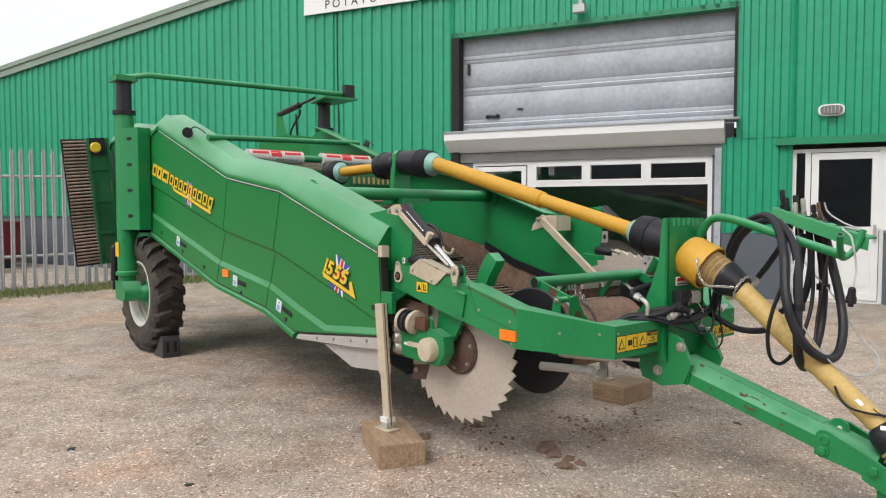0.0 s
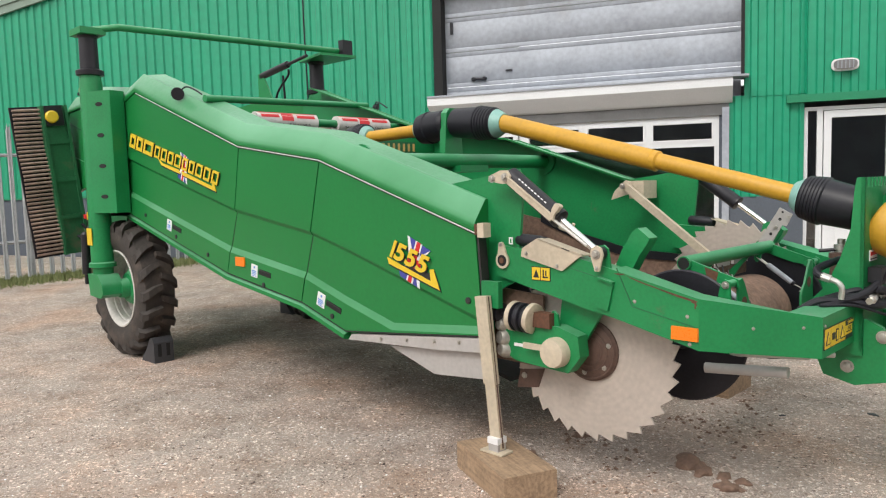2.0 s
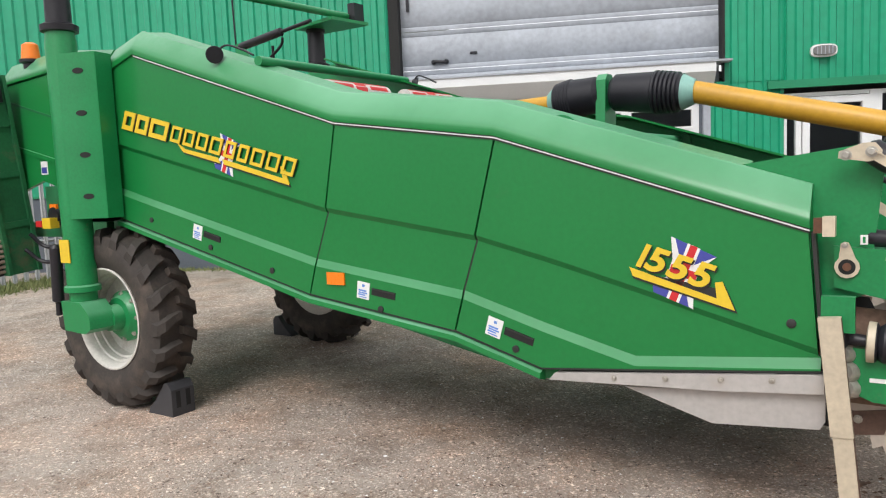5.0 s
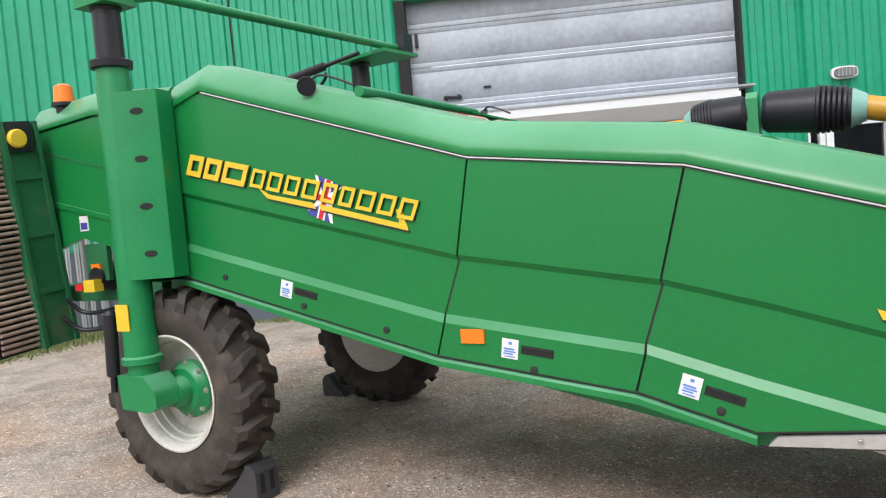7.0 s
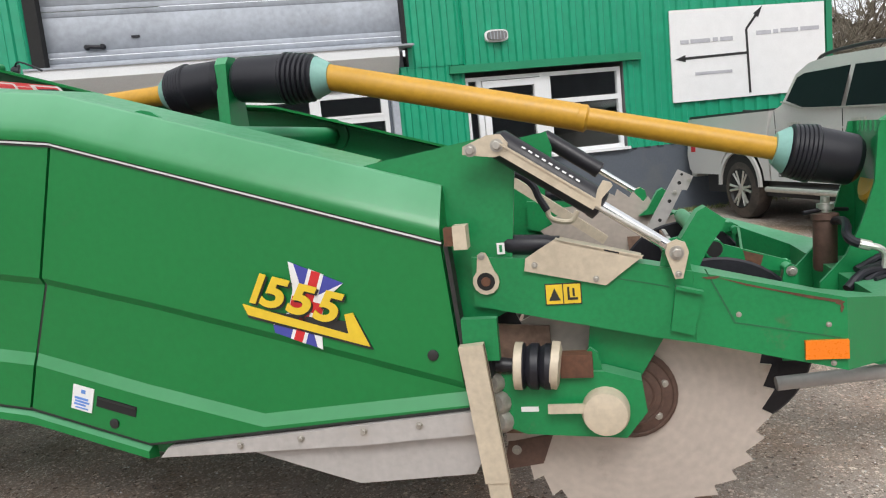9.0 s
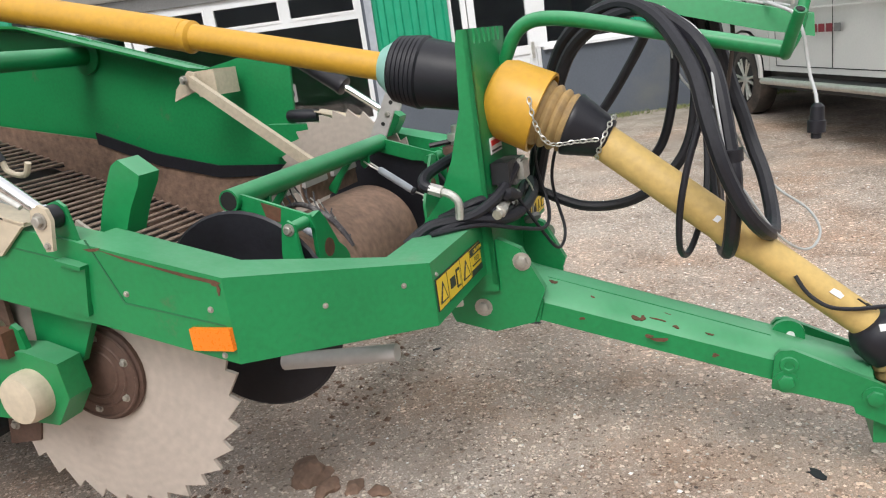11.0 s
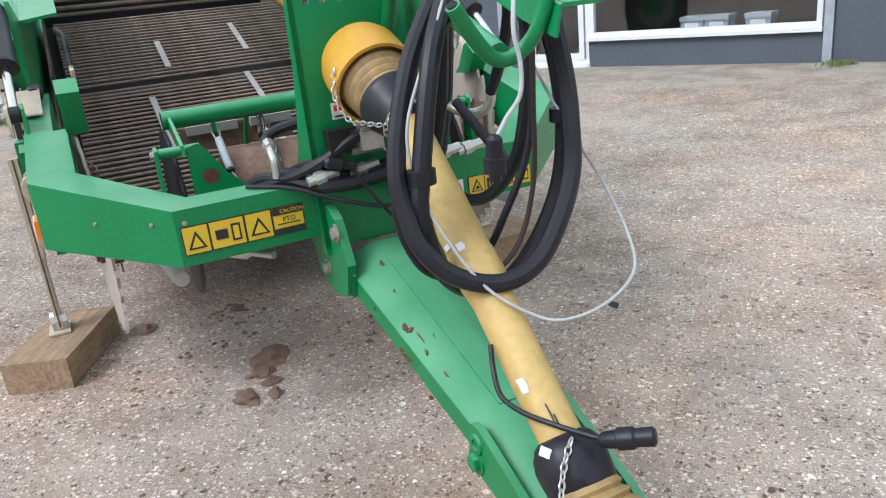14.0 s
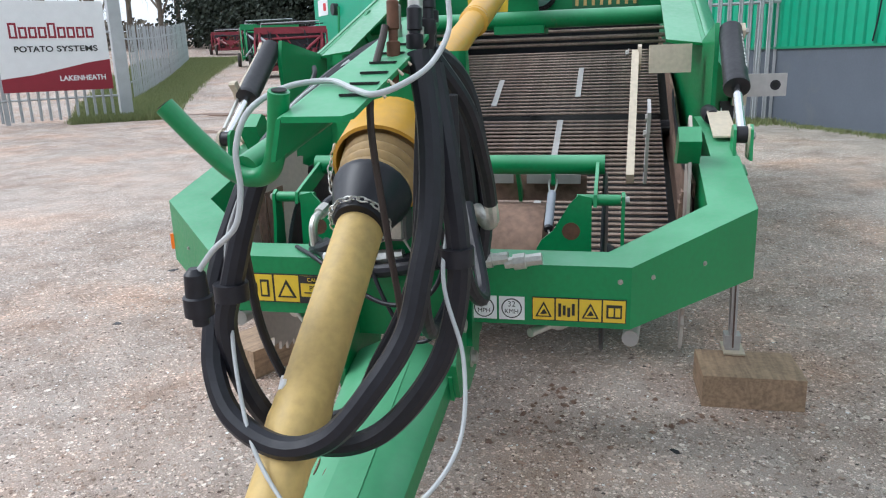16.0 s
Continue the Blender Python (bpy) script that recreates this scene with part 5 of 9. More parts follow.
for x, z, r in ((-2.56, 0.9, 0.04), (-4.25, 1.25, 0.06)):
    gp("web_roller", new_tube([(x, -0.8, z), (x, 0.8, z)], r, 16), M_CYL)
# scraper bars with a loose chain of rods high at the back
for x, z, r in ((-3.46, 1.375, 0.011), (-3.44, 1.415, 0.013), (-3.42, 1.46, 0.01), (-3.5, 1.5, 0.012)):
    gp("cross_rod", new_tube([(x, -0.8, z), (x, 0.8, z)], r, 8), M_ROD)
# cross members
gp("cross_tube", new_tube([(-2.3, -0.84, 1.49), (-2.3, 0.84, 1.49)], 0.045, 16), M_FRAME)
for s in (-1, 1):
    gp("tube_flange", new_lathe((-2.3, s * 0.845, 1.49), (-2.3, s * 0.8, 1.49), [(0, 0.09), (0.015, 0.09), (0.02, 0.05)], 18), M_FRAME)
# added black plate that stands in for the dark inside the rear
gp("rear_shade_plate", new_box((-4.34, -0.8, 1.2), (-4.32, 0.8, 1.75), 0.002), M_CYL)
gp("rear_beam", new_box((-3.5, -0.84, 1.56), (-3.42, 0.84, 1.72), 0.008), M_FRAME)
for y0, y1 in ((-0.5, -0.12), (0.2, 0.62)):
    gp("name_strip", new_box((-3.416, y0, 1.6), (-3.41, y1, 1.69)), M_STICK if y0 < 0 else M_DKGREEN, label="strip of yellow lettering drawn as slabs")
    n_s = 3 if y0 < 0 else 8
    for k in range(n_s):
        w = (y1 - y0) / n_s
        gp("letter_slab", new_box((-3.409, y0 + w * k + 0.02, 1.615), (-3.404, y0 + w * (k + 0.75), 1.675)), M_YELOLD)
# rollers wrapped in flag print
for y0, y1 in ((-0.62, -0.1), (0.1, 0.62)):
    gp("flag_roller", new_tube([(-3.76, y0, 1.84), (-3.76, y1, 1.84)], 0.06, 20), M_PRINT, label="roller wrapped in red and white print")
    for word, yy in (("GREAT", y0 + 0.05), ("BRITAIN", y0 + 0.24)):
        lettering("lettering", word, 0.04, pose(-3.7, yy, 1.81, -20, 0, 90), M_INK, sep, 0.001)
    for u0, u1, a0, a1, mt in ((0.02, 0.5, 60, 78, M_RED), (0.2, 0.3, 0, 150, M_RED), (0.02, 0.16, 90, 125, M_BLUE), (0.34, 0.5, 90, 125, M_BLUE), (0.03, 0.18, 20, 45, M_RED), (0.33, 0.49, 20, 45, M_RED)):
        bm = bmesh.new()
        arc = [(-3.76 + 0.0612 * math.cos(radians(a0 + (a1 - a0) * k / 6)), 1.84 + 0.0612 * math.sin(radians(a0 + (a1 - a0) * k / 6))) for k in range(7)]
        rows = [[bm.verts.new((x, y0 + u, z)) for x, z in arc] for u in (u0, u1)]
        for k in range(6):
            bm.faces.new((rows[0][k], rows[0][k + 1], rows[1][k + 1], rows[1][k]))
        gp("print_patch", bm, mt)
gp("roller_shaft", new_tube([(-3.76, -0.84, 1.84), (-3.76, 0.84, 1.84)], 0.03, 12), M_FRAME)


# ---- drive shaft ----
def shaft_boot(p0, p1, flip=False):
    """A dark guard: plain sleeve, then ribs, then the turquoise collar at p1."""
    p0, p1 = Vector(p0), Vector(p1)
    ln = (p1 - p0).length
    prof = [(0, 0.075), (0.02, 0.092), (ln * 0.5, 0.1)]
    n_r = 6
    for k in range(n_r):
        s = ln * (0.52 + 0.3 * k / n_r)
        prof += [(s, 0.1 - 0.002 * k), (s + 0.006, 0.107 - 0.002 * k), (s + 0.016, 0.107 - 0.002 * k), (s + 0.022, 0.096 - 0.002 * k)]
    prof += [(ln * 0.86, 0.088)]
    g = gp("shaft_guard", new_lathe(p0, p1, prof, 28), M_BOOT, label="dark ribbed plastic joint guard")
    part("collar", new_lathe(p0, p1, [(ln * 0.84, 0.08), (ln * 0.86, 0.086), (ln * 0.95, 0.068), (ln, 0.058)], 28), M_MINT, g, "pale turquoise collar")


PA, PB = (-1.97, 0.0, 1.70), (-0.30, 0.0, 1.255)
gp("shaft_tube", new_lathe((-2.02, 0, 1.713), PB, [(0, 0.05), (0.02, 0.052), (1.06, 0.052), (1.07, 0.042), (1.8, 0.042)], 24), M_YEL, label="yellow plastic drive shaft guard")
gp("shaft_tube", new_lathe(Vector((-2.02, 0, 1.713)) + Vector((0.966, 0, -0.259)) * 1.05, PB, [(0, 0.05), (0.04, 0.0535), (0.05, 0.042)], 24), M_YEL)
shaft_boot((-2.38, 0, 1.735), PA)
shaft_boot((-0.02, 0, 1.185), PB)
shaft_boot((-2.44, 0, 1.735), (-2.72, 0, 1.71))
gp("shaft_tube", new_tube([(-2.7, 0, 1.712), (-3.25, 0, 1.70)], 0.042, 20), M_YEL)
shaft_boot((-3.45, 0, 1.69), (-3.22, 0, 1.70))
gp("shaft_carrier", new_prism([(-0.09, 1.44), (0.09, 1.44), (0.07, 1.7), (0.06, 1.8), (0.03, 1.83), (-0.03, 1.83), (-0.06, 1.8), (-0.07, 1.7)], -2.445, -2.395, "x", 0.006), M_FRAME)
gp("carrier_foot", new_box((-2.46, -0.13, 1.42), (-2.22, 0.13, 1.46), 0.006), M_FRAME)

# lower shaft to the hitch
C0, C1 = Vector((0.035, 0.0, 1.135)), Vector((0.34, 0.0, 0.985))
gp("cone_guard", new_lathe(C0, C1, [(-0.01, 0.09), (0.0, 0.104), (0.03, 0.114), (0.145, 0.117), (0.147, 0.109), (0.06, 0.104), (0.03, 0.05)], 34), M_YEL, label="yellow cone guard")
prof = []
for k in range(6):
    s = 0.08 + k * 0.026
    r = 0.103 - k * 0.0035
    prof += [(s, r - 0.009), (s + 0.007, r - 0.002), (s + 0.012, r), (s + 0.017, r - 0.002)]
prof += [(0.235, 0.082)]
gp("bellows", new_lathe(C0, C1, prof, 30), M_BELLOW, label="grubby yellow bellows")
prof = [(0.225, 0.078), (0.232, 0.088)]
for k in range(5):
    s = 0.238 + 0.018 * k
    prof += [(s, 0.0885 - 0.006 * k), (s + 0.01, 0.0865 - 0.006 * k)]
prof += [(0.335, 0.058), (0.345, 0.052)]
gp("bellows_cuff", new_lathe(C0, C1, prof, 30), M_BOOT, label="wrinkled dark rubber cuff")
E0, E1 = Vector((0.30, 0.0, 1.0)), Vector((1.0, -0.03, 0.428))
gp("lower_shaft_tube", new_lathe(E0, E1, [(0, 0.05), (0.42, 0.05), (0.44, 0.0535), (0.46, 0.053), (0.47, 0.055), (0.5, 0.0535), (0.545, 0.046), (0.89, 0.044)], 24), M_YELOLD, label="faded yellow drive shaft guard")
D0, D1 = Vector((0.965, -0.028, 0.456)), Vector((1.16, -0.03, 0.237))
bm = bmesh.new()
lathe(bm, D0, D1, [(0, 0.047), (0.008, 0.058), (0.025, 0.068), (0.05, 0.072), (0.08, 0.071), (0.1, 0.068), (0.108, 0.06)], 40)
for v in bm.verts:
    # soft lengthwise folds of the slack rubber
    off = v.co - D0
    along = off.dot((D1 - D0).normalized())
    v.co += (off - (D1 - D0).normalized() * along) * 0.06 * noise.noise(Vector((v.co.x * 60, v.co.y * 60, along * 4)))
gp("end_cuff", bm, M_BOOT, label="slack dark rubber cuff")
gp("end_bellows", new_lathe(D0, D1, [(0.098, 0.066), (0.112, 0.074), (0.12, 0.068), (0.132, 0.084), (0.14, 0.076), (0.154, 0.092), (0.162, 0.084), (0.176, 0.1), (0.182, 0.104), (0.186, 0.1), (0.17, 0.07), (0.15, 0.04)], 30), M_BELLOW, label="grubby flared yellow bellows")
yoke = gp("shaft_yoke", new_lathe(D0, D1, [(0.15, 0.034), (0.19, 0.038), (0.2, 0.046), (0.245, 0.044), (0.25, 0.036), (0.262, 0.036)], 22), M_YOKE, label="rusty yellow yoke of the drive shaft")
DA = (D1 - D0).normalized()
for k in range(3):
    a = radians(-70 + 120 * k)
    nn = Vector((0, -1, 0)) * math.cos(a) + DA.cross(Vector((0, 1, 0))) * math.sin(a)
    part("yoke_bore", new_lathe(D0 + DA * 0.222 + nn * 0.042, D0 + DA * 0.222 + nn * 0.06, [(0, 0.013), (0.005, 0.012), (0.006, 0.0)], 12), M_FLANGE, yoke)
gp("shaft_end_ring", new_lathe(D0, D1, [(0.252, 0.034), (0.258, 0.041), (0.285, 0.042), (0.293, 0.046), (0.302, 0.046), (0.304, 0.03)], 24), M_BLACK)


def chain(pts, link=0.016):
    """A slack chain of round links along a line."""
    c = new("chain")
    c.parent = sep
    ring = [(0.5 * link * 1.3 * math.cos(a), 0.5 * link * 0.75 * math.sin(a), 0) for a in (2 * math.pi * k / 8 for k in range(9))]
    line = curve(pts, 8)
    first, k, carry = None, 0, 0.0
    for a, b in zip(line, line[1:]):
        d = b - a
        ln = d.length
        s = carry
        while s < ln:
            q = d.to_track_quat("X", "Z").to_matrix().to_4x4()
            m = Matrix.Translation(a + d * (s / ln)) @ q @ pose(0, 0, 0, 45 + 90 * (k % 2), 0, 0)
            if first is None:
                first = part("link", new_tube(ring, link * 0.12, 5, cap=False), M_STEEL, c)
                first.matrix_basis = m
            else:
                share("link", first.data, c, m)
            k += 1
            s += link
        carry = s - ln
    return c


AX = (C1 - C0).normalized()
UP = Vector((0, 1, 0)).cross(AX) * -1
if UP.z < 0:
    UP = -UP


def round_shaft(s, rad, deg):
    """A point round the cone's axis: distance along, radius, angle from the top towards the near side."""
    a = radians(deg)
    return C0 + AX * s + UP * rad * math.cos(a) + Vector((0, -1, 0)) * rad * math.sin(a)


chain([round_shaft(0.12, 0.122, 70), round_shaft(0.16, 0.125, 95), round_shaft(0.21, 0.115, 115), round_shaft(0.27, 0.09, 105), round_shaft(0.32, 0.07, 90)])
chain([round_shaft(0.335, 0.062, d) for d in range(-150, 211, 30)])
chain([(1.03, -0.05, 0.487), (1.055, -0.085, 0.455), (1.085, -0.115, 0.4), (1.085, -0.12, 0.31), (1.085, -0.11, 0.2), (1.1, -0.105, 0.1), (1.12, -0.1, 0.012)])
TX = (E1 - E0).normalized()
TU = Vector((0, 1, 0)).cross(TX)
TU = TU if TU.z > 0 else -TU
for s, deg, w, h in ((0.42, 40, 0.022, 0.02), (0.4, 75, 0.016, 0.02), (0.47, 60, 0.014, 0.013), (0.75, 55, 0.035, 0.018), (0.82, 25, 0.04, 0.004), (0.84, 18, 0.03, 0.003)):
    a = radians(deg)
    nn = TU * math.cos(a) + Vector((0, -1, 0)) * math.sin(a)
    rad = 0.052 if s < 0.5 else 0.0465
    m = Matrix((TX, TX.cross(nn) * -1, nn)).transposed().to_4x4()
    scrap = gp("label_scrap", new_prism([(-w / 2, -h / 2), (w * 0.4, -h * 0.4), (w / 2, h * 0.3), (w * 0.1, h / 2), (-w * 0.4, h * 0.35)], -0.004, 0.0012, "z"), M_LABEL if h > 0.01 else M_INK)
    scrap.matrix_basis = Matrix.Translation(E0 + TX * s + nn * rad) @ m
gp("cuff_tag", new_box((-0.012, -0.009, 0), (0.012, 0.009, 0.003), 0.001), M_LABEL).matrix_basis = Matrix.Translation((1.0, -0.085, 0.462)) @ pose(0, 0, 0, 60, 0, 20)
gp("plug_lead", new_tube(curve([(0.8, -0.075, 0.6), (0.828, -0.088, 0.556), (0.873, -0.1, 0.525), (0.93, -0.088, 0.513), (0.99, -0.06, 0.508), (1.04, -0.025, 0.5), (1.075, 0.0, 0.497)], 6), 0.0055, 8), M_BLACK)
gp("spare_plug", new_lathe((1.06, -0.012, 0.493), (1.135, 0.065, 0.514), [(0, 0.007), (0.01, 0.015), (0.035, 0.017), (0.037, 0.021), (0.065, 0.021), (0.07, 0.017), (0.1, 0.018), (0.105, 0.012)], 14), M_BLACK, label="black plug on a short lead")

# ---- headstock ----
for s in (-1, 1):
    gp("headstock_cheek", new_prism([(-0.2, 0.66), (-0.2, 0.78), (-0.185, 0.795), (-0.113, 0.875), (-0.062, 0.985), (-0.02, 1.12), (-0.008, 1.29), (0.0, 1.325), (0.03, 1.325), (0.03, 0.6), (-0.1, 0.6)], s * 0.155, s * 0.17, bev=0.003), M_FRAME)
poly = [(-0.17, 0.62), (-0.17, 1.325)]
for k in range(6):
    y = -0.12 + k * 0.045
    poly += [(y - 0.011, 1.325), (y - 0.011, 1.295), (y - 0.006, 1.286), (y + 0.006, 1.286), (y + 0.011, 1.295), (y + 0.011, 1.325)]
poly += [(0.17, 1.325), (0.17, 0.62)]
gp("headstock_plate", new_prism(poly, 0.015, 0.03, "x", 0.0015), M_FRAME, label="green plate with a row of hose slots")
for s in (-1, 1):
    gp("pivot_cheek", new_prism([(-0.12, 0.5), (-0.16, 0.6), (-0.05, 0.74), (0.04, 0.75), (0.1, 0.72), (0.16, 0.6), (0.12, 0.5), (0.0, 0.47)], s * 0.13, s * 0.155, bev=0.004), M_FRAME)
    bolts(sep, [(0.102, s * 0.155, 0.683), (-0.028, s * 0.155, 0.546)], (0, s, 0), 0.018)

# drawbar: a folded section with shoulders and a narrow raised strip, tapering to the hitch
bm = bmesh.new()
ring = []
for x, zb, w in ((0.06, 0.52, 0.128), (0.11, 0.503, 0.132), (0.41, 0.413, 0.116), (0.73, 0.318, 0.1), (0.98, 0.25, 0.09)):
    h = 0.1 if x < 0.9 else 0.085
    ring.append([bm.verts.new(p) for p in ((x, -w, zb), (x, -w, zb + 0.058), (x, -w + 0.012, zb + 0.07), (x, -0.05, zb + h), (x, 0.05, zb + h), (x, w - 0.012, zb + 0.07), (x, w, zb + 0.058), (x, w, zb))])
for a, b in zip(ring, ring[1:]):
    for k in range(8):
        bm.faces.new((a[k], a[(k + 1) % 8], b[(k + 1) % 8], b[k]))
bm.faces.new(ring[0]); bm.faces.new(ring[-1][::-1])
gp("drawbar", bevel(bm, 0.009, 3), M_FRAME)
gp("drawbar_strip", new_prism([(0.14, 0.592), (0.74, 0.4135), (0.74, 0.4175), (0.14, 0.596)], -0.034, 0.034, bev=0.0015), M_FRAME)
for s in (-1, 1):
    gp("root_gusset", new_prism([(0.06, 0.5), (0.06, 0.64), (0.1, 0.625), (0.15, 0.565), (0.13, 0.495)], s * 0.132, s * 0.142, bev=0.003), M_FRAME)
    gp("hitch_cheek", new_prism([(0.737, 0.298), (0.746, 0.392), (0.76, 0.408), (0.79, 0.41), (0.986, 0.323), (1.045, 0.292), (1.085, 0.247), (1.118, 0.187), (1.06, 0.18), (0.935, 0.236), (0.93, 0.256)], s * 0.1, s * 0.118, bev=0.004), M_FRAME)
    gp("cheek_slot", new_lathe((0.78, s * 0.118, 0.368), (0.78, s * 0.13, 0.368), [(0, 0.024), (0.006, 0.022), (0.007, 0.013), (0.002, 0.012)], 16), M_FRAME)
    gp("slot_bore", new_lathe((0.78, s * 0.1182, 0.368), (0.78, s * 0.13, 0.368), [(0, 0.013), (0.0012, 0.013)], 14), M_DARK)
    bolts(sep, [(0.772, s * 0.118, 0.32), (0.979, s * 0.118, 0.283)], (0, s, 0), 0.021, M_FRAME)
gp("hitch_floor", new_prism([(0.93, 0.245), (1.06, 0.19), (1.06, 0.205), (0.93, 0.262)], -0.1, 0.1, bev=0.002), M_FRAME)
bm = bmesh.new()
tor = []
for k in range(24):
    a = 2 * math.pi * k / 24
    tor.append((1.145 + 0.047 * math.cos(a), -0.012 + 0.05 * math.sin(a), 0.15))
tube(bm, tor + [tor[0]], 0.0185, 10, cap=False)
gp("hitch_ring", bm, M_SOILY)
gp("hitch_tongue", new_prism([(0.98, -0.085), (1.09, -0.075), (1.125, -0.05), (1.115, -0.035), (1.1, -0.012), (1.115, 0.012), (1.125, 0.03), (1.09, 0.055), (0.98, 0.085)], 0.135, 0.2, "z", 0.006), M_FRAME)
lug = [(0.745, 0.34), (0.745, 0.405)] + [(0.786 + 0.041 * math.cos(a), 0.405 + 0.035 * math.sin(a)) for a in (math.pi * (8 - k) / 8 for k in range(1, 8))] + [(0.828, 0.405), (0.828, 0.34)]
hl = gp("hose_lug", new_prism(lug, 0.012, 0.028, bev=0.003), M_FRAME)
part("lug_hole", new_lathe((0.792, 0.0115, 0.398), (0.792, 0.0, 0.398), [(0, 0.011), (0.001, 0.011)], 14), M_LABEL, hl)

# ---- front guard beam ----
def guard_beam():
    outer = [(-0.7, -0.885, 0.985, 0.79), (-0.325, -0.885, 0.895, 0.70), (0.0, -0.556, 0.812, 0.655), (0.0, 0.556, 0.812, 0.655), (-0.325, 0.885, 0.895, 0.70), (-0.7, 0.885, 0.985, 0.79)]
    inner = [(-0.7, -0.76), (-0.365, -0.76), (-0.14, -0.5), (-0.14, 0.5), (-0.365, 0.76), (-0.7, 0.76)]
    bm = bmesh.new()
    rings = []
    for (x, y, zt, zb), (ix, iy) in zip(outer, inner):
        rings.append([bm.verts.new((x, y, zb)), bm.verts.new((x, y, zt)), bm.verts.new((ix, iy, zt)), bm.verts.new((ix, iy, zb))])
    for a, b in zip(rings, rings[1:]):
        for k in range(4):
            bm.faces.new((a[k], a[(k + 1) % 4], b[(k + 1) % 4], b[k]))
    bm.faces.new(rings[0]); bm.faces.new(rings[-1][::-1])
    gp("guard_beam", bevel(bm, 0.006, 2), M_FRAME)


guard_beam()
for s in (-1, 1):
    # side arm carrying the disc
    gp("side_arm", new_prism([(-1.3, 1.06), (-1.3, 0.92), (-0.8, 0.806), (-0.68, 0.784), (-0.66, 0.78), (-0.66, 0.974), (-0.7, 0.985), (-0.9, 1.03)], s * 0.8, s * 0.8825, bev=0.006), M_FRAME)
    plate = gp("arm_bracket", new_prism([(-0.748, 0.944), (-0.68, 0.926), (-0.708, 0.812), (-0.766, 0.828)], s * 0.88, s * 0.896, bev=0.003), M_FRAME)
    part("bracket_lip", new_prism([(-0.75, 0.944), (-0.748, 0.952), (-0.678, 0.934), (-0.68, 0.926)], s * 0.88, s * 0.91, bev=0.002), M_FRAME, plate)
    lift = 0.0 if s < 0 else -0.06
    gp("arm_lug", new_prism([(-0.76, 0.96), (-0.72, 1.05 + lift), (-0.668, 1.132 + lift), (-0.645, 1.143 + lift), (-0.593, 1.103 + lift), (-0.604, 1.078 + lift), (-0.64, 1.03 + lift), (-0.675, 0.965)], s * 0.695, s * 0.762, bev=0.006), M_FRAME)
    gp("skid_shield", new_prism([(-1.15, 1.015), (-1.144, 1.05), (-1.06, 1.098), (-0.826, 1.038), (-0.93, 0.962)], s * 0.8845, s * 0.894, bev=0.003), M_STONE, label="bare beige steel shield")
    gp("shield_fold", new_prism([(-1.06, 1.092), (-0.83, 1.028), (-0.83, 1.034), (-1.06, 1.098)], s * 0.82, s * 0.894, bev=0.001), M_STONE)
    bolts(sep, [(-1.12, s * 0.894, 1.03), (-0.955, s * 0.894, 0.982)], (0, s, 0), 0.006)
    gp("shield_slot", new_prism([(-0.93, 1.0585), (-0.89, 1.0475), (-0.89, 1.0515), (-0.93, 1.0625)], s * 0.8945, s * 0.893), M_DARK)
    # darker strip in place of a real fold, its shade painted on
    gp("arm_crease_shade", new_prism([(-0.9, 0.98), (-0.765, 0.949), (-0.765, 0.946), (-0.9, 0.976)], s * 0.8838, s * 0.88), M_DKGREEN)
    tag = gp("white_tag", new_box((-1.222, s * 0.887 - 0.001, 1.066), (-1.2, s * 0.887 + 0.001, 1.098)), M_LABEL, label="small white tag")
    part("print_bar", new_box((-1.215, s * 0.8885 - 0.0005, 1.072), (-1.207, s * 0.8885 + 0.0005, 1.092)), M_FRAME, tag)
    top, low = Vector((-1.19, s * 0.90, 1.372)), Vector((-0.743, s * 0.895, 1.047))
    cyl = gp("lift_cylinder", new_lathe(top, low, [(-0.02, 0.025), (-0.005, 0.04), (0.01, 0.041), (0.3, 0.041), (0.303, 0.043), (0.322, 0.043), (0.326, 0.03)], 24), M_CYL, label="black lift cylinder")
    gp("piston_rod", new_lathe(top, low, [(0.32, 0.0155), (0.53, 0.0155), (0.532, 0.022), (0.56, 0.022)], 14), M_CHROME)
    m = Matrix.Translation(top) @ pose(0, 0, 0, 0, 36, 0) @ pose(0, 0, 0, -42 if s < 0 else 222, 0, 0)
    for k in range(9):
        tick = part("scale_tick", new_box((0.06 + 0.021 * k, -0.0418, -0.0026), (0.072 + 0.021 * k, -0.0406, 0.0026)), M_LABEL, cyl)
        tick.matrix_basis = m
    # pressed channel that locks the cylinder, with its clamp and slide rod
    if s < 0:
        bar = gp("lock_channel", new_prism([(-1.185, 1.372), (-1.19, 1.346), (-0.95, 1.177), (-0.936, 1.196)], s * 0.93, s * 0.948, bev=0.003), M_STONE, label="bare beige steel lock channel")
        part("channel_lip", new_prism([(-1.185, 1.372), (-1.182, 1.376), (-0.933, 1.2), (-0.936, 1.196)], s * 0.93, s * 0.952, bev=0.001), M_STONE, bar)
        part("clamp", new_prism([(-0.946, 1.19), (-0.93, 1.18), (-0.926, 1.205), (-0.896, 1.236), (-0.9, 1.245), (-0.92, 1.252), (-0.936, 1.228)], s * 0.925, s * 0.952, bev=0.003), M_STONE, bar)
        part("slide_rod", new_tube([(-0.945, s * 0.938, 1.188), (-0.783, s * 0.925, 1.079)], 0.0068, 10), M_STEEL, bar)
    gp("rod_knuckle", new_lathe((-0.743, s * 0.875, 1.047), (-0.743, s * 0.915, 1.047), [(0, 0.02), (0.003, 0.027), (0.037, 0.027), (0.04, 0.02)], 18), M_CYL)
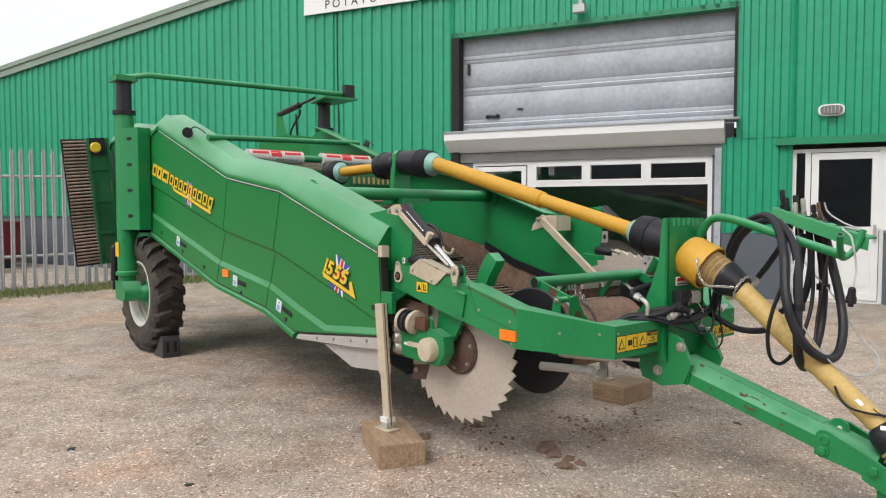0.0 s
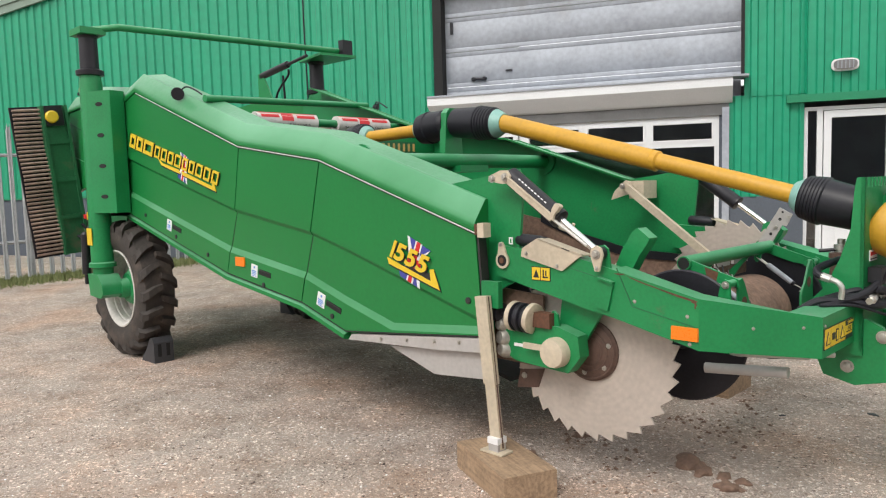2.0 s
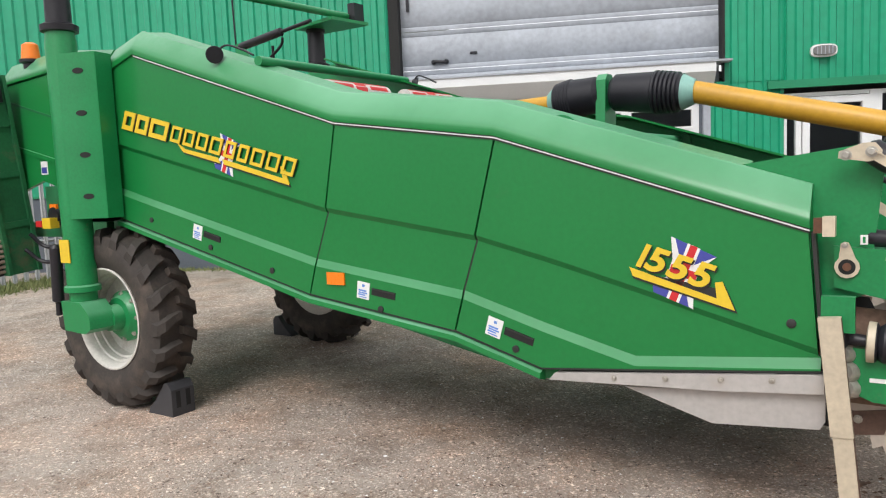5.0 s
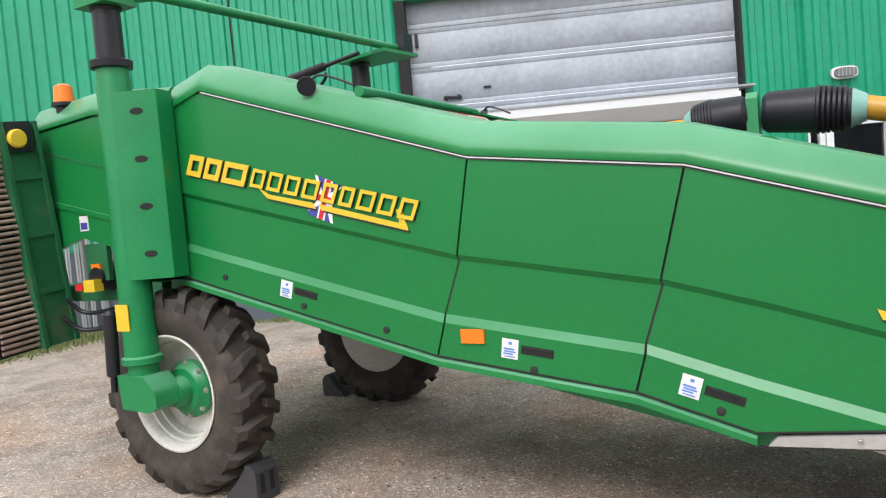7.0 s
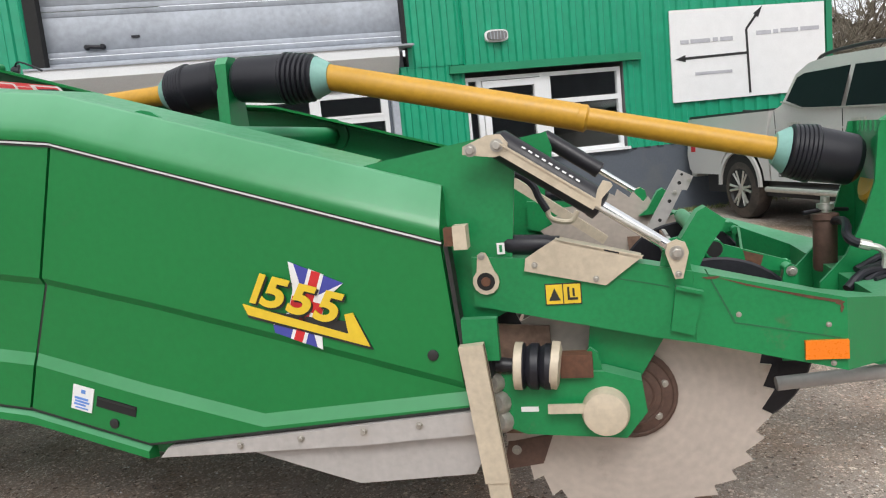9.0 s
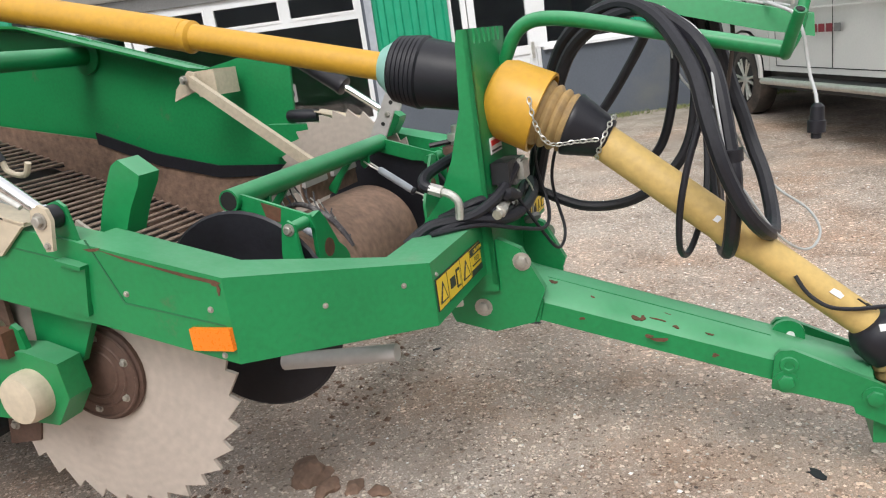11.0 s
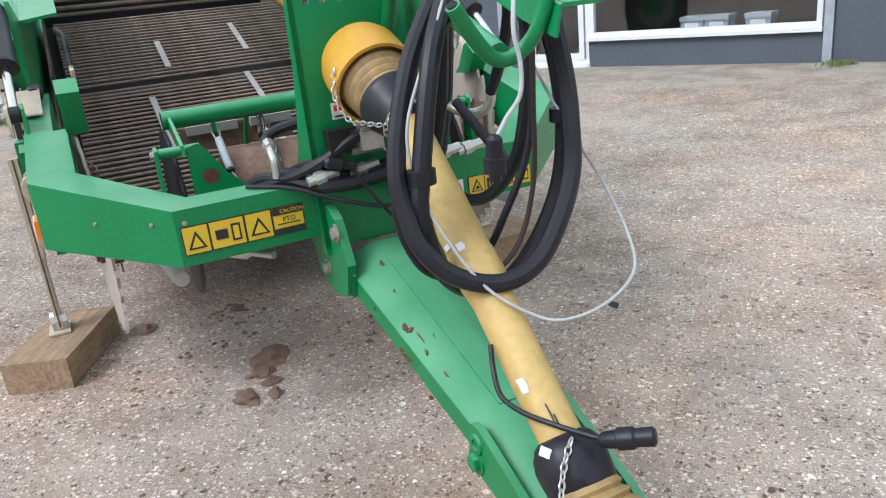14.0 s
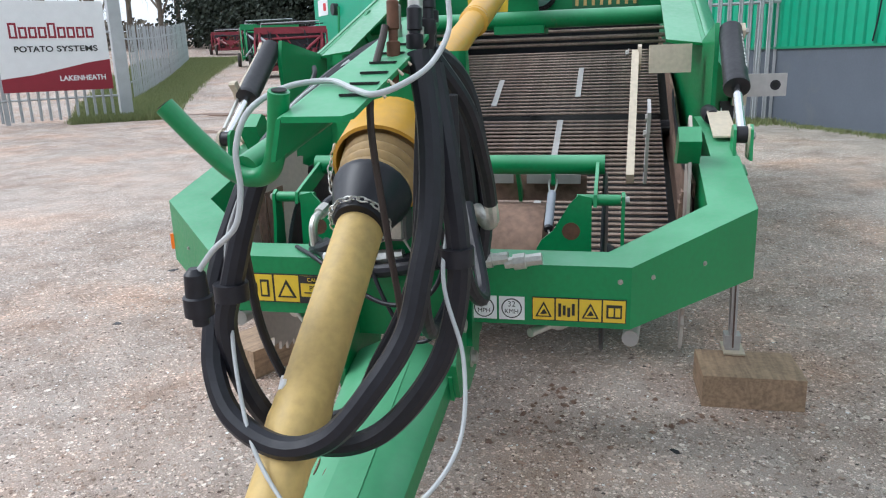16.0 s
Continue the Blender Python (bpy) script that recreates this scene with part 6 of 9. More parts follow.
    for y in (0.866, 0.916) if s > 0 else (0.866,):
        gp("clevis_plate", new_prism([(-0.79, 0.97), (-0.775, 1.05), (-0.76, 1.075), (-0.735, 1.08), (-0.715, 1.065), (-0.7, 0.97)], s * y, s * (y + 0.009), bev=0.002), M_FRAME)
    gp("pin_plate", new_prism([(-1.285, 1.352), (-1.282, 1.374), (-1.215, 1.398), (-1.18, 1.398), (-1.16, 1.372), (-1.165, 1.345), (-1.2, 1.338)], s * 0.935, s * 0.948, bev=0.003), M_STONE)
    bolts(sep, [(-1.19, s * 0.948, 1.369), (-1.262, s * 0.948, 1.362)], (0, s, 0), 0.012)
    gp("lower_pin_plate", new_prism([(-0.772, 1.045), (-0.765, 1.07), (-0.742, 1.08), (-0.72, 1.07), (-0.712, 1.045), (-0.73, 0.975), (-0.75, 0.975)], s * 0.91, s * 0.92, bev=0.003), M_STONE)
    bolts(sep, [(-0.743, s * 0.92, 1.045)], (0, s, 0), 0.013)
    bolts(sep, [(-0.741, s * 0.92, 0.988)], (0, s, 0), 0.006)
    eye = [(-1.26 + 0.038 * math.cos(a), 0.991 + 0.038 * math.sin(a)) for a in (math.radians(130 + 28 * k) for k in range(11))]
    lever = gp("eye_lever", new_prism(eye + [(-1.25, 1.06), (-1.256, 1.072), (-1.268, 1.075), (-1.279, 1.068)], s * 0.884, s * 0.894, bev=0.002), M_STONE)
    part("lever_eye", new_lathe((-1.26, s * 0.894, 0.991), (-1.26, s * 0.91, 0.991), [(0, 0.026), (0.0008, 0.026)], 18), M_DARK, lever)
    part("lever_pin", new_lathe((-1.26, s * 0.894, 0.991), (-1.26, s * 0.91, 0.991), [(0, 0.014), (0.005, 0.013), (0.006, 0.0)], 14), M_RUST, lever)
    bolts(sep, [(-1.267, s * 0.894, 1.064)], (0, s, 0), 0.007)
    gp("grip_roller", new_lathe((-1.205, s * 0.84, 1.085), (-1.05, s * 0.84, 1.075), [(0, 0.024), (0.01, 0.029), (0.12, 0.029), (0.13, 0.026), (0.155, 0.026)], 16), M_BLACK)
    gp("bracket_block", new_box((-1.352, s * 0.945, 1.11), (-1.325, s * 0.975, 1.16), 0.003), M_RUST)
    gp("bracket_block", new_box((-1.325, s * 0.935, 1.1), (-1.288, s * 0.985, 1.165), 0.004), M_STONE)


# saw-toothed discs
def disc(s):
    d = new("cutting_disc")
    d.parent = sep
    d.matrix_basis = pose(-0.88 - (0.02 if s > 0 else 0), s * 0.752, 0.69 if s > 0 else 0.605, 0, 0, -4 * s)
    n_t, R = 34, 0.405
    bm = bmesh.new()
    ring = []
    for k in range(n_t):
        a = 2 * math.pi * k / n_t
        b = 2 * math.pi * (k + 0.86) / n_t
        ring += [((R - 0.032) * math.cos(a), (R - 0.032) * math.sin(a)), (R * math.cos(b), R * math.sin(b))]
    prism(bm, [(x, z) for x, z in ring], -0.005, 0.005)
    part("blade", bm, M_DISC, d, "scoured beige steel blade with saw teeth", smooth=20)
    part("flange", new_lathe((0, s * 0.005, 0), (0, s, 0), [(0, 0.135), (0.012, 0.135), (0.02, 0.12), (0.022, 0.0)], 30), M_FLANGE, d, "brown stained clamp flange")
    for k in range(6):
        a = 2 * math.pi * (k + 0.3) / 6
        bm = bmesh.new()
        bolt(bm, (0.1 * math.cos(a), s * 0.024, 0.1 * math.sin(a)), (0, s, 0), 0.008)
        part("bolt", bm, M_BOLT, d)
    for r0 in (0.06, 0.085, 0.118):
        part("flange_groove", new_lathe((0, s * 0.026, 0), (0, s, 0), [(0, r0), (0.003, r0 + 0.003), (0.003, r0 + 0.007), (0, r0 + 0.01)], 30, cap=False), M_FLANGE, d)
    gp("disc_scraper", new_prism([(-1.276, 0.375), (-1.253, 0.467), (-1.116, 0.488), (-1.151, 0.396)], s * 0.772, s * 0.782, bev=0.002), M_FLANGE)
    bolts(sep, [(-1.23, s * 0.782, 0.44)], (0, s, 0), 0.01)
    # gearbox and hub in front of the blade
    gp("disc_leg", new_prism([(-1.24, 0.72), (-1.25, 0.57), (-1.18, 0.54), (-0.9, 0.525), (-0.84, 0.6), (-0.85, 0.69), (-0.95, 0.72)], s * 0.83, s * 0.9, bev=0.008), M_FRAME)
    gp("leg_web", new_prism([(-1.0, 0.7), (-0.98, 0.86), (-0.76, 0.82), (-0.86, 0.66)], s * 0.8, s * 0.82, bev=0.003), M_FRAME)
    gp("leg_lug", new_prism([(-1.05, 0.7), (-1.0, 0.77), (-0.985, 0.785), (-0.965, 0.77), (-0.95, 0.69)], s * 0.87, s * 0.885, bev=0.003), M_FRAME)
    gp("hub_cap", new_lathe((-0.95, s * 0.83, 0.61), (-0.955, s * 0.96, 0.612), [(0, 0.072), (0.03, 0.074), (0.034, 0.066), (0.1, 0.066), (0.118, 0.06), (0.121, 0.045)], 28), M_STONE, label="beige hub cap")
    gp("cap_lever", new_box((-1.11, s * 0.93, 0.615), (-0.99, s * 0.942, 0.64), 0.004), M_STONE)
    gp("drive_bellows", new_lathe((-1.2, s * 0.9, 0.745), (-1.03, s * 0.9, 0.735), [(0, 0.03), (0.01, 0.062), (0.03, 0.066), (0.035, 0.055), (0.05, 0.066), (0.07, 0.066), (0.075, 0.055), (0.09, 0.066), (0.105, 0.066), (0.11, 0.04)], 22), M_BLACK)
    for x0 in (0.0, 0.1):
        gp("bellows_ring", new_lathe((-1.2 + x0, s * 0.9, 0.745), (-1.03, s * 0.9, 0.735), [(0, 0.05), (0.004, 0.068), (0.026, 0.068), (0.032, 0.05)], 22), M_STONE)
    gp("drive_stub", new_box((-1.07, s * 0.87, 0.71), (-0.98, s * 0.92, 0.775), 0.008), M_RUST)
    gp("drive_shaft_end", new_lathe((-1.34, s * 0.9, 0.76), (-1.2, s * 0.9, 0.745), [(0, 0.03), (0.04, 0.045), (0.08, 0.045), (0.09, 0.022), (0.15, 0.02)], 16), M_CYL)
    gp("leg_label", new_box((-1.19, s * 0.903, 0.608), (-1.14, s * 0.9, 0.622)), M_LABEL)
    for x, z, r in ((-1.27, 0.7, 0.032), (-1.265, 0.64, 0.04), (-1.26, 0.585, 0.038)):
        gp("pipe_joint", new_lathe((x, s * 0.92, z), (x + 0.02, s * 0.86, z - 0.01), [(0, r * 0.7), (0.02, r), (0.06, r), (0.07, r * 0.6)], 14), M_BOLT)


for s in (-1, 1):
    disc(s)


# parking stands
for s in (-1, 1):
    st = gp("parking_stand", new_prism([(-1.336, 0.832), (-1.268, 0.838), (-1.227, 0.44), (-1.295, 0.436)], s * 0.968, s * 1.002, bev=0.003), M_STONE if s < 0 else M_SKIRT, label="beige steel telescopic parking leg" if s < 0 else "dusty steel telescopic parking leg")
    part("inner_leg", new_prism([(-1.292, 0.46), (-1.232, 0.46), (-1.201, 0.143), (-1.259, 0.143)], s * 0.973, s * 0.997, bev=0.002), M_STONE if s < 0 else M_SKIRT, st)
    # thin brown strip down the front edge of the leg
    part("stand_edge_strip", new_prism([(-1.272, 0.836), (-1.266, 0.836), (-1.197, 0.15), (-1.204, 0.15)], s * 0.982, s * 0.988), M_FLANGE, st)
    gp("stand_foot", new_box((-1.3, s * 0.95, 0.128), (-1.17, s * 1.03, 0.136), 0.003), M_STONE)
    cap = gp("foot_block", new_box((-1.262, s * 0.985 - 0.028, 0.136), (-1.206, s * 0.985 + 0.028, 0.17), 0.004), M_SKIRT)
    part("foot_top", new_box((-1.266, s * 0.985 - 0.031, 0.17), (-1.204, s * 0.985 + 0.031, 0.198), 0.009), M_LABEL if s < 0 else M_SKIRT, cap, "chalky white plastic cap" if s < 0 else "")
    gp("stand_socket", new_box((-1.33, s * 0.93, 0.78), (-1.23, s * 0.96, 0.9), 0.004), M_FRAME)

# depth roller, its frame and springs
gp("depth_roller", new_lathe((-0.59, -0.31, 0.662), (-0.59, 0.31, 0.662), [(0, 0.17), (0.012, 0.184), (0.15, 0.188), (0.3, 0.183), (0.45, 0.188), (0.608, 0.184), (0.62, 0.17)], 48), M_SOIL, label="soil-caked steel roller")
gp("roller_tube", new_tube([(-0.588, -0.478, 0.974), (-0.588, 0.478, 0.974)], 0.031, 20), M_FRAME)
for s in (-1, 1):
    gp("tube_bore", new_lathe((-0.588, s * 0.4785, 0.974), (-0.588, s * 0.49, 0.974), [(0, 0.026), (0.0006, 0.026)], 16), M_DARK)
    arm = gp("roller_arm", new_prism([(-0.622, 0.985), (-0.612, 0.998), (-0.57, 0.99), (-0.36, 0.92), (-0.352, 0.885), (-0.46, 0.9), (-0.6, 0.945)], s * 0.452, s * 0.462, bev=0.003), M_FRAME)
    part("rust_patch", new_prism([(-0.5, 0.962), (-0.44, 0.942), (-0.45, 0.905), (-0.49, 0.915)], s * 0.4626, s * 0.455), M_RUST, arm)
    gp("bracket_tube", new_tube([(-0.376, s * 0.528, 0.903), (-0.376, s * 0.405, 0.903)], 0.016, 14), M_FRAME)
    bolts(sep, [(-0.376, s * 0.54, 0.903)], (0, s, 0), 0.011)
    gp("outer_hanger", new_prism([(-0.41, 0.62), (-0.41, 0.84), (-0.395, 0.915), (-0.378, 0.926), (-0.358, 0.915), (-0.355, 0.84), (-0.32, 0.62)], s * 0.53, s * 0.54, bev=0.003), M_FRAME)
    hang = gp("inner_hanger", new_prism([(s * y, z) for y, z in ((0.45, 0.62), (0.447, 0.912), (0.41, 0.92), (0.385, 0.893), (0.337, 0.812), (0.305, 0.786), (0.29, 0.76), (0.29, 0.62))], -0.37, -0.36, "x", 0.003), M_FRAME)
    part("rust_patch", new_prism([(s * 0.39 + 0.026 * math.cos(a), 0.813 + 0.026 * math.sin(a)) for a in (2 * math.pi * k / 14 for k in range(14))], -0.3594, -0.3706, "x"), M_RUST, hang)
    # tension spring with a loop at either end, hung from a lug on the tube
    gp("spring_lug", new_prism([(-0.6, 0.96), (-0.565, 0.955), (-0.572, 0.915), (-0.59, 0.905), (-0.602, 0.92)], s * 0.314, s * 0.326, bev=0.002), M_FRAME)
    spring = gp("tension_spring", new_lathe((-0.535, s * 0.32, 0.897), (-0.41, s * 0.32, 0.808), [(0, 0.009), (0.006, 0.0125)] + [(0.008 + 0.004 * k, 0.0125 + (0.0012 if k % 2 else 0.0)) for k in range(33)] + [(0.142, 0.0125), (0.15, 0.009)], 12), M_SHUT, label="grey tension spring with hooked ends")
    part("spring_end", new_lathe((-0.416, s * 0.32, 0.812), (-0.404, s * 0.32, 0.804), [(0, 0.0125), (0.004, 0.0145), (0.012, 0.013), (0.014, 0.006)], 12), M_CYL, spring)
    for y in (-0.009, 0.009):
        part("hook", new_tube(curve([(-0.53, s * 0.32 + y * 0.7, 0.893), (-0.56, s * 0.32 + y * 1.3, 0.913), (-0.582, s * 0.32 + y, 0.928), (-0.59, s * 0.32, 0.93)], 4), 0.0032, 6), M_STEEL, spring)
    part("hook", new_tube(curve([(-0.408, s * 0.32, 0.806), (-0.38, s * 0.32 + 0.008, 0.79), (-0.365, s * 0.32, 0.778), (-0.378, s * 0.32 - 0.008, 0.774)], 4), 0.0032, 6), M_STEEL, spring)
    gp("scraper_plate", new_box((-0.69, s * 0.03, 0.84), (-0.684, s * 0.42, 0.925), 0.002), M_SOIL)
    gp("scraper_rib", new_prism([(-0.69, 0.86), (-0.6, 0.95), (-0.575, 0.95), (-0.62, 0.9), (-0.66, 0.84)], s * 0.2, s * 0.212, bev=0.002), M_FRAME)
    # wheel disc hiding behind the guard
    gp("gauge_wheel", new_lathe((-0.59, s * 0.472, 0.662), (-0.59, s * 0.6, 0.662), [(0, 0.2), (0.002, 0.28), (0.008, 0.287), (0.014, 0.28), (0.018, 0.22), (0.018, 0.06), (0.04, 0.05)], 48), M_BLACK, label="thin black gauge wheel beside the roller")
    if s > 0:
        lk = gp("scraper_link", new_box((-0.356, -0.014, -0.022), (0.356, 0.014, 0.022), 0.004), M_STONE, label="bare beige steel link bar")
        lk.matrix_basis = pose(-1.207, 0.568, 1.088, 0, 36.8, -1.6)
        gp("link_bracket", new_prism([(-1.6, 1.22), (-1.58, 1.27), (-1.5, 1.34), (-1.47, 1.33), (-1.46, 1.26)], 0.585, 0.6, bev=0.003), M_STONE)
        bolts(sep, [(-1.5, 0.55, 1.305)], (0, -1, 0), 0.013)
        gp("link_block", new_box((-1.5, 0.63, 1.225), (-1.4, 0.79, 1.335), 0.006), M_STONE)
    gp("low_strut", new_lathe((-0.35, s * 0.55, 0.64), (-0.02, s * 0.3, 0.62), [(0, 0.02), (0.03, 0.025), (0.3, 0.025), (0.32, 0.012), (0.4, 0.012)], 12), M_STEEL)

# stickers on the guard beam
x = -0.542
for w, ink in ((0.065, 1), (0.09, 2), (0.07, 1), (0.085, 3)):
    st = gp("warning_sticker", new_box((0.0, x, 0.688), (0.004, x + w, 0.762), 0.0), M_STICK, label="yellow and black warning sticker")
    part("black_edge", new_box((-0.001, x - 0.003, 0.685), (0.003, x + w + 0.003, 0.765)), M_INK, st)
    if ink == 1:
        part("triangle", new_prism([(x + 0.008, 0.7), (x + w - 0.008, 0.7), (x + w / 2, 0.75)], 0.004, 0.006, "x"), M_INK, st)
        part("triangle", new_prism([(x + 0.017, 0.705), (x + w - 0.017, 0.705), (x + w / 2, 0.738)], 0.006, 0.007, "x"), M_STICK, st)
    elif ink == 2:
        part("print_patch", new_box((0.004, x + 0.012, 0.712), (0.006, x + 0.045, 0.738)), M_INK, st)
        part("print_patch", new_box((0.004, x + 0.055, 0.7), (0.006, x + 0.08, 0.748)), M_INK, st)
        part("print_patch", new_box((0.006, x + 0.06, 0.706), (0.007, x + 0.075, 0.742)), M_STICK, st)
    else:
        part("print_patch", new_box((0.004, x, 0.742), (0.006, x + w, 0.762)), M_INK, st)
        part("print_patch", new_box((0.004, x, 0.688), (0.006, x + w, 0.704)), M_INK, st)
        lettering("caution_text", "CAUTION", 0.011, pose(0.0065, x + 0.02, 0.747, 0, 0, 90), M_STICK, st, 0.0003)
        lettering("caution_text", "PTO", 0.014, pose(0.0065, x + 0.025, 0.722, 0, 0, 90), M_INK, st, 0.0003)
        part("print_patch", new_box((0.004, x + 0.01, 0.714), (0.006, x + w - 0.01, 0.717)), M_INK, st)
    x += w + 0.006
for y, txt, sub in ((0.165, "20", "MPH"), (0.235, "32", "KMH")):
    st = gp("speed_label", new_box((0.0, y, 0.668), (0.004, y + 0.064, 0.728)), M_LABEL, label="white speed limit label")
    part("ring", new_lathe((0.004, y + 0.032, 0.698), (0.006, y + 0.032, 0.698), [(0, 0.026), (0.001, 0.026)], 20), M_INK, st)
    part("ring_face", new_lathe((0.005, y + 0.032, 0.698), (0.007, y + 0.032, 0.698), [(0, 0.023), (0.0006, 0.023)], 20), M_LABEL, st)
    lettering("number", txt, 0.015, pose(0.0062, y + 0.032, 0.703, 0, 0, 90), M_INK, st, 0.0003, align="CENTER")
    lettering("unit", sub, 0.012, pose(0.0062, y + 0.032, 0.685, 0, 0, 90), M_INK, st, 0.0003, align="CENTER")
for k in range(4):
    y = 0.32 + k * 0.057
    st = gp("warning_sticker", new_box((0.0, y, 0.672), (0.004, y + 0.053, 0.728)), M_STICK, label="yellow and black warning sticker")
    part("black_edge", new_box((-0.001, y - 0.002, 0.67), (0.003, y + 0.055, 0.73)), M_INK, st)
    if k in (0, 2):
        part("triangle", new_prism([(y + 0.006, 0.68), (y + 0.047, 0.68), (y + 0.027, 0.72)], 0.004, 0.006, "x"), M_INK, st)
        part("triangle", new_prism([(y + 0.012, 0.6835), (y + 0.041, 0.6835), (y + 0.027, 0.712)], 0.006, 0.007, "x"), M_STICK, st)
        part("print_patch", new_prism([(y + 0.018, 0.687), (y + 0.036, 0.689), (y + 0.028, 0.702)], 0.007, 0.0075, "x"), M_INK, st)
    elif k == 1:
        for j in range(4):
            part("print_patch", new_box((0.004, y + 0.006 + 0.011 * j, 0.682 + 0.004 * (j % 2)), (0.006, y + 0.013 + 0.011 * j, 0.716 - 0.005 * (j % 3))), M_INK, st)
    else:
        part("print_patch", new_box((0.004, y + 0.008, 0.683), (0.006, y + 0.045, 0.717)), M_INK, st)
        part("print_patch", new_box((0.006, y + 0.013, 0.688), (0.007, y + 0.025, 0.71)), M_STICK, st)
        part("print_patch", new_box((0.006, y + 0.029, 0.688), (0.007, y + 0.041, 0.71)), M_STICK, st)
st = gp("arm_sticker", new_box((-1.095, -0.8865, 0.915), (-1.0, -0.8835, 0.97)), M_STICK, label="yellow and black warning sticker")
part("black_edge", new_box((-1.098, -0.8855, 0.912), (-0.997, -0.883, 0.973)), M_INK, st)
part("divider", new_box((-1.0495, -0.8875, 0.915), (-1.0465, -0.8865, 0.97)), M_INK, st)
part("triangle", new_prism([(-1.088, 0.925), (-1.055, 0.925), (-1.0715, 0.96)], -0.8865, -0.888), M_INK, st)
part("print_patch", new_box((-1.036, -0.888, 0.925), (-1.03, -0.8865, 0.962)), M_INK, st)
part("print_patch", new_box((-1.036, -0.888, 0.925), (-1.008, -0.8865, 0.932)), M_INK, st)
part("print_patch", new_box((-1.022, -0.888, 0.935), (-1.016, -0.8865, 0.958)), M_INK, st)
gp("arm_reflector", new_box((-0.43, -0.897, 0.735), (-0.325, -0.884, 0.785), 0.005), M_ORANGE, label="orange side reflector")


# ---- hoses ----
gp("hose_arm", new_tube(curve([(0.03, 0.1, 1.2), (0.1, 0.1, 1.31), (0.22, 0.09, 1.32), (0.5, 0.045, 1.245), (0.79, 0.0, 1.165)], 6), 0.021, 12), M_FRAME, label="green tube that carries the hoses")
gp("hose_fork", new_tube(curve([(0.817, -0.1, 1.258), (0.8, -0.055, 1.2), (0.79, -0.01, 1.158), (0.795, 0.035, 1.16), (0.82, 0.065, 1.2), (0.84, 0.085, 1.275)], 6), 0.0145, 14), M_FRAME)
for a, b in (((0.8165, -0.101, 1.2595), (0.822, -0.11, 1.275)), ((0.8402, 0.0853, 1.2762), (0.843, 0.087, 1.29))):
    gp("tube_bore", new_lathe(a, b, [(0, 0.0105), (0.001, 0.0105)], 12), M_DARK)
bm = bmesh.new()
top, low = [], []
for x, y in ((0.862, 0.095), (0.862, 0.178), (0.85, 0.19), (0.62, 0.205), (0.43, 0.205), (0.4, 0.19), (0.41, 0.135), (0.55, 0.125), (0.74, 0.105)):
    z = 1.236 + 0.3 * (0.86 - x)
    top.append(bm.verts.new((x, y, z + 0.008)))
    low.append(bm.verts.new((x, y, z)))
bm.faces.new(top)
bm.faces.new(low[::-1])
for k in range(9):
    bm.faces.new((top[k], low[k], low[(k + 1) % 9], top[(k + 1) % 9]))
fl = bmesh.new()
edge = [(0.862, 0.095), (0.74, 0.105), (0.55, 0.125), (0.41, 0.135)]
hang = [0.05, 0.055, 0.05, 0.03]
ring = []
for (x, y), h in zip(edge, hang):
    z = 1.236 + 0.3 * (0.86 - x)
    ring.append([fl.verts.new(p) for p in ((x, y, z + 0.007), (x, y - 0.007, z + 0.005), (x, y - 0.02, z - h), (x, y - 0.013, z - h))])
for a, b in zip(ring, ring[1:]):
    for k in range(4):
        fl.faces.new((a[k], a[(k + 1) % 4], b[(k + 1) % 4], b[k]))
fl.faces.new(ring[0])
fl.faces.new(ring[-1][::-1])
gp("plate_flange", fl, M_FRAME)
plate = gp("coupling_plate", bm, M_FRAME, label="pale-topped green plate that holds the hose couplings")
for k in range(6):
    x = 0.79 - 0.045 * k
    z = 1.2455 + 0.3 * (0.86 - x)
    part("plate_slot", new_box((x - 0.006, 0.15, z - 0.002), (x + 0.006, 0.19, z + 0.001), 0.0), M_DARK, plate)
    gp("cable_tie", new_tube([(x - 0.018, 0.192, z - 0.004), (x - 0.018, 0.2, z + 0.002), (x - 0.018, 0.208, z - 0.006)], 0.0025, 6), M_STONE)
for x, y, h, r, mt in ((0.62, 0.175, 0.08, 0.0085, M_RUST), (0.585, 0.2, 0.06, 0.011, M_CYL), (0.54, 0.19, 0.075, 0.011, M_STEEL), (0.5, 0.2, 0.08, 0.012, M_CYL), (0.47, 0.17, 0.06, 0.011, M_CYL), (0.44, 0.19, 0.09, 0.012, M_CYL), (0.52, 0.15, 0.05, 0.009, M_STEEL)):
    z = 1.244 + 0.3 * (0.86 - x)
    gp("hose_coupling", new_lathe((x, y, z - 0.05), (x - 0.02, y, z + 0.2), [(0, r * 0.8), (0.045, r), (0.05, r * 1.25), (0.07, r * 1.25), (0.072, r * 0.85), (h * 0.6 + 0.04, r * 0.85), (h * 0.6 + 0.042, r * 1.1), (h + 0.05, r * 1.1), (h + 0.055, r * 0.6)], 12), mt)


def hose(pts, r=0.019, material=None, label="", name="hose"):
    return gp(name, new_tube(curve(pts, 8), r, 10), material or M_BLACK, label=label)


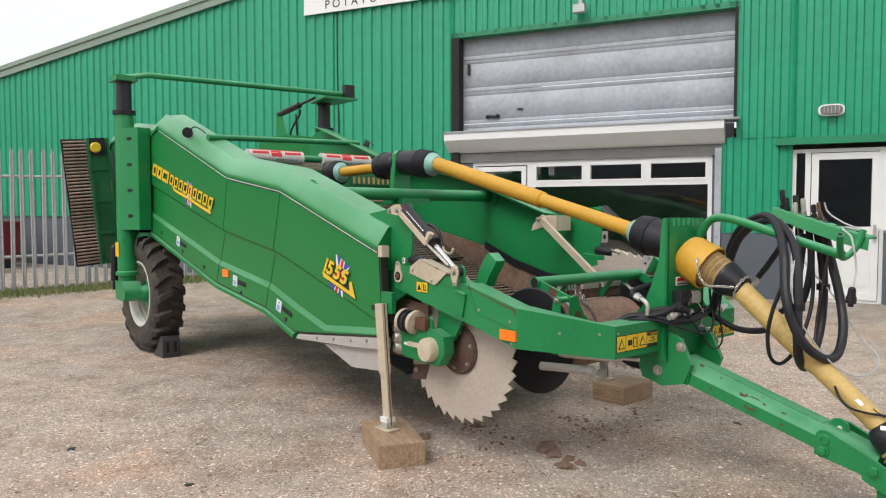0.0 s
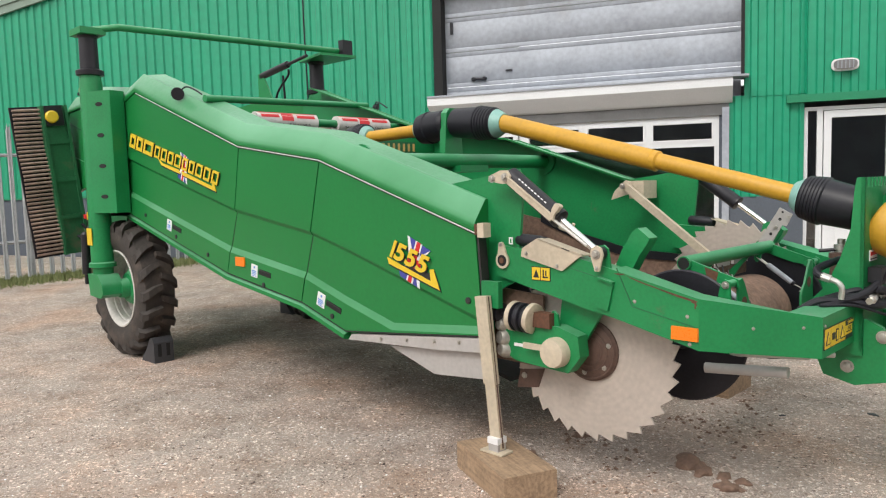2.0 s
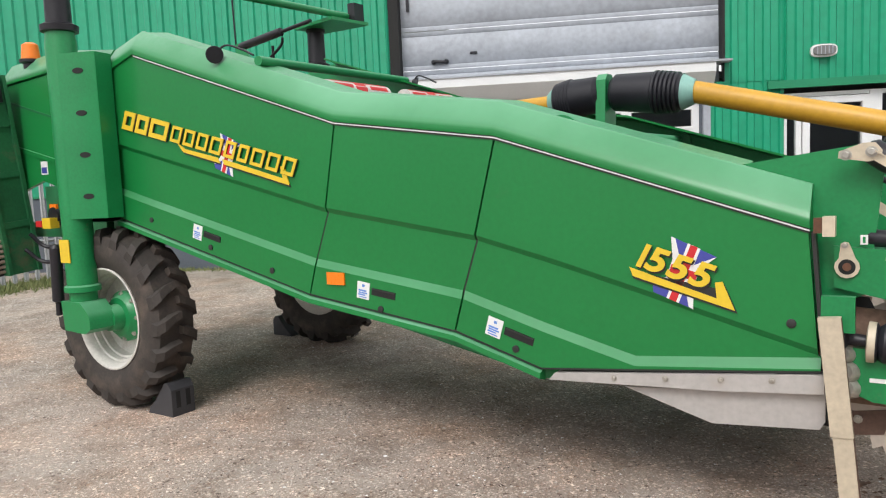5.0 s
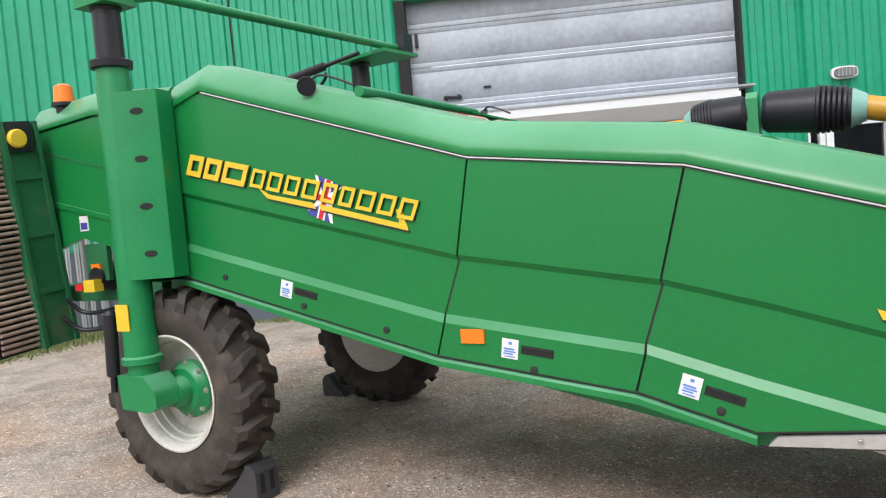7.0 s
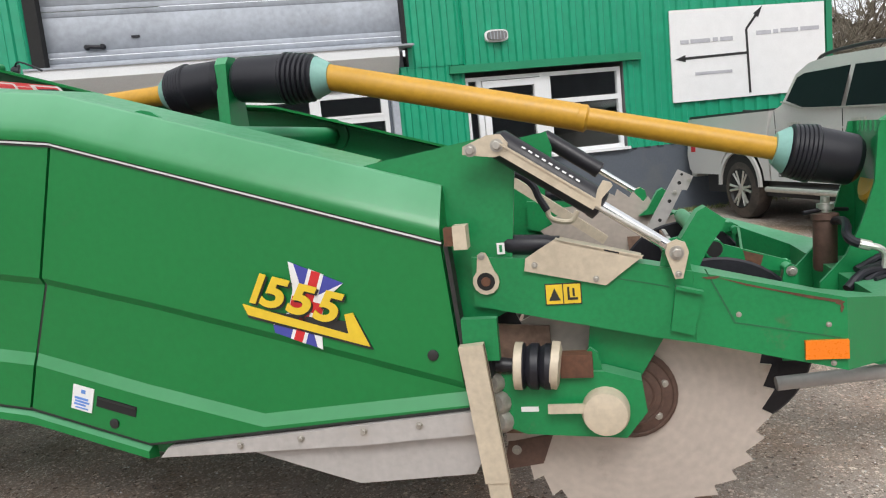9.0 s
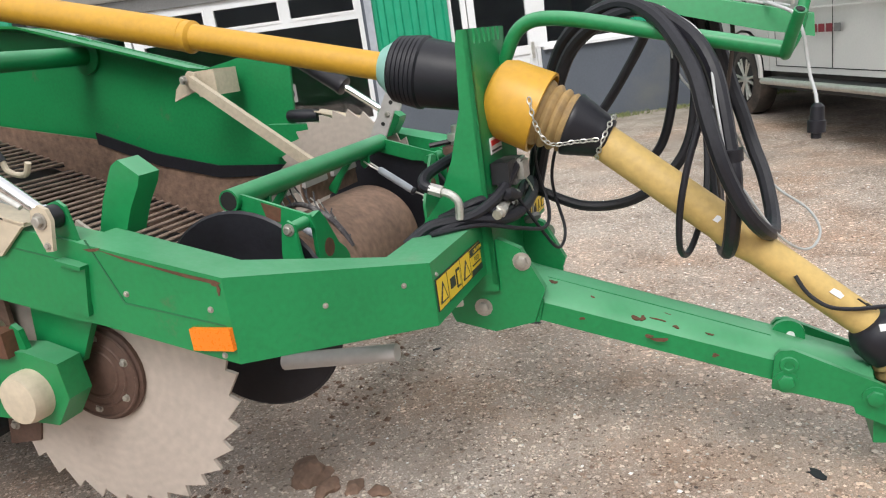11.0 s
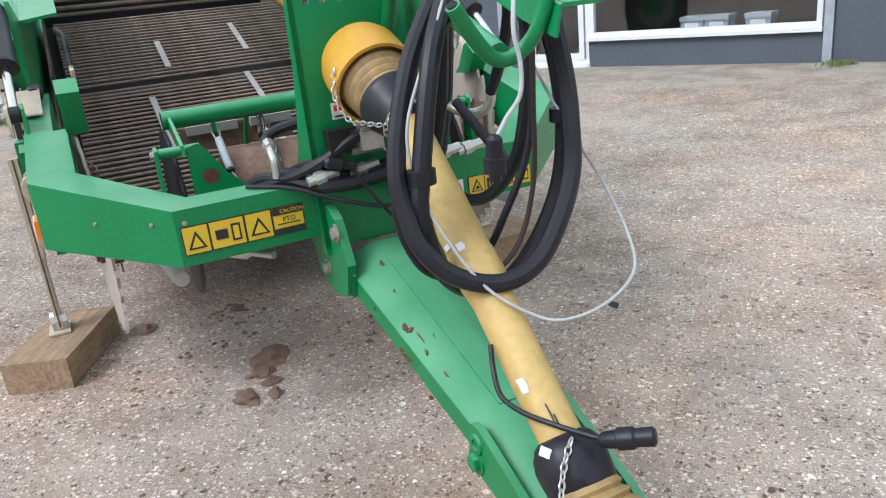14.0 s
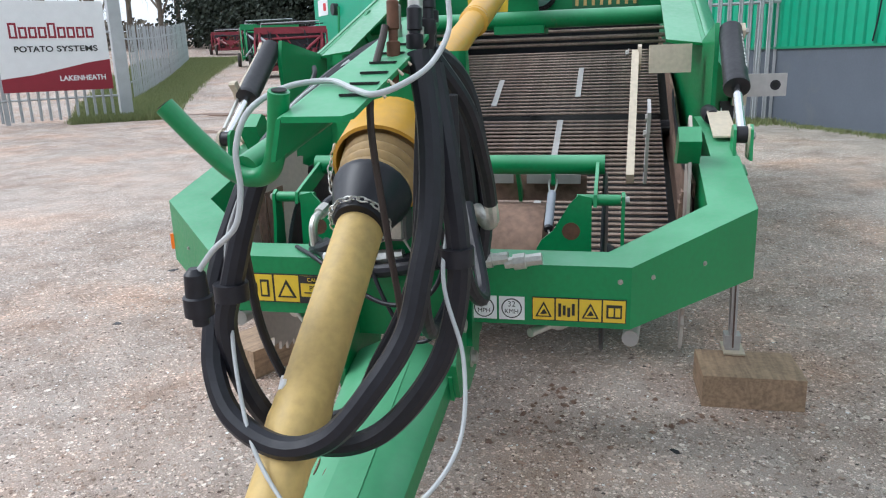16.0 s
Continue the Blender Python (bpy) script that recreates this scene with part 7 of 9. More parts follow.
hose([(0.06, 0.2, 0.82), (0.1, 0.22, 1.0), (0.2, 0.2, 1.25), (0.36, 0.13, 1.335), (0.48, 0.04, 1.29), (0.57, -0.08, 1.16), (0.605, -0.14, 1.03), (0.63, -0.165, 0.94), (0.65, -0.165, 0.88), (0.685, -0.155, 0.8), (0.725, -0.105, 0.735), (0.75, -0.01, 0.702), (0.755, 0.08, 0.73), (0.74, 0.155, 0.816), (0.713, 0.205, 0.9), (0.688, 0.224, 0.99), (0.66, 0.236, 1.08), (0.63, 0.232, 1.2), (0.61, 0.215, 1.32)], 0.0205, label="thick black hydraulic hose loop")
hose([(0.08, 0.17, 0.82), (0.13, 0.19, 1.0), (0.23, 0.17, 1.23), (0.41, 0.1, 1.315), (0.54, 0.02, 1.26), (0.62, -0.06, 1.15), (0.655, -0.12, 0.95), (0.662, -0.135, 0.85), (0.65, -0.09, 0.71), (0.635, 0.006, 0.645), (0.62, 0.12, 0.67), (0.61, 0.225, 0.8), (0.604, 0.265, 0.95), (0.6, 0.255, 1.12), (0.58, 0.225, 1.3)], 0.0205, label="thick black hydraulic hose loop")
hose([(0.5, 0.05, 1.27), (0.58, -0.08, 1.15), (0.592, -0.122, 1.05), (0.555, -0.14, 0.92), (0.53, -0.135, 0.8), (0.522, -0.09, 0.69), (0.535, -0.02, 0.65), (0.56, 0.05, 0.69), (0.585, 0.1, 0.78), (0.59, 0.18, 0.95), (0.57, 0.21, 1.2)], 0.009)
hose([(0.55, 0.21, 1.3), (0.57, 0.2, 1.1), (0.53, 0.18, 0.9), (0.4, 0.16, 0.78), (0.24, 0.15, 0.76), (0.08, 0.16, 0.82)], 0.016)
hose([(0.48, 0.2, 1.32), (0.42, 0.25, 1.22), (0.34, 0.265, 1.1), (0.28, 0.265, 1.02)], 0.015)
hose([(0.62, 0.165, 1.36), (0.67, 0.15, 1.235), (0.645, 0.16, 1.03), (0.62, 0.165, 0.86), (0.63, 0.11, 0.73), (0.64, 0.02, 0.675), (0.63, -0.05, 0.7)], 0.006, M_CORD, "stiff dark brown cable")
gp("steel_elbow", new_tube(curve([(0.285, 0.265, 1.03), (0.26, 0.265, 0.98), (0.2, 0.24, 0.96), (0.14, 0.21, 0.98)], 5), 0.014, 10), M_STEEL)
hose([(0.2, 0.2, 1.0), (0.35, 0.26, 0.85), (0.45, 0.25, 0.9), (0.5, 0.24, 1.05), (0.52, 0.24, 1.25)], 0.014)
hose([(0.6, 0.26, 1.4), (0.62, 0.264, 1.35), (0.69, 0.255, 1.305), (0.76, 0.235, 1.28), (0.81, 0.206, 1.267), (0.79, 0.17, 1.273), (0.75, 0.12, 1.284), (0.765, 0.06, 1.277), (0.811, 0.025, 1.249), (0.83, 0.01, 1.2), (0.838, 0.015, 1.145), (0.845, 0.005, 1.094), (0.852, -0.03, 1.06), (0.855, -0.058, 1.025)], 0.0043, M_WIRE, "pale grey cable with a black plug", "cable")
gp("plug", new_lathe((0.855, -0.06, 1.035), (0.85, -0.062, 0.94), [(0, 0.008), (0.008, 0.015), (0.04, 0.017), (0.042, 0.021), (0.07, 0.021), (0.072, 0.012), (0.085, 0.012)], 14), M_BLACK, label="black trailer plug")
hose([(0.5, 0.2, 1.3), (0.52, 0.24, 1.12), (0.646, 0.249, 0.971), (0.7, 0.29, 0.857), (0.775, 0.297, 0.754), (0.855, 0.25, 0.695), (0.88, 0.16, 0.655), (0.855, 0.075, 0.632), (0.815, 0.02, 0.645), (0.762, -0.052, 0.706), (0.701, -0.103, 0.81), (0.65, -0.13, 0.916), (0.63, -0.128, 1.042), (0.6, -0.03, 1.22), (0.5, 0.06, 1.31)], 0.0036, M_WIRE, "thin pale cable loop", "cable")
# pipework at the foot of the headstock
for k, (y0, y1) in enumerate(((-0.26, -0.04), (-0.22, 0.1))):
    hose([(-0.1, y0, 0.83), (0.02, y0 + 0.06, 0.85 + 0.02 * k), (0.06, (y0 + y1) / 2, 0.825), (0.06, y1, 0.82 + 0.03 * k), (0.05, y1 + 0.08, 0.84)], 0.013)
for y in (-0.2, -0.08, 0.06, 0.18, 0.26):
    gp("pipe_union", new_lathe((0.06, y, 0.83), (0.06, y + 0.09, 0.845), [(0, 0.014), (0.02, 0.014), (0.022, 0.02), (0.05, 0.02), (0.052, 0.015), (0.09, 0.015)], 8), M_STEEL)
gp("valve_block", new_box((0.035, -0.13, 0.9), (0.085, -0.05, 0.96), 0.006), M_CYL)
valve = gp("valve_body", new_lathe((-0.122, 0.05, 0.78), (-0.118, 0.05, 1.1), [(0, 0.036), (0.01, 0.042), (0.19, 0.042), (0.195, 0.048), (0.215, 0.048), (0.22, 0.03)], 20), M_FLANGE, label="rusty brown vertical valve")
part("valve_cap", new_lathe((-0.118, 0.05, 0.998), (-0.117, 0.05, 1.08), [(0, 0.022), (0.012, 0.022), (0.014, 0.03), (0.035, 0.03), (0.037, 0.016), (0.06, 0.016)], 14), M_STEEL, valve)
part("valve_lever", new_tube([(-0.2, 0.02, 1.005), (-0.12, 0.05, 1.012), (-0.03, 0.09, 1.0)], 0.008, 8), M_CYL, valve)
hose([(-0.1, 0.02, 0.97), (-0.09, -0.06, 0.978), (-0.105, -0.15, 0.97), (-0.125, -0.215, 0.955), (-0.12, -0.25, 0.937), (-0.095, -0.256, 0.925)], 0.016)
gp("steel_elbow", new_tube(curve([(-0.1, -0.255, 0.927), (-0.07, -0.258, 0.918), (-0.04, -0.262, 0.908), (-0.022, -0.262, 0.885), (-0.025, -0.262, 0.84)], 6), 0.0115, 10), M_STEEL)
gp("elbow_nut", new_lathe((-0.1, -0.255, 0.927), (-0.064, -0.2585, 0.916), [(0, 0.017), (0.037, 0.017)], 8), M_STEEL)

# connectors and label on the headstock plate
lab = gp("white_label", new_box((0.03, -0.095, 0.98), (0.033, 0.008, 1.025)), M_LABEL, label="white and red label")
part("print_bar", new_box((0.033, -0.088, 1.003), (0.034, 0.001, 1.018)), M_RED, lab)
part("print_bar", new_box((0.033, -0.088, 0.986), (0.034, 0.001, 0.991)), M_INK, lab)
sock = gp("socket_box", new_box((0.03, -0.07, 0.885), (0.085, 0.025, 0.955), 0.008), M_MUDGREY, label="grey trailer socket")
part("socket_lid", new_box((0.085, -0.045, 0.895), (0.105, 0.018, 0.945), 0.006), M_STEEL, sock)
part("lid_hinge", new_tube([(0.092, -0.04, 0.95), (0.092, 0.018, 0.95)], 0.006, 8), M_STEEL, sock)
gp("small_connector", new_lathe((0.07, -0.15, 0.88), (0.09, -0.06, 0.85), [(0, 0.012), (0.01, 0.02), (0.05, 0.02), (0.055, 0.015), (0.09, 0.012)], 12), M_BOOT)
gp("dust_cap", new_lathe((0.09, 0.04, 0.765), (0.1, 0.03, 0.745), [(0, 0.026), (0.012, 0.026), (0.02, 0.012)], 14), M_MUDGREY)
gp("cap_cord", new_tube(curve([(0.09, 0.02, 0.89), (0.1, 0.05, 0.84), (0.095, 0.04, 0.77)], 5), 0.003, 6), M_STEEL)
hose([(-0.16, -0.33, 0.79), (-0.1, -0.29, 0.83), (0.0, -0.23, 0.84), (0.06, -0.15, 0.88), (0.08, -0.06, 0.93), (0.07, -0.03, 0.93)], 0.016)
hose([(-0.1, -0.3, 0.8), (-0.02, -0.24, 0.83), (0.06, -0.16, 0.81), (0.09, -0.05, 0.81), (0.09, 0.08, 0.83), (0.07, 0.16, 0.85)], 0.018)
hose([(-0.08, -0.34, 0.82), (0.02, -0.24, 0.815), (0.1, -0.12, 0.77), (0.14, 0.0, 0.74), (0.13, 0.1, 0.78), (0.1, 0.12, 0.9), (0.12, 0.06, 1.05)], 0.006)
hose([(0.09, -0.08, 0.85), (0.13, -0.02, 0.74), (0.16, 0.05, 0.66), (0.17, 0.12, 0.7), (0.14, 0.14, 0.86), (0.2, 0.1, 1.04)], 0.005)
# paint worn to rust
def chip(spots, m, material=None):
    for k, (u, v, a, b) in enumerate(spots):
        pts = [(u + a * math.cos(t) * (1 + 0.4 * math.sin(3 * t + k)), v + b * math.sin(t) * (1 + 0.4 * math.cos(2 * t + 2 * k))) for t in (2 * math.pi * i / 9 for i in range(9))]
        gp("rust_patch", new_prism(pts, -0.005, 0.0012, "z"), material or M_RUST).matrix_basis = m


shoulder = Matrix.Translation((0.11, -0.085, 0.5885)) @ pose(0, 0, 0, 0, 16.6, 1.4) @ pose(0, 0, 0, 24, 0, 0)
chip([(0.05, 0.03, 0.012, 0.008), (0.3, -0.026, 0.014, 0.006), (0.318, -0.02, 0.007, 0.009), (0.36, -0.01, 0.02, 0.003), (0.41, -0.02, 0.008, 0.004), (0.385, 0.02, 0.012, 0.0025), (0.5, -0.015, 0.01, 0.003), (0.17, 0.01, 0.007, 0.004), (0.56, 0.02, 0.009, 0.003)], shoulder)
web = pose(0, -0.117, 0, 90, 0, -2)
chip([(0.46, 0.44, 0.02, 0.006), (0.43, 0.45, 0.01, 0.004), (0.6, 0.4, 0.008, 0.004), (0.25, 0.5, 0.008, 0.005)], web)
side_face = pose(0, -0.8856, 0, 90, 0, 0)
chip([(-0.655, 0.966, 0.02, 0.005), (-0.345, 0.884, 0.012, 0.006), (-0.338, 0.87, 0.004, 0.012)], side_face)
gp("rust_patch", new_prism([(-0.64, 0.966), (-0.55, 0.94), (-0.48, 0.921), (-0.4, 0.902), (-0.34, 0.889), (-0.34, 0.881), (-0.42, 0.899), (-0.5, 0.922), (-0.57, 0.94)], -0.8866, -0.884), M_RUST)
gp("seam_line", new_prism([(-0.672, 0.99), (-0.668, 0.99), (-0.598, 0.842), (-0.34, 0.79), (-0.34, 0.7865), (-0.602, 0.838)], -0.8864, -0.884), M_DKGREEN)
bolts(sep, [(-0.59, -0.885, 0.862), (-0.37, -0.885, 0.825), (-0.36, -0.885, 0.72)], (0, -1, 0), 0.005)
for s in (-1, 1):
    bolts(sep, [(-0.182, s * 0.741, 0.778), (-0.05, s * 0.608, 0.775)], (0.71, s * 0.7, 0), 0.0045)
    bolts(sep, [(0.0, s * 0.53, 0.775)], (1, 0, 0), 0.0045)
# curved brush strip over the roller, its bristles in tufts
tuft = random.Random(8)
arc = [(-0.66, 0.862), (-0.6, 0.885), (-0.545, 0.874), (-0.481, 0.833), (-0.445, 0.788), (-0.425, 0.745)]
gp("brush_strip", new_tube(curve([(x, -0.155, z) for x, z in arc], 5), 0.009, 8), M_BRISTLE)
for k in range(13):
    f = k / 12 * 4.999
    i, u = int(f), f - int(f)
    x, z = (arc[i][j] * (1 - u) + arc[i + 1][j] * u for j in (0, 1))
    h = 0.085 - 0.0035 * k
    for n in range(2):
        gp("bristle_tuft", new_tube([(x, -0.155, z), (x - 0.25 * h, -0.15 + tuft.uniform(-0.006, 0.006), z + 0.5 * h), (x - 0.45 * h + tuft.uniform(-0.014, 0.014), -0.146 + tuft.uniform(-0.014, 0.014), z + h * tuft.uniform(0.75, 1.05))], 0.0026, 5), M_STEEL if (k + n) % 3 == 1 else M_BRISTLE)
for s in (-1, 1):
    for y0, y1 in ((0.03, 0.18), (0.225, 0.4)):
        gp("pale_lath", new_box((-0.682, s * y0, 0.9), (-0.668, s * y1, 0.93), 0.003), M_SKIRT)
for y, x0, x1 in ((0.16, -1.55, -1.9), (0.2, -2.0, -2.45), (-0.35, -1.7, -2.3), (-0.2, -2.6, -2.95), (0.28, -2.7, -3.1)):
    z0, z1 = ((0.6 + 0.36 * (-1.5 - x) if x > -2.5 else 0.985 + 0.389 * (-2.52 - x)) + 0.011 for x in (x0, x1))
    gp("web_joint", new_prism([(x0, z0), (x1, z1), (x1, z1 + 0.003), (x0, z0 + 0.003)], y - 0.016, y + 0.016), M_SKIRT)

for s in (-1, 1):
    # worn steel scraper blades inside the arm
    for k in range(3):
        gp("scraper_blade", new_prism([(-0.62 - 0.1 * k, 0.86), (-0.56 - 0.1 * k, 0.86), (-0.6 - 0.08 * k, 0.5), (-0.63 - 0.08 * k, 0.5)], s * (0.7 + 0.012 * k), s * (0.706 + 0.012 * k), bev=0.001), M_SOIL)
    if s < 0:
        continue
    gp("hole_plate", new_prism([(s * 0.98, 1.13), (s * 1.13, 1.13), (s * 1.13, 1.215), (s * 0.98, 1.215)], -1.335, -1.322, "x", 0.003), M_SKIRT)
    gp("plate_hole", new_lathe((-1.323, s * 1.09, 1.172), (-1.3, s * 1.09, 1.172), [(0, 0.011), (0.002, 0.011)], 14), M_DARK)
    gp("plate_bush", new_lathe((-1.323, s * 1.09, 1.172), (-1.3, s * 1.09, 1.172), [(0, 0.019), (0.0015, 0.019), (0.0016, 0.012)], 16), M_CYL)
for x, y, z in ((0.604, 0.262, 1.0), (0.656, -0.122, 0.94)):
    gp("tape_wrap", new_lathe((x, y, z - 0.02), (x + (0.03 if z > 1.2 else 0.0), y, z + (0.0 if z > 1.2 else 0.03)), [(0, 0.03), (0.03, 0.03)], 14), M_BLACK)

for s in (-1, 1):
    # drilled channel on the far arm
    if s > 0:
        bar = gp("drilled_bar", new_prism([(-0.583, 1.169), (-0.58, 1.172), (-0.516, 1.136), (-0.546, 1.073), (-0.568, 1.078), (-0.65, 0.925), (-0.672, 0.9), (-0.745, 0.895)], 0.598, 0.608, bev=0.0015), M_SKIRT, label="bare drilled steel bar")
        for x, z, r in ((-0.565, 1.148, 0.006), (-0.578, 1.11, 0.0085), (-0.625, 1.03, 0.0085), (-0.672, 0.945, 0.0085)):
            part("bar_hole", new_lathe((x, 0.5978, z), (x, 0.59, z), [(0, r), (0.001, r)], 12), M_DARK, bar)
        part("bolt", new_lathe((-0.6, 0.598, 1.068), (-0.6, 0.58, 1.068), [(0, 0.011), (0.008, 0.011), (0.009, 0.006)], 6), M_BOLT, bar)
        part("bolt", new_lathe((-0.535, 0.598, 1.122), (-0.535, 0.58, 1.122), [(0, 0.009), (0.006, 0.009)], 6), M_BOLT, bar)
    gp("low_tube", new_tube([(-0.44, s * 0.58, 0.56), (-0.12, s * 0.56, 0.585)], 0.022, 12), M_SKIRT)
    if s < 0:
        gp("hose", new_tube(curve([(-1.2, s * 0.72, 1.29), (-1.152, s * 0.7, 1.265), (-1.123, s * 0.7, 1.236), (-1.109, s * 0.7, 1.2), (-1.087, s * 0.7, 1.16)], 6), 0.011, 8), M_BLACK)
        gp("pipe_bend", new_tube(curve([(-1.088, s * 0.7, 1.162), (-1.08, s * 0.7, 1.138), (-1.053, s * 0.7, 1.125), (-1.017, s * 0.7, 1.124), (-0.999, s * 0.7, 1.152)], 5), 0.008, 8), M_STONE)

# ---- discharge elevator at the rear ----
elev = new("discharge_elevator")
elev.parent = sep
elev.matrix_basis = pose(-6.3, -1.3, 1.45, 5.5, 0, 0)
part("side_frame", new_box((-0.22, 0.12, -0.66), (0.03, 0.35, 0.68), 0.012), M_DKGREEN, elev, "dull green folded side frame")
part("frame_lip", new_box((0.03, 0.12, -0.66), (0.055, 0.145, 0.68), 0.004), M_DKGREEN, elev)
part("frame_lip", new_box((0.03, 0.32, -0.66), (0.055, 0.345, 0.68), 0.004), M_DKGREEN, elev)
for z in (-0.32, 0.02, 0.36):
    part("stiffener", new_box((0.03, 0.145, z - 0.02), (0.045, 0.32, z + 0.02), 0.004), M_DKGREEN, elev)
rod_m = new_tube([(0, -0.1, 0), (0, 0.12, 0)], 0.0125, 6)
first = part("rod", rod_m, M_ROD, elev)
for k in range(37):
    m = pose(0.0 + 0.02 * math.sin(k * 0.4), 0.0, -0.63 + k * 0.0355)
    if k == 0:
        first.matrix_basis = m
    else:
        share("rod", first.data, elev, m)
part("web_belt", new_box((-0.04, -0.11, -0.66), (-0.022, 0.12, 0.68)), M_CYL, elev)
part("marker_lamp", new_lathe((0.055, 0.2, 0.58), (0.1, 0.2, 0.58), [(0, 0.055), (0.02, 0.055), (0.03, 0.045)], 18), M_STICK, elev, "round yellow marker lamp")
part("lamp_mount", new_box((0.03, 0.15, 0.5), (0.056, 0.3, 0.68), 0.006), M_CYL, elev)
for k, pts in enumerate((((0.06, 0.3, -0.4), (0.12, 0.36, -0.5), (0.3, 0.42, -0.5), (0.6, 0.5, -0.45)), ((0.06, 0.25, -0.5), (0.15, 0.32, -0.6), (0.4, 0.42, -0.58), (0.65, 0.5, -0.5)))):
    part("hose", new_tube(curve(pts, 6), 0.014, 8), M_BLACK, elev)
gp("rear_subframe", new_box((-6.6, -0.85, 1.05), (-5.5, 0.85, 1.15), 0.01), M_DKGREEN)
gp("rear_motor", new_lathe((-5.95, -0.95, 1.2), (-5.95, -0.75, 1.2), [(0, 0.06), (0.1, 0.09), (0.2, 0.09)], 18), M_BLACK)
gp("yellow_valve", new_box((-6.0, -1.0, 1.12), (-5.9, -0.94, 1.19), 0.01), M_STICK)
gp("red_valve_knob", new_box((-6.08, -1.0, 1.13), (-6.01, -0.95, 1.17), 0.01), M_RED)
gp("rear_reflector", new_box((-5.99, -0.945, 1.22), (-5.91, -0.93, 1.28), 0.004), M_ORANGE)
gp("reflector_strip", new_box((-6.05, -0.93, 1.18), (-5.85, -0.9, 1.4), 0.004), M_DKGREEN)


# ---- timber blocks, chocks, soil ----
def timber(m, ln, label, half=0.125):
    t = part("timber_block", new_box((-ln, -half, 0.0), (0.0, half, 0.125), 0.008), M_WOOD)
    t.matrix_basis = m
    return tagged(t, label, "timber block", "blocks under the stands")


timber(MACHINE @ pose(-0.963, -1.088, 0.0, 0, 0, -23.5), 0.5, "short sawn timber sleeper under a parking leg")
timber(MACHINE @ pose(-0.965, 1.032, 0.0, 0, 0, 1.5), 0.265, "short sawn timber block under a parking leg", 0.182)


def chock(m):
    t = new("wheel_chock")
    t.matrix_basis = m
    tagged(t, "black plastic wheel chock against the tyre", "wheel chock", "wheel chocks")
    part("body", new_prism([(0, 0), (0.23, 0), (0.23, 0.16), (0.2, 0.2), (0.17, 0.2), (0.08, 0.09), (0.02, 0.04)], -0.08, 0.08, bev=0.006), M_CHOCK, t)
    for y in (-0.035, 0.035):
        part("slot", new_box((0.226, y - 0.014, 0.05), (0.234, y + 0.014, 0.15), 0.01), M_DARK, t)


chock(MACHINE @ pose(-4.98, -0.93, 0.0))
chock(MACHINE @ pose(-5.6, 0.93, 0.0, 0, 0, 180))


def clod(x, y, size, seed):
    bm = bmesh.new()
    bmesh.ops.create_icosphere(bm, subdivisions=3, radius=1.0)
    for v in bm.verts:
        k = 1 + 0.5 * noise.noise(v.co * 1.3 + Vector((seed, 0, 0))) + 0.2 * noise.noise(v.co * 4 + Vector((0, seed, 0)))
        v.co = Vector((v.co.x * size * k, v.co.y * size * 0.7 * k, max(-0.005, v.co.z * size * 0.55 * k)))
    t = part("soil_clod", bm, M_SOIL)
    t.matrix_basis = pose(x, y, ground_z(x, y), 0, 0, seed * 77)
    return tagged(t, "crumbled brown clod of dried soil on the yard", "soil clod", "fallen soil")


for i, (x, y, s) in enumerate(((0.53, 4.56, 0.085), (0.6, 4.28, 0.06), (0.62, 4.4, 0.04), (0.68, 4.33, 0.035), (0.55, 4.45, 0.05), (-0.2, 4.75, 0.05), (0.1, 5.0, 0.04))):
    clod(x, y, s, i + 1)


# dark tar and oil spots on the yard
def spot(x, y, size, seed):
    rng = random.Random(seed)
    bm = bmesh.new()
    pts = [(size * (1 + 0.45 * rng.uniform(-1, 1)) * math.cos(a), 0.6 * size * (1 + 0.45 * rng.uniform(-1, 1)) * math.sin(a)) for a in (2 * math.pi * i / 14 for i in range(14))]
    prism(bm, pts, -0.004, 0.003, "z")
    t = part("tar_spot", bm, M_BLACK)
    t.matrix_basis = pose(x, y, ground_z(x, y), 0, 0, seed * 50)
    tagged(t, "small dark tar spot on the yard", "stain", "tar spots")


for i, (x, y, s) in enumerate(((2.56, 3.37, 0.05), (2.62, 3.34, 0.035), (2.5, 3.36, 0.03), (2.15, 3.45, 0.025), (1.74, 3.64, 0.03), (1.78, 5.18, 0.03), (1.29, 5.22, 0.02), (-1.3, 3.9, 0.03), (-2.2, 4.4, 0.03), (3.4, 4.4, 0.025))):
    spot(x, y, s, i + 1)


def mud_streak(x, y, ln, wd, yaw, seed):
    rng = random.Random(seed)
    n_p = 16
    top = [(-ln / 2 + ln * i / n_p, wd * (0.2 + 0.8 * rng.random()) * math.sin(math.pi * (i + 0.3) / (n_p + 0.6))) for i in range(n_p + 1)]
    low = [(-ln / 2 + ln * i / n_p, -wd * (0.2 + 0.8 * rng.random()) * math.sin(math.pi * (i + 0.3) / (n_p + 0.6))) for i in range(n_p, -1, -1)]
    bm = bmesh.new()
    prism(bm, top + low, -0.02, 0.002, "z")
    t = part("mud_streak", bm, M_SOIL)
    t.matrix_basis = pose(x, y, ground_z(x, y) + 0.004, 0, 0, yaw)
    tagged(t, "dark streak of mud across the drive", "mud", "mud streaks")


mud_streak(-16.5, 8.6, 5.0, 0.55, 26, 3)
mud_streak(-12.2, 7.4, 2.2, 0.3, 30, 4)


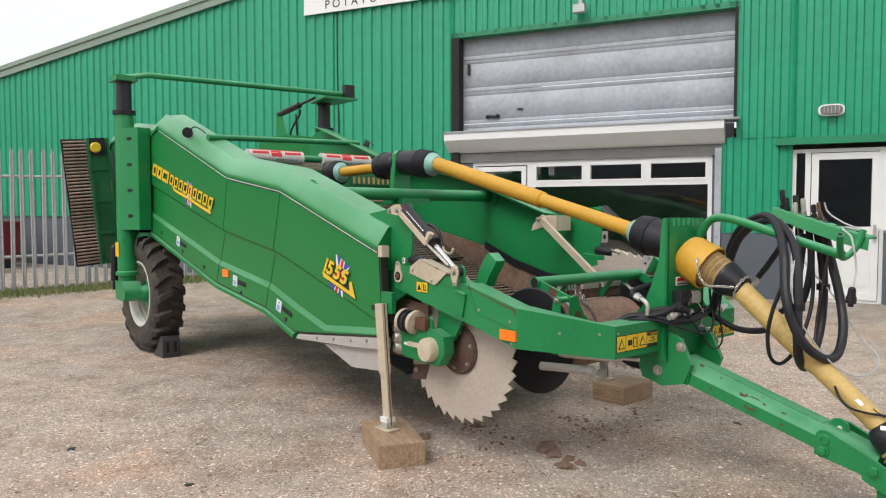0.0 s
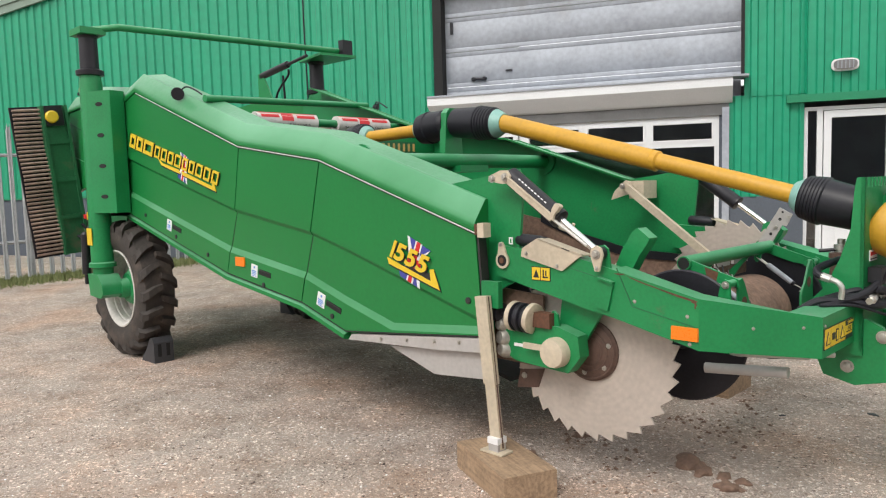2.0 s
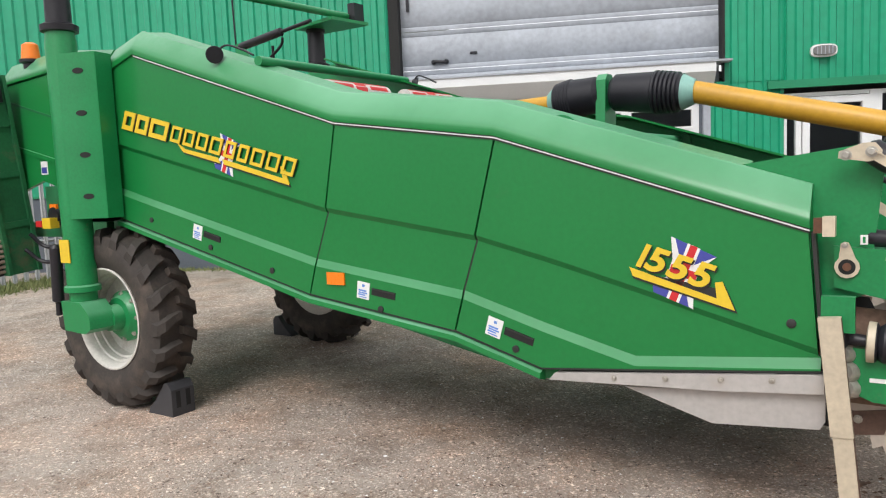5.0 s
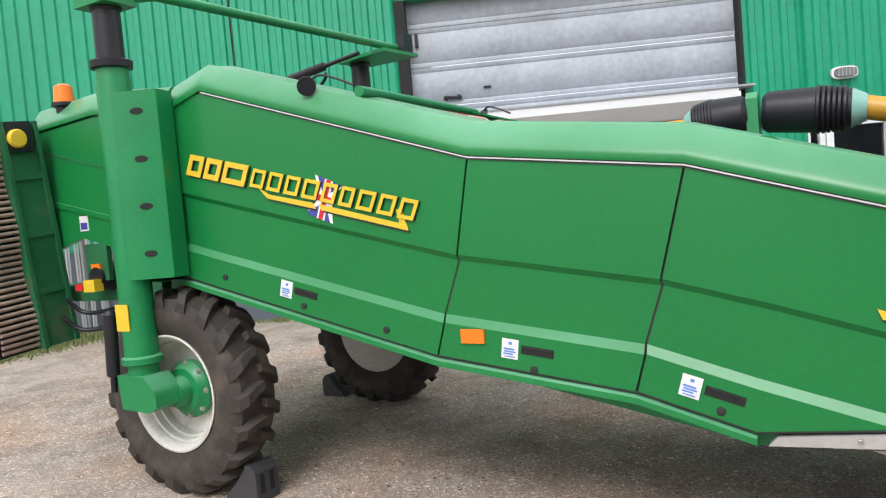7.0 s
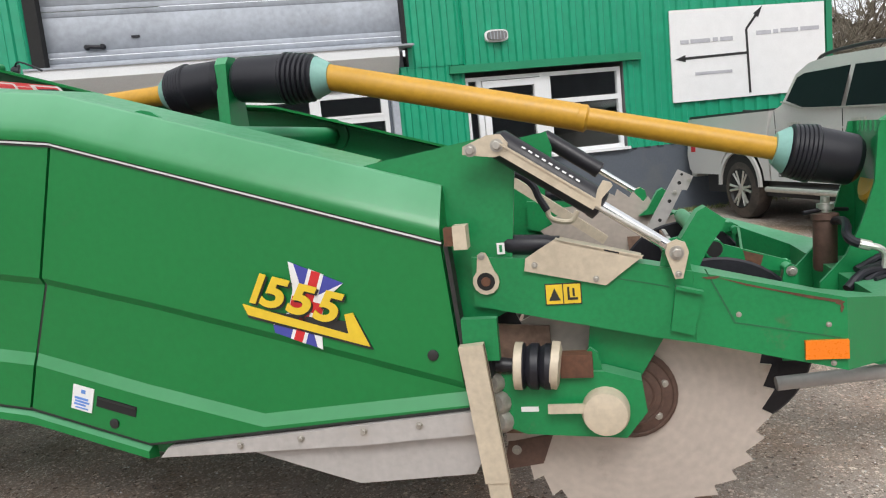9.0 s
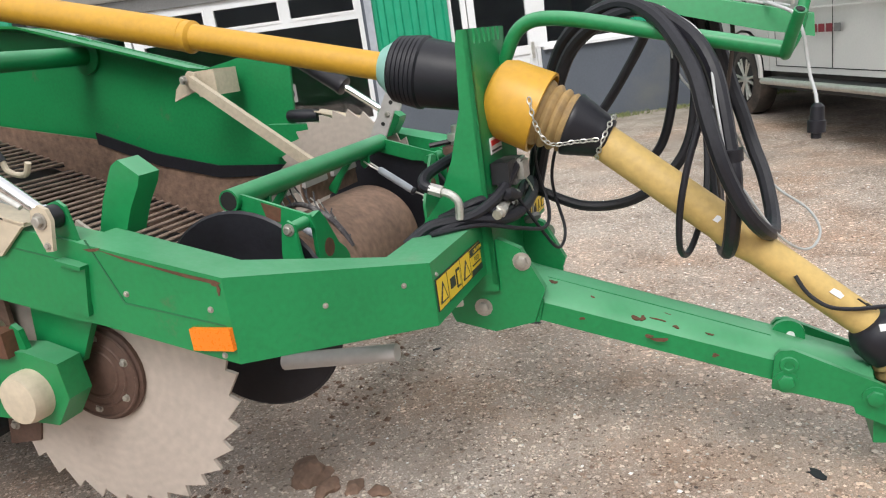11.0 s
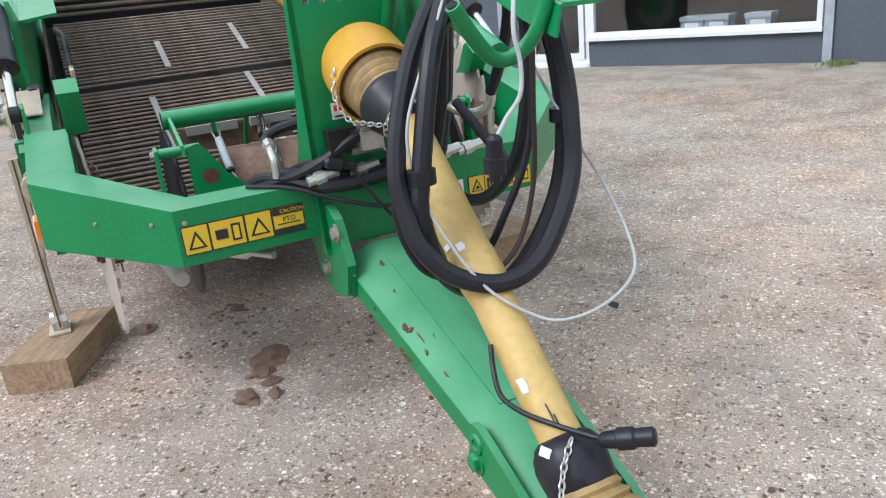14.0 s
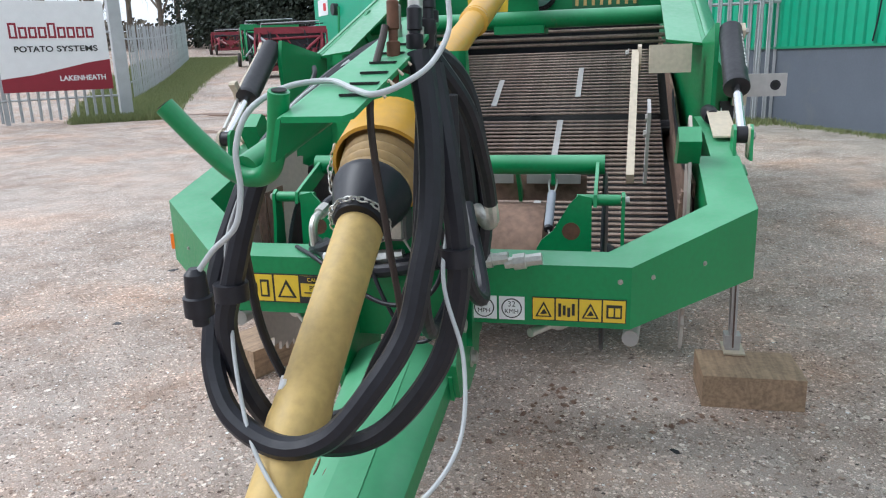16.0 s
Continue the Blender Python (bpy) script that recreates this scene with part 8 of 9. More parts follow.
# loose chippings lying on the yard
def chippings():
    rng = np.random.default_rng(4)
    verts, faces = [], []
    base = [(1, 0, 0), (-1, 0, 0), (0, 1, 0), (0, -1, 0), (0, 0, 1), (0, 0, -0.4)]
    tri = [(0, 2, 4), (2, 1, 4), (1, 3, 4), (3, 0, 4), (2, 0, 5), (1, 2, 5), (3, 1, 5), (0, 3, 5)]
    for _ in range(34000):
        x, y = rng.uniform(-4.5, 5.0), rng.uniform(1.5, 9.0)
        r = rng.uniform(0.003, 0.0075) * (1.5 if rng.random() < 0.08 else 1)
        a = rng.uniform(0, 6.28)
        c, s_ = math.cos(a), math.sin(a)
        z = ground_z(x, y)
        k = len(verts)
        jit = rng.uniform(0.6, 1.3, 6)
        for (bx, by, bz), j in zip(base, jit):
            verts.append((x + r * j * (bx * c - by * s_), y + r * j * (bx * s_ + by * c), z + r * 0.55 * j * bz))
        faces += [tuple(k + i for i in f) for f in tri]
    me = bpy.data.meshes.new("chippings")
    me.from_pydata(verts, [], faces)
    me.materials.append(M_PEBBLE)
    tagged(new("chippings", me), "loose pale and brown stone chippings", "gravel", kind="stuff")


chippings()


# ---- parked pickup ----
def pickup():
    t = thing("pickup_truck", pose(6.68, 8.5, ground_z(6.68, 8.5), 0, 0, -114.5) @ Matrix.Diagonal((1, -1, 1, 1)), "dusty silver double-cab pickup parked by the building corner", "pickup truck")
    # x forwards from the rear axle, one flank at y = 0; the glazed upper half leans in
    W = 1.82

    def lean(ob):
        for v in ob.data.vertices:
            k = max(0.0, v.co.z - 1.22) * 0.3
            v.co.y += k if v.co.y < -W / 2 else -k
        return ob

    bed = [(-1.28, 0.62), (-1.33, 0.8), (-1.26, 1.3), (0.62, 1.31), (0.56, 1.05), (0.6, 0.5), (0.49, 0.5), (0.46, 0.62), (0.33, 0.82), (0.17, 0.9), (-0.06, 0.92), (-0.28, 0.88), (-0.44, 0.72), (-0.5, 0.55), (-1.2, 0.55)]
    part("load_bed", new_prism(bed, -W, 0.0, bev=0.03, seg=2), M_SILVER, t)
    cab = [(0.63, 0.5), (0.59, 1.05), (0.66, 1.3), (0.8, 1.36), (0.93, 1.68), (1.12, 1.78), (1.4, 1.81), (2.3, 1.79), (2.6, 1.7), (3.2, 1.22), (4.1, 1.12), (4.3, 1.0), (4.32, 0.55), (3.86, 0.5), (3.82, 0.7), (3.68, 0.86), (3.42, 0.92), (3.16, 0.86), (3.02, 0.7), (2.98, 0.5)]
    lean(part("cab_body", new_prism(cab, -W, 0.0, bev=0.03, seg=2), M_SILVER, t))
    for y, d in ((0.004, 1), (-W - 0.004, -1)):
        for pts in ([(0.88, 1.4), (0.98, 1.64), (1.1, 1.675), (1.8, 1.68), (1.8, 1.28), (1.2, 1.31)], [(1.87, 1.28), (1.87, 1.68), (2.36, 1.66), (2.56, 1.6), (3.0, 1.25)]):
            lean(part("side_window", new_prism(pts, y, y + 0.006 * d, bev=0.002), M_CARGLASS, t))
        part("window_trim", new_prism([(0.86, 1.385), (1.2, 1.29), (3.02, 1.23), (3.02, 1.245), (1.2, 1.305), (0.87, 1.4)], y - 0.004 * d, y + 0.006 * d), M_STEEL, t)
        for x0, x1, z1 in ((0.78, 0.72, 1.3), (1.835, 1.835, 1.26), (3.0, 3.03, 1.22)):
            part("door_gap", new_prism([(x0, 0.55), (x0 + 0.009, 0.55), (x1 + 0.009, z1), (x1, z1)], y - 0.002 * d, y + 0.001 * d), M_DARK, t)
        part("door_gap", new_prism([(0.78, 0.55), (3.0, 0.55), (3.0, 0.558), (0.78, 0.558)], y - 0.002 * d, y + 0.001 * d), M_DARK, t)
        part("crease", new_prism([(0.66, 1.08), (3.1, 1.05), (3.1, 1.065), (0.66, 1.1)], y - 0.01 * d, y + 0.008 * d, bev=0.004), M_SILVER, t)
        for x in (1.0, 2.0):
            part("door_handle", new_box((x, y, 1.12), (x + 0.17, y + 0.03 * d, 1.16), 0.012), M_STEEL, t)
    part("windscreen", new_prism([(2.6, 1.69), (2.66, 1.68), (3.2, 1.25), (3.16, 1.24)], -W + 0.2, -0.2), M_CARGLASS, t)
    part("rear_screen", new_prism([(0.78, 1.38), (0.9, 1.66), (0.92, 1.66), (0.82, 1.38)], -W + 0.25, -0.25), M_CARGLASS, t)
    part("bed_rim", new_box((-1.26, -W + 0.02, 1.3), (0.6, -0.02, 1.335), 0.012), M_CARBLACK, t)
    part("step_bar", new_tube([(0.72, 0.12, 0.42), (3.08, 0.12, 0.42)], 0.032, 10), M_STEEL, t, "chrome-capped side step")
    part("step_tread", new_box((0.74, -0.05, 0.43), (3.06, 0.11, 0.452), 0.006), M_CARBLACK, t)
    # black box stands in for the shade under the body
    part("sill_shadow", new_box((-1.0, -W + 0.1, 0.3), (3.9, -0.12, 0.56)), M_CARBLACK, t)
    part("mirror", new_box((2.75, 0.02, 1.25), (2.95, 0.22, 1.42), 0.03, None, 2), M_SILVER, t)
    part("rear_bumper", new_box((-1.32, -W + 0.05, 0.5), (-1.18, -0.05, 0.68), 0.02), M_STEEL, t)
    part("tail_lamp", new_box((-1.21, -0.14, 0.85), (-1.1, 0.006, 1.2), 0.015), M_RED, t)
    for y in (-0.24, -W + 0.24):
        part("roof_rail", new_tube(curve([(1.15, y, 1.77), (1.28, y, 1.84), (1.7, y, 1.865), (2.3, y, 1.85), (2.45, y, 1.78)], 5), 0.02, 8), M_CARBLACK, t)
    for k, (x, z) in enumerate(((-0.8, 1.34), (0.35, 1.36), (-0.1, 1.33))):
        part("load", new_tube([(x, -0.4 - 0.3 * k, 1.15), (x + 0.12, -0.5 - 0.3 * k, z), (x + 0.3, -0.6 - 0.2 * k, z - 0.03)], 0.025, 8), M_CARBLACK, t)
    for i in range(5):
        part("print_bar", new_box((1.35 + i * 0.13, 0.004, 0.86), (1.35 + i * 0.13 + 0.1, 0.007, 0.93)), M_OLDRED if i < 4 else M_MUDGREY, t)
    for x in (-0.03, 3.42):
        for y, d in ((-0.12, 1), (-W + 0.12, -1)):
            w = new("wheel")
            w.parent = t
            w.matrix_basis = pose(x, y, 0.385)
            part("tyre", new_lathe((0, -0.12, 0), (0, 0.12, 0), [(0, 0.25), (0.01, 0.33), (0.03, 0.37), (0.07, 0.385), (0.17, 0.385), (0.21, 0.37), (0.23, 0.33), (0.24, 0.25)], 32, cap=False), M_TYRE, w)
            part("rim", new_lathe((0, 0, 0), (0, d, 0), [(0.0, 0.25), (0.1, 0.25), (0.118, 0.24), (0.09, 0.225), (0.06, 0.1), (0.06, 0.03)], 28), M_CARBLACK, w)
            for k in range(6):
                for off in (-9, 9):
                    a = radians(60 * k + off)
                    part("spoke", new_tube([(0.05 * math.cos(a), d * 0.1, 0.05 * math.sin(a)), (0.235 * math.cos(a), d * 0.112, 0.235 * math.sin(a))], 0.017, 6), M_STEEL, w)
            part("hub", new_lathe((0, d * 0.06, 0), (0, d, 0), [(0, 0.06), (0.05, 0.06), (0.06, 0.04)], 16), M_STEEL, w)
        for y in (0.008,):
            arch = [(x + 0.47 * math.cos(a), 0.42 + 0.47 * math.sin(a)) for a in (math.pi * k / 14 for k in range(15))]
            arch2 = [(x + 0.42 * math.cos(a), 0.42 + 0.42 * math.sin(a)) for a in (math.pi * (14 - k) / 14 for k in range(15))]
            part("wheel_arch", new_prism(arch + arch2, -0.01, 0.02), M_SILVER, t)
            # black plug puts the shade inside the arch into the colour
            part("arch_dark", new_prism(arch2, -0.2, -0.01), M_DARK, t)


pickup()


# ---- other machinery standing about ----
def at_ground(x, y, yaw=0.0):
    return pose(x, y, ground_z(x, y), 0, 0, yaw)


def old_lifter(name, m, paint, pale, label, w=3.0, h=2.3, seed=1):
    """An old tractor-drawn lifter seen from its front: frame, bars, rollers, side cheeks, wheels."""
    rng = random.Random(seed)
    t = thing(name, m, label, "farm machine", "machinery along the drive")
    for s in (-1, 1):
        part("side_cheek", new_prism([(-1.6, 0.45), (0.2, 0.35), (0.35, 0.8), (0.15, 1.5), (-0.6, h * 0.85), (-1.6, h * 0.8)], s * w / 2 - 0.04, s * w / 2 + 0.04, bev=0.02), paint, t)
        part("post", new_tube([(0.1, s * (w / 2 - 0.1), 0.4), (-0.1, s * (w / 2 - 0.25), h * 0.8)], 0.06, 6), paint, t)
        part("depth_wheel", new_lathe((0.62, s * w * 0.36, 0.34), (0.62, s * w * 0.36 + s * 0.16, 0.34), [(0, 0.16), (0.02, 0.32), (0.05, 0.34), (0.12, 0.34), (0.15, 0.3), (0.16, 0.12)], 18), M_TYRE, t)
        part("nose", new_prism([(0.2, 0.4), (0.75, 0.35), (0.95, 0.7), (0.7, 1.05), (0.2, 1.25)], s * w * 0.3 - 0.05, s * w * 0.3 + 0.05, bev=0.03), paint, t)
        part("lift_arm", new_tube([(0.8, s * w * 0.1, 0.75), (0.3, s * w * 0.26, h * 0.55), (-0.2, s * w * 0.44, h * 0.74)], 0.065, 8), paint if s > 0 else pale, t)
        part("stay", new_tube([(0.45, s * w * 0.45, 0.6), (0.2, s * w * 0.2, h * 0.6)], 0.045, 6), M_CYL if s > 0 else pale, t)
        part("wheel", new_lathe((-0.9, s * (w / 2 + 0.08), 0.4), (-0.9, s * (w / 2 + 0.3), 0.4), [(0, 0.2), (0.02, 0.38), (0.05, 0.42), (0.17, 0.42), (0.2, 0.38), (0.22, 0.2)], 24), M_TYRE, t)
    for k, z in enumerate((0.45, 0.9, 1.35, h * 0.72, h * 0.86, h)):
        part("cross_bar", new_tube([(0.3 - 0.14 * k, -w * rng.uniform(0.3, 0.5), z + rng.uniform(-0.15, 0.1)), (0.3 - 0.14 * k, w * rng.uniform(0.3, 0.5), z + rng.uniform(-0.15, 0.1))], 0.06 if k < 5 else 0.025, 8), (paint, pale, M_CYL)[k % 3], t)
    part("bumper", new_box((0.2, -w * 0.4, 0.3), (0.36, w * 0.4, 0.5), 0.03), paint, t)
    for k in range(20):
        y = -w / 2 + w * (k + 0.5) / 20
        z0 = rng.uniform(0.5, 0.8)
        part("linkage", new_tube([(0.2, y, z0), (0.1, y + rng.uniform(-0.3, 0.3), z0 + 0.5), (-0.2, y + rng.uniform(-0.4, 0.4), rng.uniform(1.0, h * 0.9))], rng.uniform(0.02, 0.045), 6), (paint, M_CYL, M_CYL, paint, M_RUST)[rng.randrange(5)], t)
        part("motor", new_lathe((0.22, y, z0), (0.4, y, z0), [(0, 0.06), (0.1, 0.09), (0.16, 0.05)], 10), (M_CYL, M_RUST, paint)[rng.randrange(3)], t)
    part("drawbar", new_tube([(0.2, 0, 0.5), (1.1, 0, 0.4)], 0.07, 6), paint, t)
    part("hopper", new_prism([(-1.5, 0.7), (-0.3, 0.6), (-0.4, h * 0.7), (-1.5, h * 0.75)], -w / 2 + 0.1, w / 2 - 0.1, bev=0.03), M_DKGREEN if paint is M_FRAME else M_OLDRED, t)
    # black box that stands in for the shaded inside of the lifter
    part("cavity_shade", new_box((-0.42, -w / 2 + 0.12, 0.35), (-0.3, w / 2 - 0.12, h * 0.84), 0.01), M_CYL, t)
    for k in range(5):
        part("body_block", new_box((-0.28, -w * 0.42 + k * w * 0.17, 0.4 + 0.1 * (k % 2)), (0.08, -w * 0.42 + k * w * 0.17 + 0.3, 0.95 + rng.uniform(0, 0.5)), 0.05), (M_CYL, paint, M_RUST)[k % 3], t)
    part("centre_plate", new_box((0.2, -w * 0.14, 0.5), (0.3, w * 0.14, 1.0), 0.02), paint, t)
    part("head_beam", new_box((-0.35, -w / 2, h * 0.78), (-0.15, w / 2, h * 0.9), 0.02), paint, t)
    for s in (-1, 1):
        part("wing", new_prism([(0.1, 0.5), (0.35, 0.6), (0.3, 1.1), (0.05, h * 0.65), (-0.2, h * 0.7), (-0.15, 0.6)], s * w * 0.42 - 0.05, s * w * 0.42 + 0.05, bev=0.02), paint, t)
        part("roller", new_tube([(0.25, s * w * 0.17, 0.62), (0.25, s * w * 0.4, 0.62)], 0.13, 12), M_CYL, t)
    part("top_rail", new_tube([(-0.3, -w * 0.42, h * 0.8), (-0.3, -w * 0.4, h * 0.97), (-0.3, w * 0.4, h), (-0.3, w * 0.42, h * 0.8)], 0.026, 6), M_FENCE, t)
    return t


old_lifter("potato_lifter", at_ground(-23.1, 18.5, -29), M_OLDRED, M_PALERED, "faded dark-red potato lifter standing on the drive", 2.8, 2.8, 2)
old_lifter("potato_lifter", at_ground(-30.7, 16.7, -24), M_OLDRED, M_FENCE, "old red and grey potato lifter parked in a row", 3.3, 2.5, 5)
old_lifter("potato_lifter", at_ground(-38.5, 18.6, -18), M_FRAME, M_FENCE, "old green potato lifter parked in a row", 3.2, 2.6, 7)
old_lifter("potato_lifter", at_ground(-52.5, 20.7, -20), M_OLDRED, M_PALERED, "red potato lifter far along the drive", 2.6, 1.8, 9)


def ridger(m):
    t = thing("bed_former", m, "dark green bed former with black mouldboards", "farm machine", "machinery along the drive")
    part("frame", new_tube([(0, -1.4, 1.5), (0, 1.4, 1.5)], 0.07, 6), M_FRAME, t)
    for y in (-0.9, 0.5):
        part("leg", new_tube([(0, y, 1.5), (0.3, y + 0.1, 0.6)], 0.05, 6), M_FENCE, t)
        part("mouldboard", new_prism([(-0.3, 0.1), (0.4, 0.05), (0.9, 0.75), (0.5, 0.7), (0.0, 0.6)], y - 0.1, y + 0.1, "y", 0.03), M_CARBLACK, t)
    part("mast", new_tube([(0, -0.3, 1.4), (0.1, -0.3, 3.0)], 0.05, 6), M_FRAME, t)


ridger(at_ground(-26.6, 17.2, 60))


def low_red_body(m):
    t = thing("red_hopper", m, "red steel hopper with a grey cover behind the fence", "farm machine")
    part("body", new_prism([(-1.4, 0.35), (0.9, 0.3), (0.95, 1.08), (-1.4, 1.1)], -0.5, 0.5, bev=0.03), M_OLDRED, t)
    part("rim", new_box((-1.45, -0.55, 1.06), (1.0, 0.55, 1.13), 0.02), M_OLDRED, t)
    for x in (-1.0, -0.3, 0.4):
        part("rib", new_box((x - 0.03, -0.54, 0.35), (x + 0.03, -0.5, 1.06), 0.01), M_OLDRED, t)
    part("cover", new_prism([(-0.5, 0.0), (1.9, 0.0), (1.75, 0.5), (1.2, 0.82), (0.4, 0.75), (-0.3, 0.4)], -1.1, -0.62, bev=0.06, seg=2), M_MUDGREY, t)
    part("skid", new_box((-1.3, -0.4, 0.0), (0.9, 0.4, 0.3), 0.03), M_CARBLACK, t)


low_red_body(WALL @ pose(-16.6, -1.3, 0.05))


# ---- the green store behind ----
def green_store():
    a = radians(150.7)
    cx, cy = 2.46 + 40 * math.cos(a), 2.82 + 40 * math.sin(a)
    g = ground_z(cx, cy)
    t = thing("green_store", pose(cx, cy, g - 0.3), "green clad store with a grey base beyond the drive", "building", kind="structure")
    d1 = (Vector((2.46 + 40 * math.cos(radians(144.0)), 2.82 + 40 * math.sin(radians(144.0)), 0)) - Vector((cx, cy, 0))) * 1.0
    d2 = (Vector((2.46 + 50 * math.cos(radians(155.6)), 2.82 + 50 * math.sin(radians(155.6)), 0)) - Vector((cx, cy, 0)))
    for name, d, n_rib in (("rib_wall", d1, 22), ("plain_wall", d2, 0)):
        ang = math.degrees(math.atan2(d.y, d.x))
        ln = d.length
        bm = bmesh.new()
        box(bm, (0, -0.1, 1.9), (ln, 0.1, 7.5))
        w = part(name, bm, M_CLAD, t)
        w.matrix_basis = pose(0, 0, 0, 0, 0, ang)
        b = part("base_wall", new_box((0.02, -0.12, -0.2), (ln - 0.02, 0.08, 1.9)), M_PLINTH, t)
        b.matrix_basis = pose(0, 0, 0, 0, 0, ang)
        for k in range(n_rib):
            r = part("sheet_rib", new_box((k * ln / n_rib, -0.14, 1.9), (k * ln / n_rib + 0.08, 0.14, 7.5)), M_CLAD, w)
        if name == "plain_wall":
            for (u0, u1, z0, z1) in ((ln * 0.75, ln * 0.92, 3.55, 4.5), (ln * 0.4, ln * 0.62, 4.9, 5.6)):
                s = part("notice", new_box((u0, -0.13, z0), (u1, 0.13, z1)), M_LABEL, w)
                part("notice_patch", new_box((u0 + 0.3, -0.14, z0 + 0.25), (u0 + 0.8, 0.14, z1 - 0.25)), M_RED, s)
            part("vent", new_lathe((ln * 0.6, 0.1, 3.75), (ln * 0.6, 0.45, 3.75), [(0, 0.35), (0.3, 0.35)], 18), M_CARBLACK, w)
    part("roof", new_prism([(0, 0), (d1.x, d1.y), (d1.x + d2.x, d1.y + d2.y), (d2.x, d2.y)], 7.5, 7.6, "z"), M_BARGE, t)


green_store()

# ---- sign on a fence by the entrance ----
def entrance_fence():
    f = Vector((2.76, 3.4, 0))
    d = 20.0
    p0 = f + Vector((math.cos(radians(185)), math.sin(radians(185)), 0)) * d
    p1 = f + Vector((math.cos(radians(170.2)), math.sin(radians(170.2)), 0)) * (d + 0.3)
    palisade((p0.x, p0.y), (p1.x, p1.y), 2.75, "galvanised palisade fence carrying a company sign", rails=(0.2, 0.75), pitch=0.2)
    along = (p1 - p0).normalized()
    yaw = math.degrees(math.atan2(along.y, along.x))
    gz = ground_z(p1.x, p1.y)
    post = part("gate_post", new_box((-0.14, -0.14, -0.1), (0.14, 0.14, 3.4), 0.01), M_FENCE)
    post.matrix_basis = Matrix.Translation((p1.x, p1.y, gz)) @ pose(0, 0, 0, 0, 0, yaw)
    tagged(post, "tall galvanised steel gate post at the entrance", "gate post")
    o = p1 - along * 2.9
    t = thing("company_sign", Matrix.Translation((o.x, o.y, gz)) @ pose(0, 0, 0, 0, 0, yaw), "white company sign with a dark red foot on the palisade fence", "sign")
    t.matrix_basis = Matrix.Translation((p1.x - along.x * 0.25, p1.y - along.y * 0.25, gz)) @ pose(0, 0.0, 0, 0, 0, yaw + 180)
    return t


sign = entrance_fence()
SG = 0.1
part("panel", new_box((0.0, SG, 0.72), (2.35, SG + 0.03, 2.75), 0.004), M_LABEL, sign)
M_MAROON = mat("dark_red_print", (0.24, 0.01, 0.025), 0.45, vary=0.06, bump=0.0)
red = [(2.35, 0.72), (0.0, 0.72), (0.0, 1.42), (0.45, 1.36), (1.1, 1.22), (1.7, 1.1), (2.35, 1.02)]
part("red_foot", new_prism(red, SG + 0.031, SG + 0.035), M_MAROON, sign)


def sign_text(body, x, z, h, width, material):
    """Letters that read from the yard side of the board."""
    lettering("lettering", body, h, pose(x, SG + 0.037, z, 0, 0, 180), material, sign, 0.002, width=width, bold=0.004)


for k in range(9):
    w = 0.17
    x = 2.05 - k * 0.2
    h = 0.34 if k in (0, 4) else 0.25
    part("name_shape", new_box((x - w, SG + 0.031, 1.92), (x, SG + 0.036, 1.92 + h), 0.0), M_MAROON, sign)
    part("name_shape_eye", new_box((x - w + 0.045, SG + 0.036, 1.965), (x - 0.045, SG + 0.038, 1.92 + h - 0.045), 0.0), M_LABEL, sign)
sign_text("POTATO", 2.0, 1.62, 0.13, 0.8, M_INK)
sign_text("SYSTEMS", 1.12, 1.62, 0.13, 0.88, M_INK)
sign_text("LAKENHEATH", 1.15, 0.95, 0.12, 1.0, M_LABEL)
fp = Vector((2.76, 3.4, 0))
a0, a1 = (fp + Vector((math.cos(radians(b)), math.sin(radians(b)), 0)) * r for b, r in ((169.6, 26), (165.6, 52)))
palisade((a0.x, a0.y), (a1.x, a1.y), 2.4, "grey palisade fence running back along the drive", pitch=0.2)


# ---- trees and hedge ----
def leaf_cloud(rng, spots, size, count, flat=1.0):
    verts, faces = [], []
    for c, rad in spots:
        for _ in range(count):
            d = Vector(rng.normal(size=3)).normalized()
            p = Vector(c) + Vector((d.x * rad[0], d.y * rad[1], d.z * rad[2])) * (rng.uniform(0.35, 1.0) ** 0.5)
            s = size * rng.uniform(0.6, 1.5)
            q = Vector(rng.normal(size=3)).normalized()
            r = q.orthogonal().normalized()
            u = q.cross(r)
            k = len(verts)
            verts += [tuple(p + r * s), tuple(p + u * s * 0.6 * flat), tuple(p - r * s), tuple(p - u * s * 0.6 * flat)]
            faces.append((k, k + 1, k + 2, k + 3))
    me = bpy.data.meshes.new("leaves")
    me.from_pydata(verts, [], faces)
    return me


def conifer(x, y, h, r, seed):
    rng = np.random.default_rng(seed)
    t = thing("conifer_tree", at_ground(x, y), "dense dark evergreen tree behind the yard", "tree", "trees behind the yard")
    part("trunk", new_tube([(0, 0, 0), (0.1, 0, h * 0.5), (0, 0, h * 0.95)], [0.3, 0.2, 0.04], 8), M_BARK, t)
    spots = []
    for k in range(26):
        z = h * (0.05 + 0.9 * k / 26)
        rr = r * (1.0 - 0.7 * (z / h) ** 1.6) * rng.uniform(0.7, 1.1)
        a = rng.uniform(0, 6.28)
        spots.append(((rr * 0.55 * math.cos(a), rr * 0.55 * math.sin(a), z), (rr * 0.6, rr * 0.6, h * 0.09)))
    me = leaf_cloud(rng, spots, 0.17, 520)
    me.materials.append(M_CONIFER)
    ob = new("crown", me)
    ob.parent = t


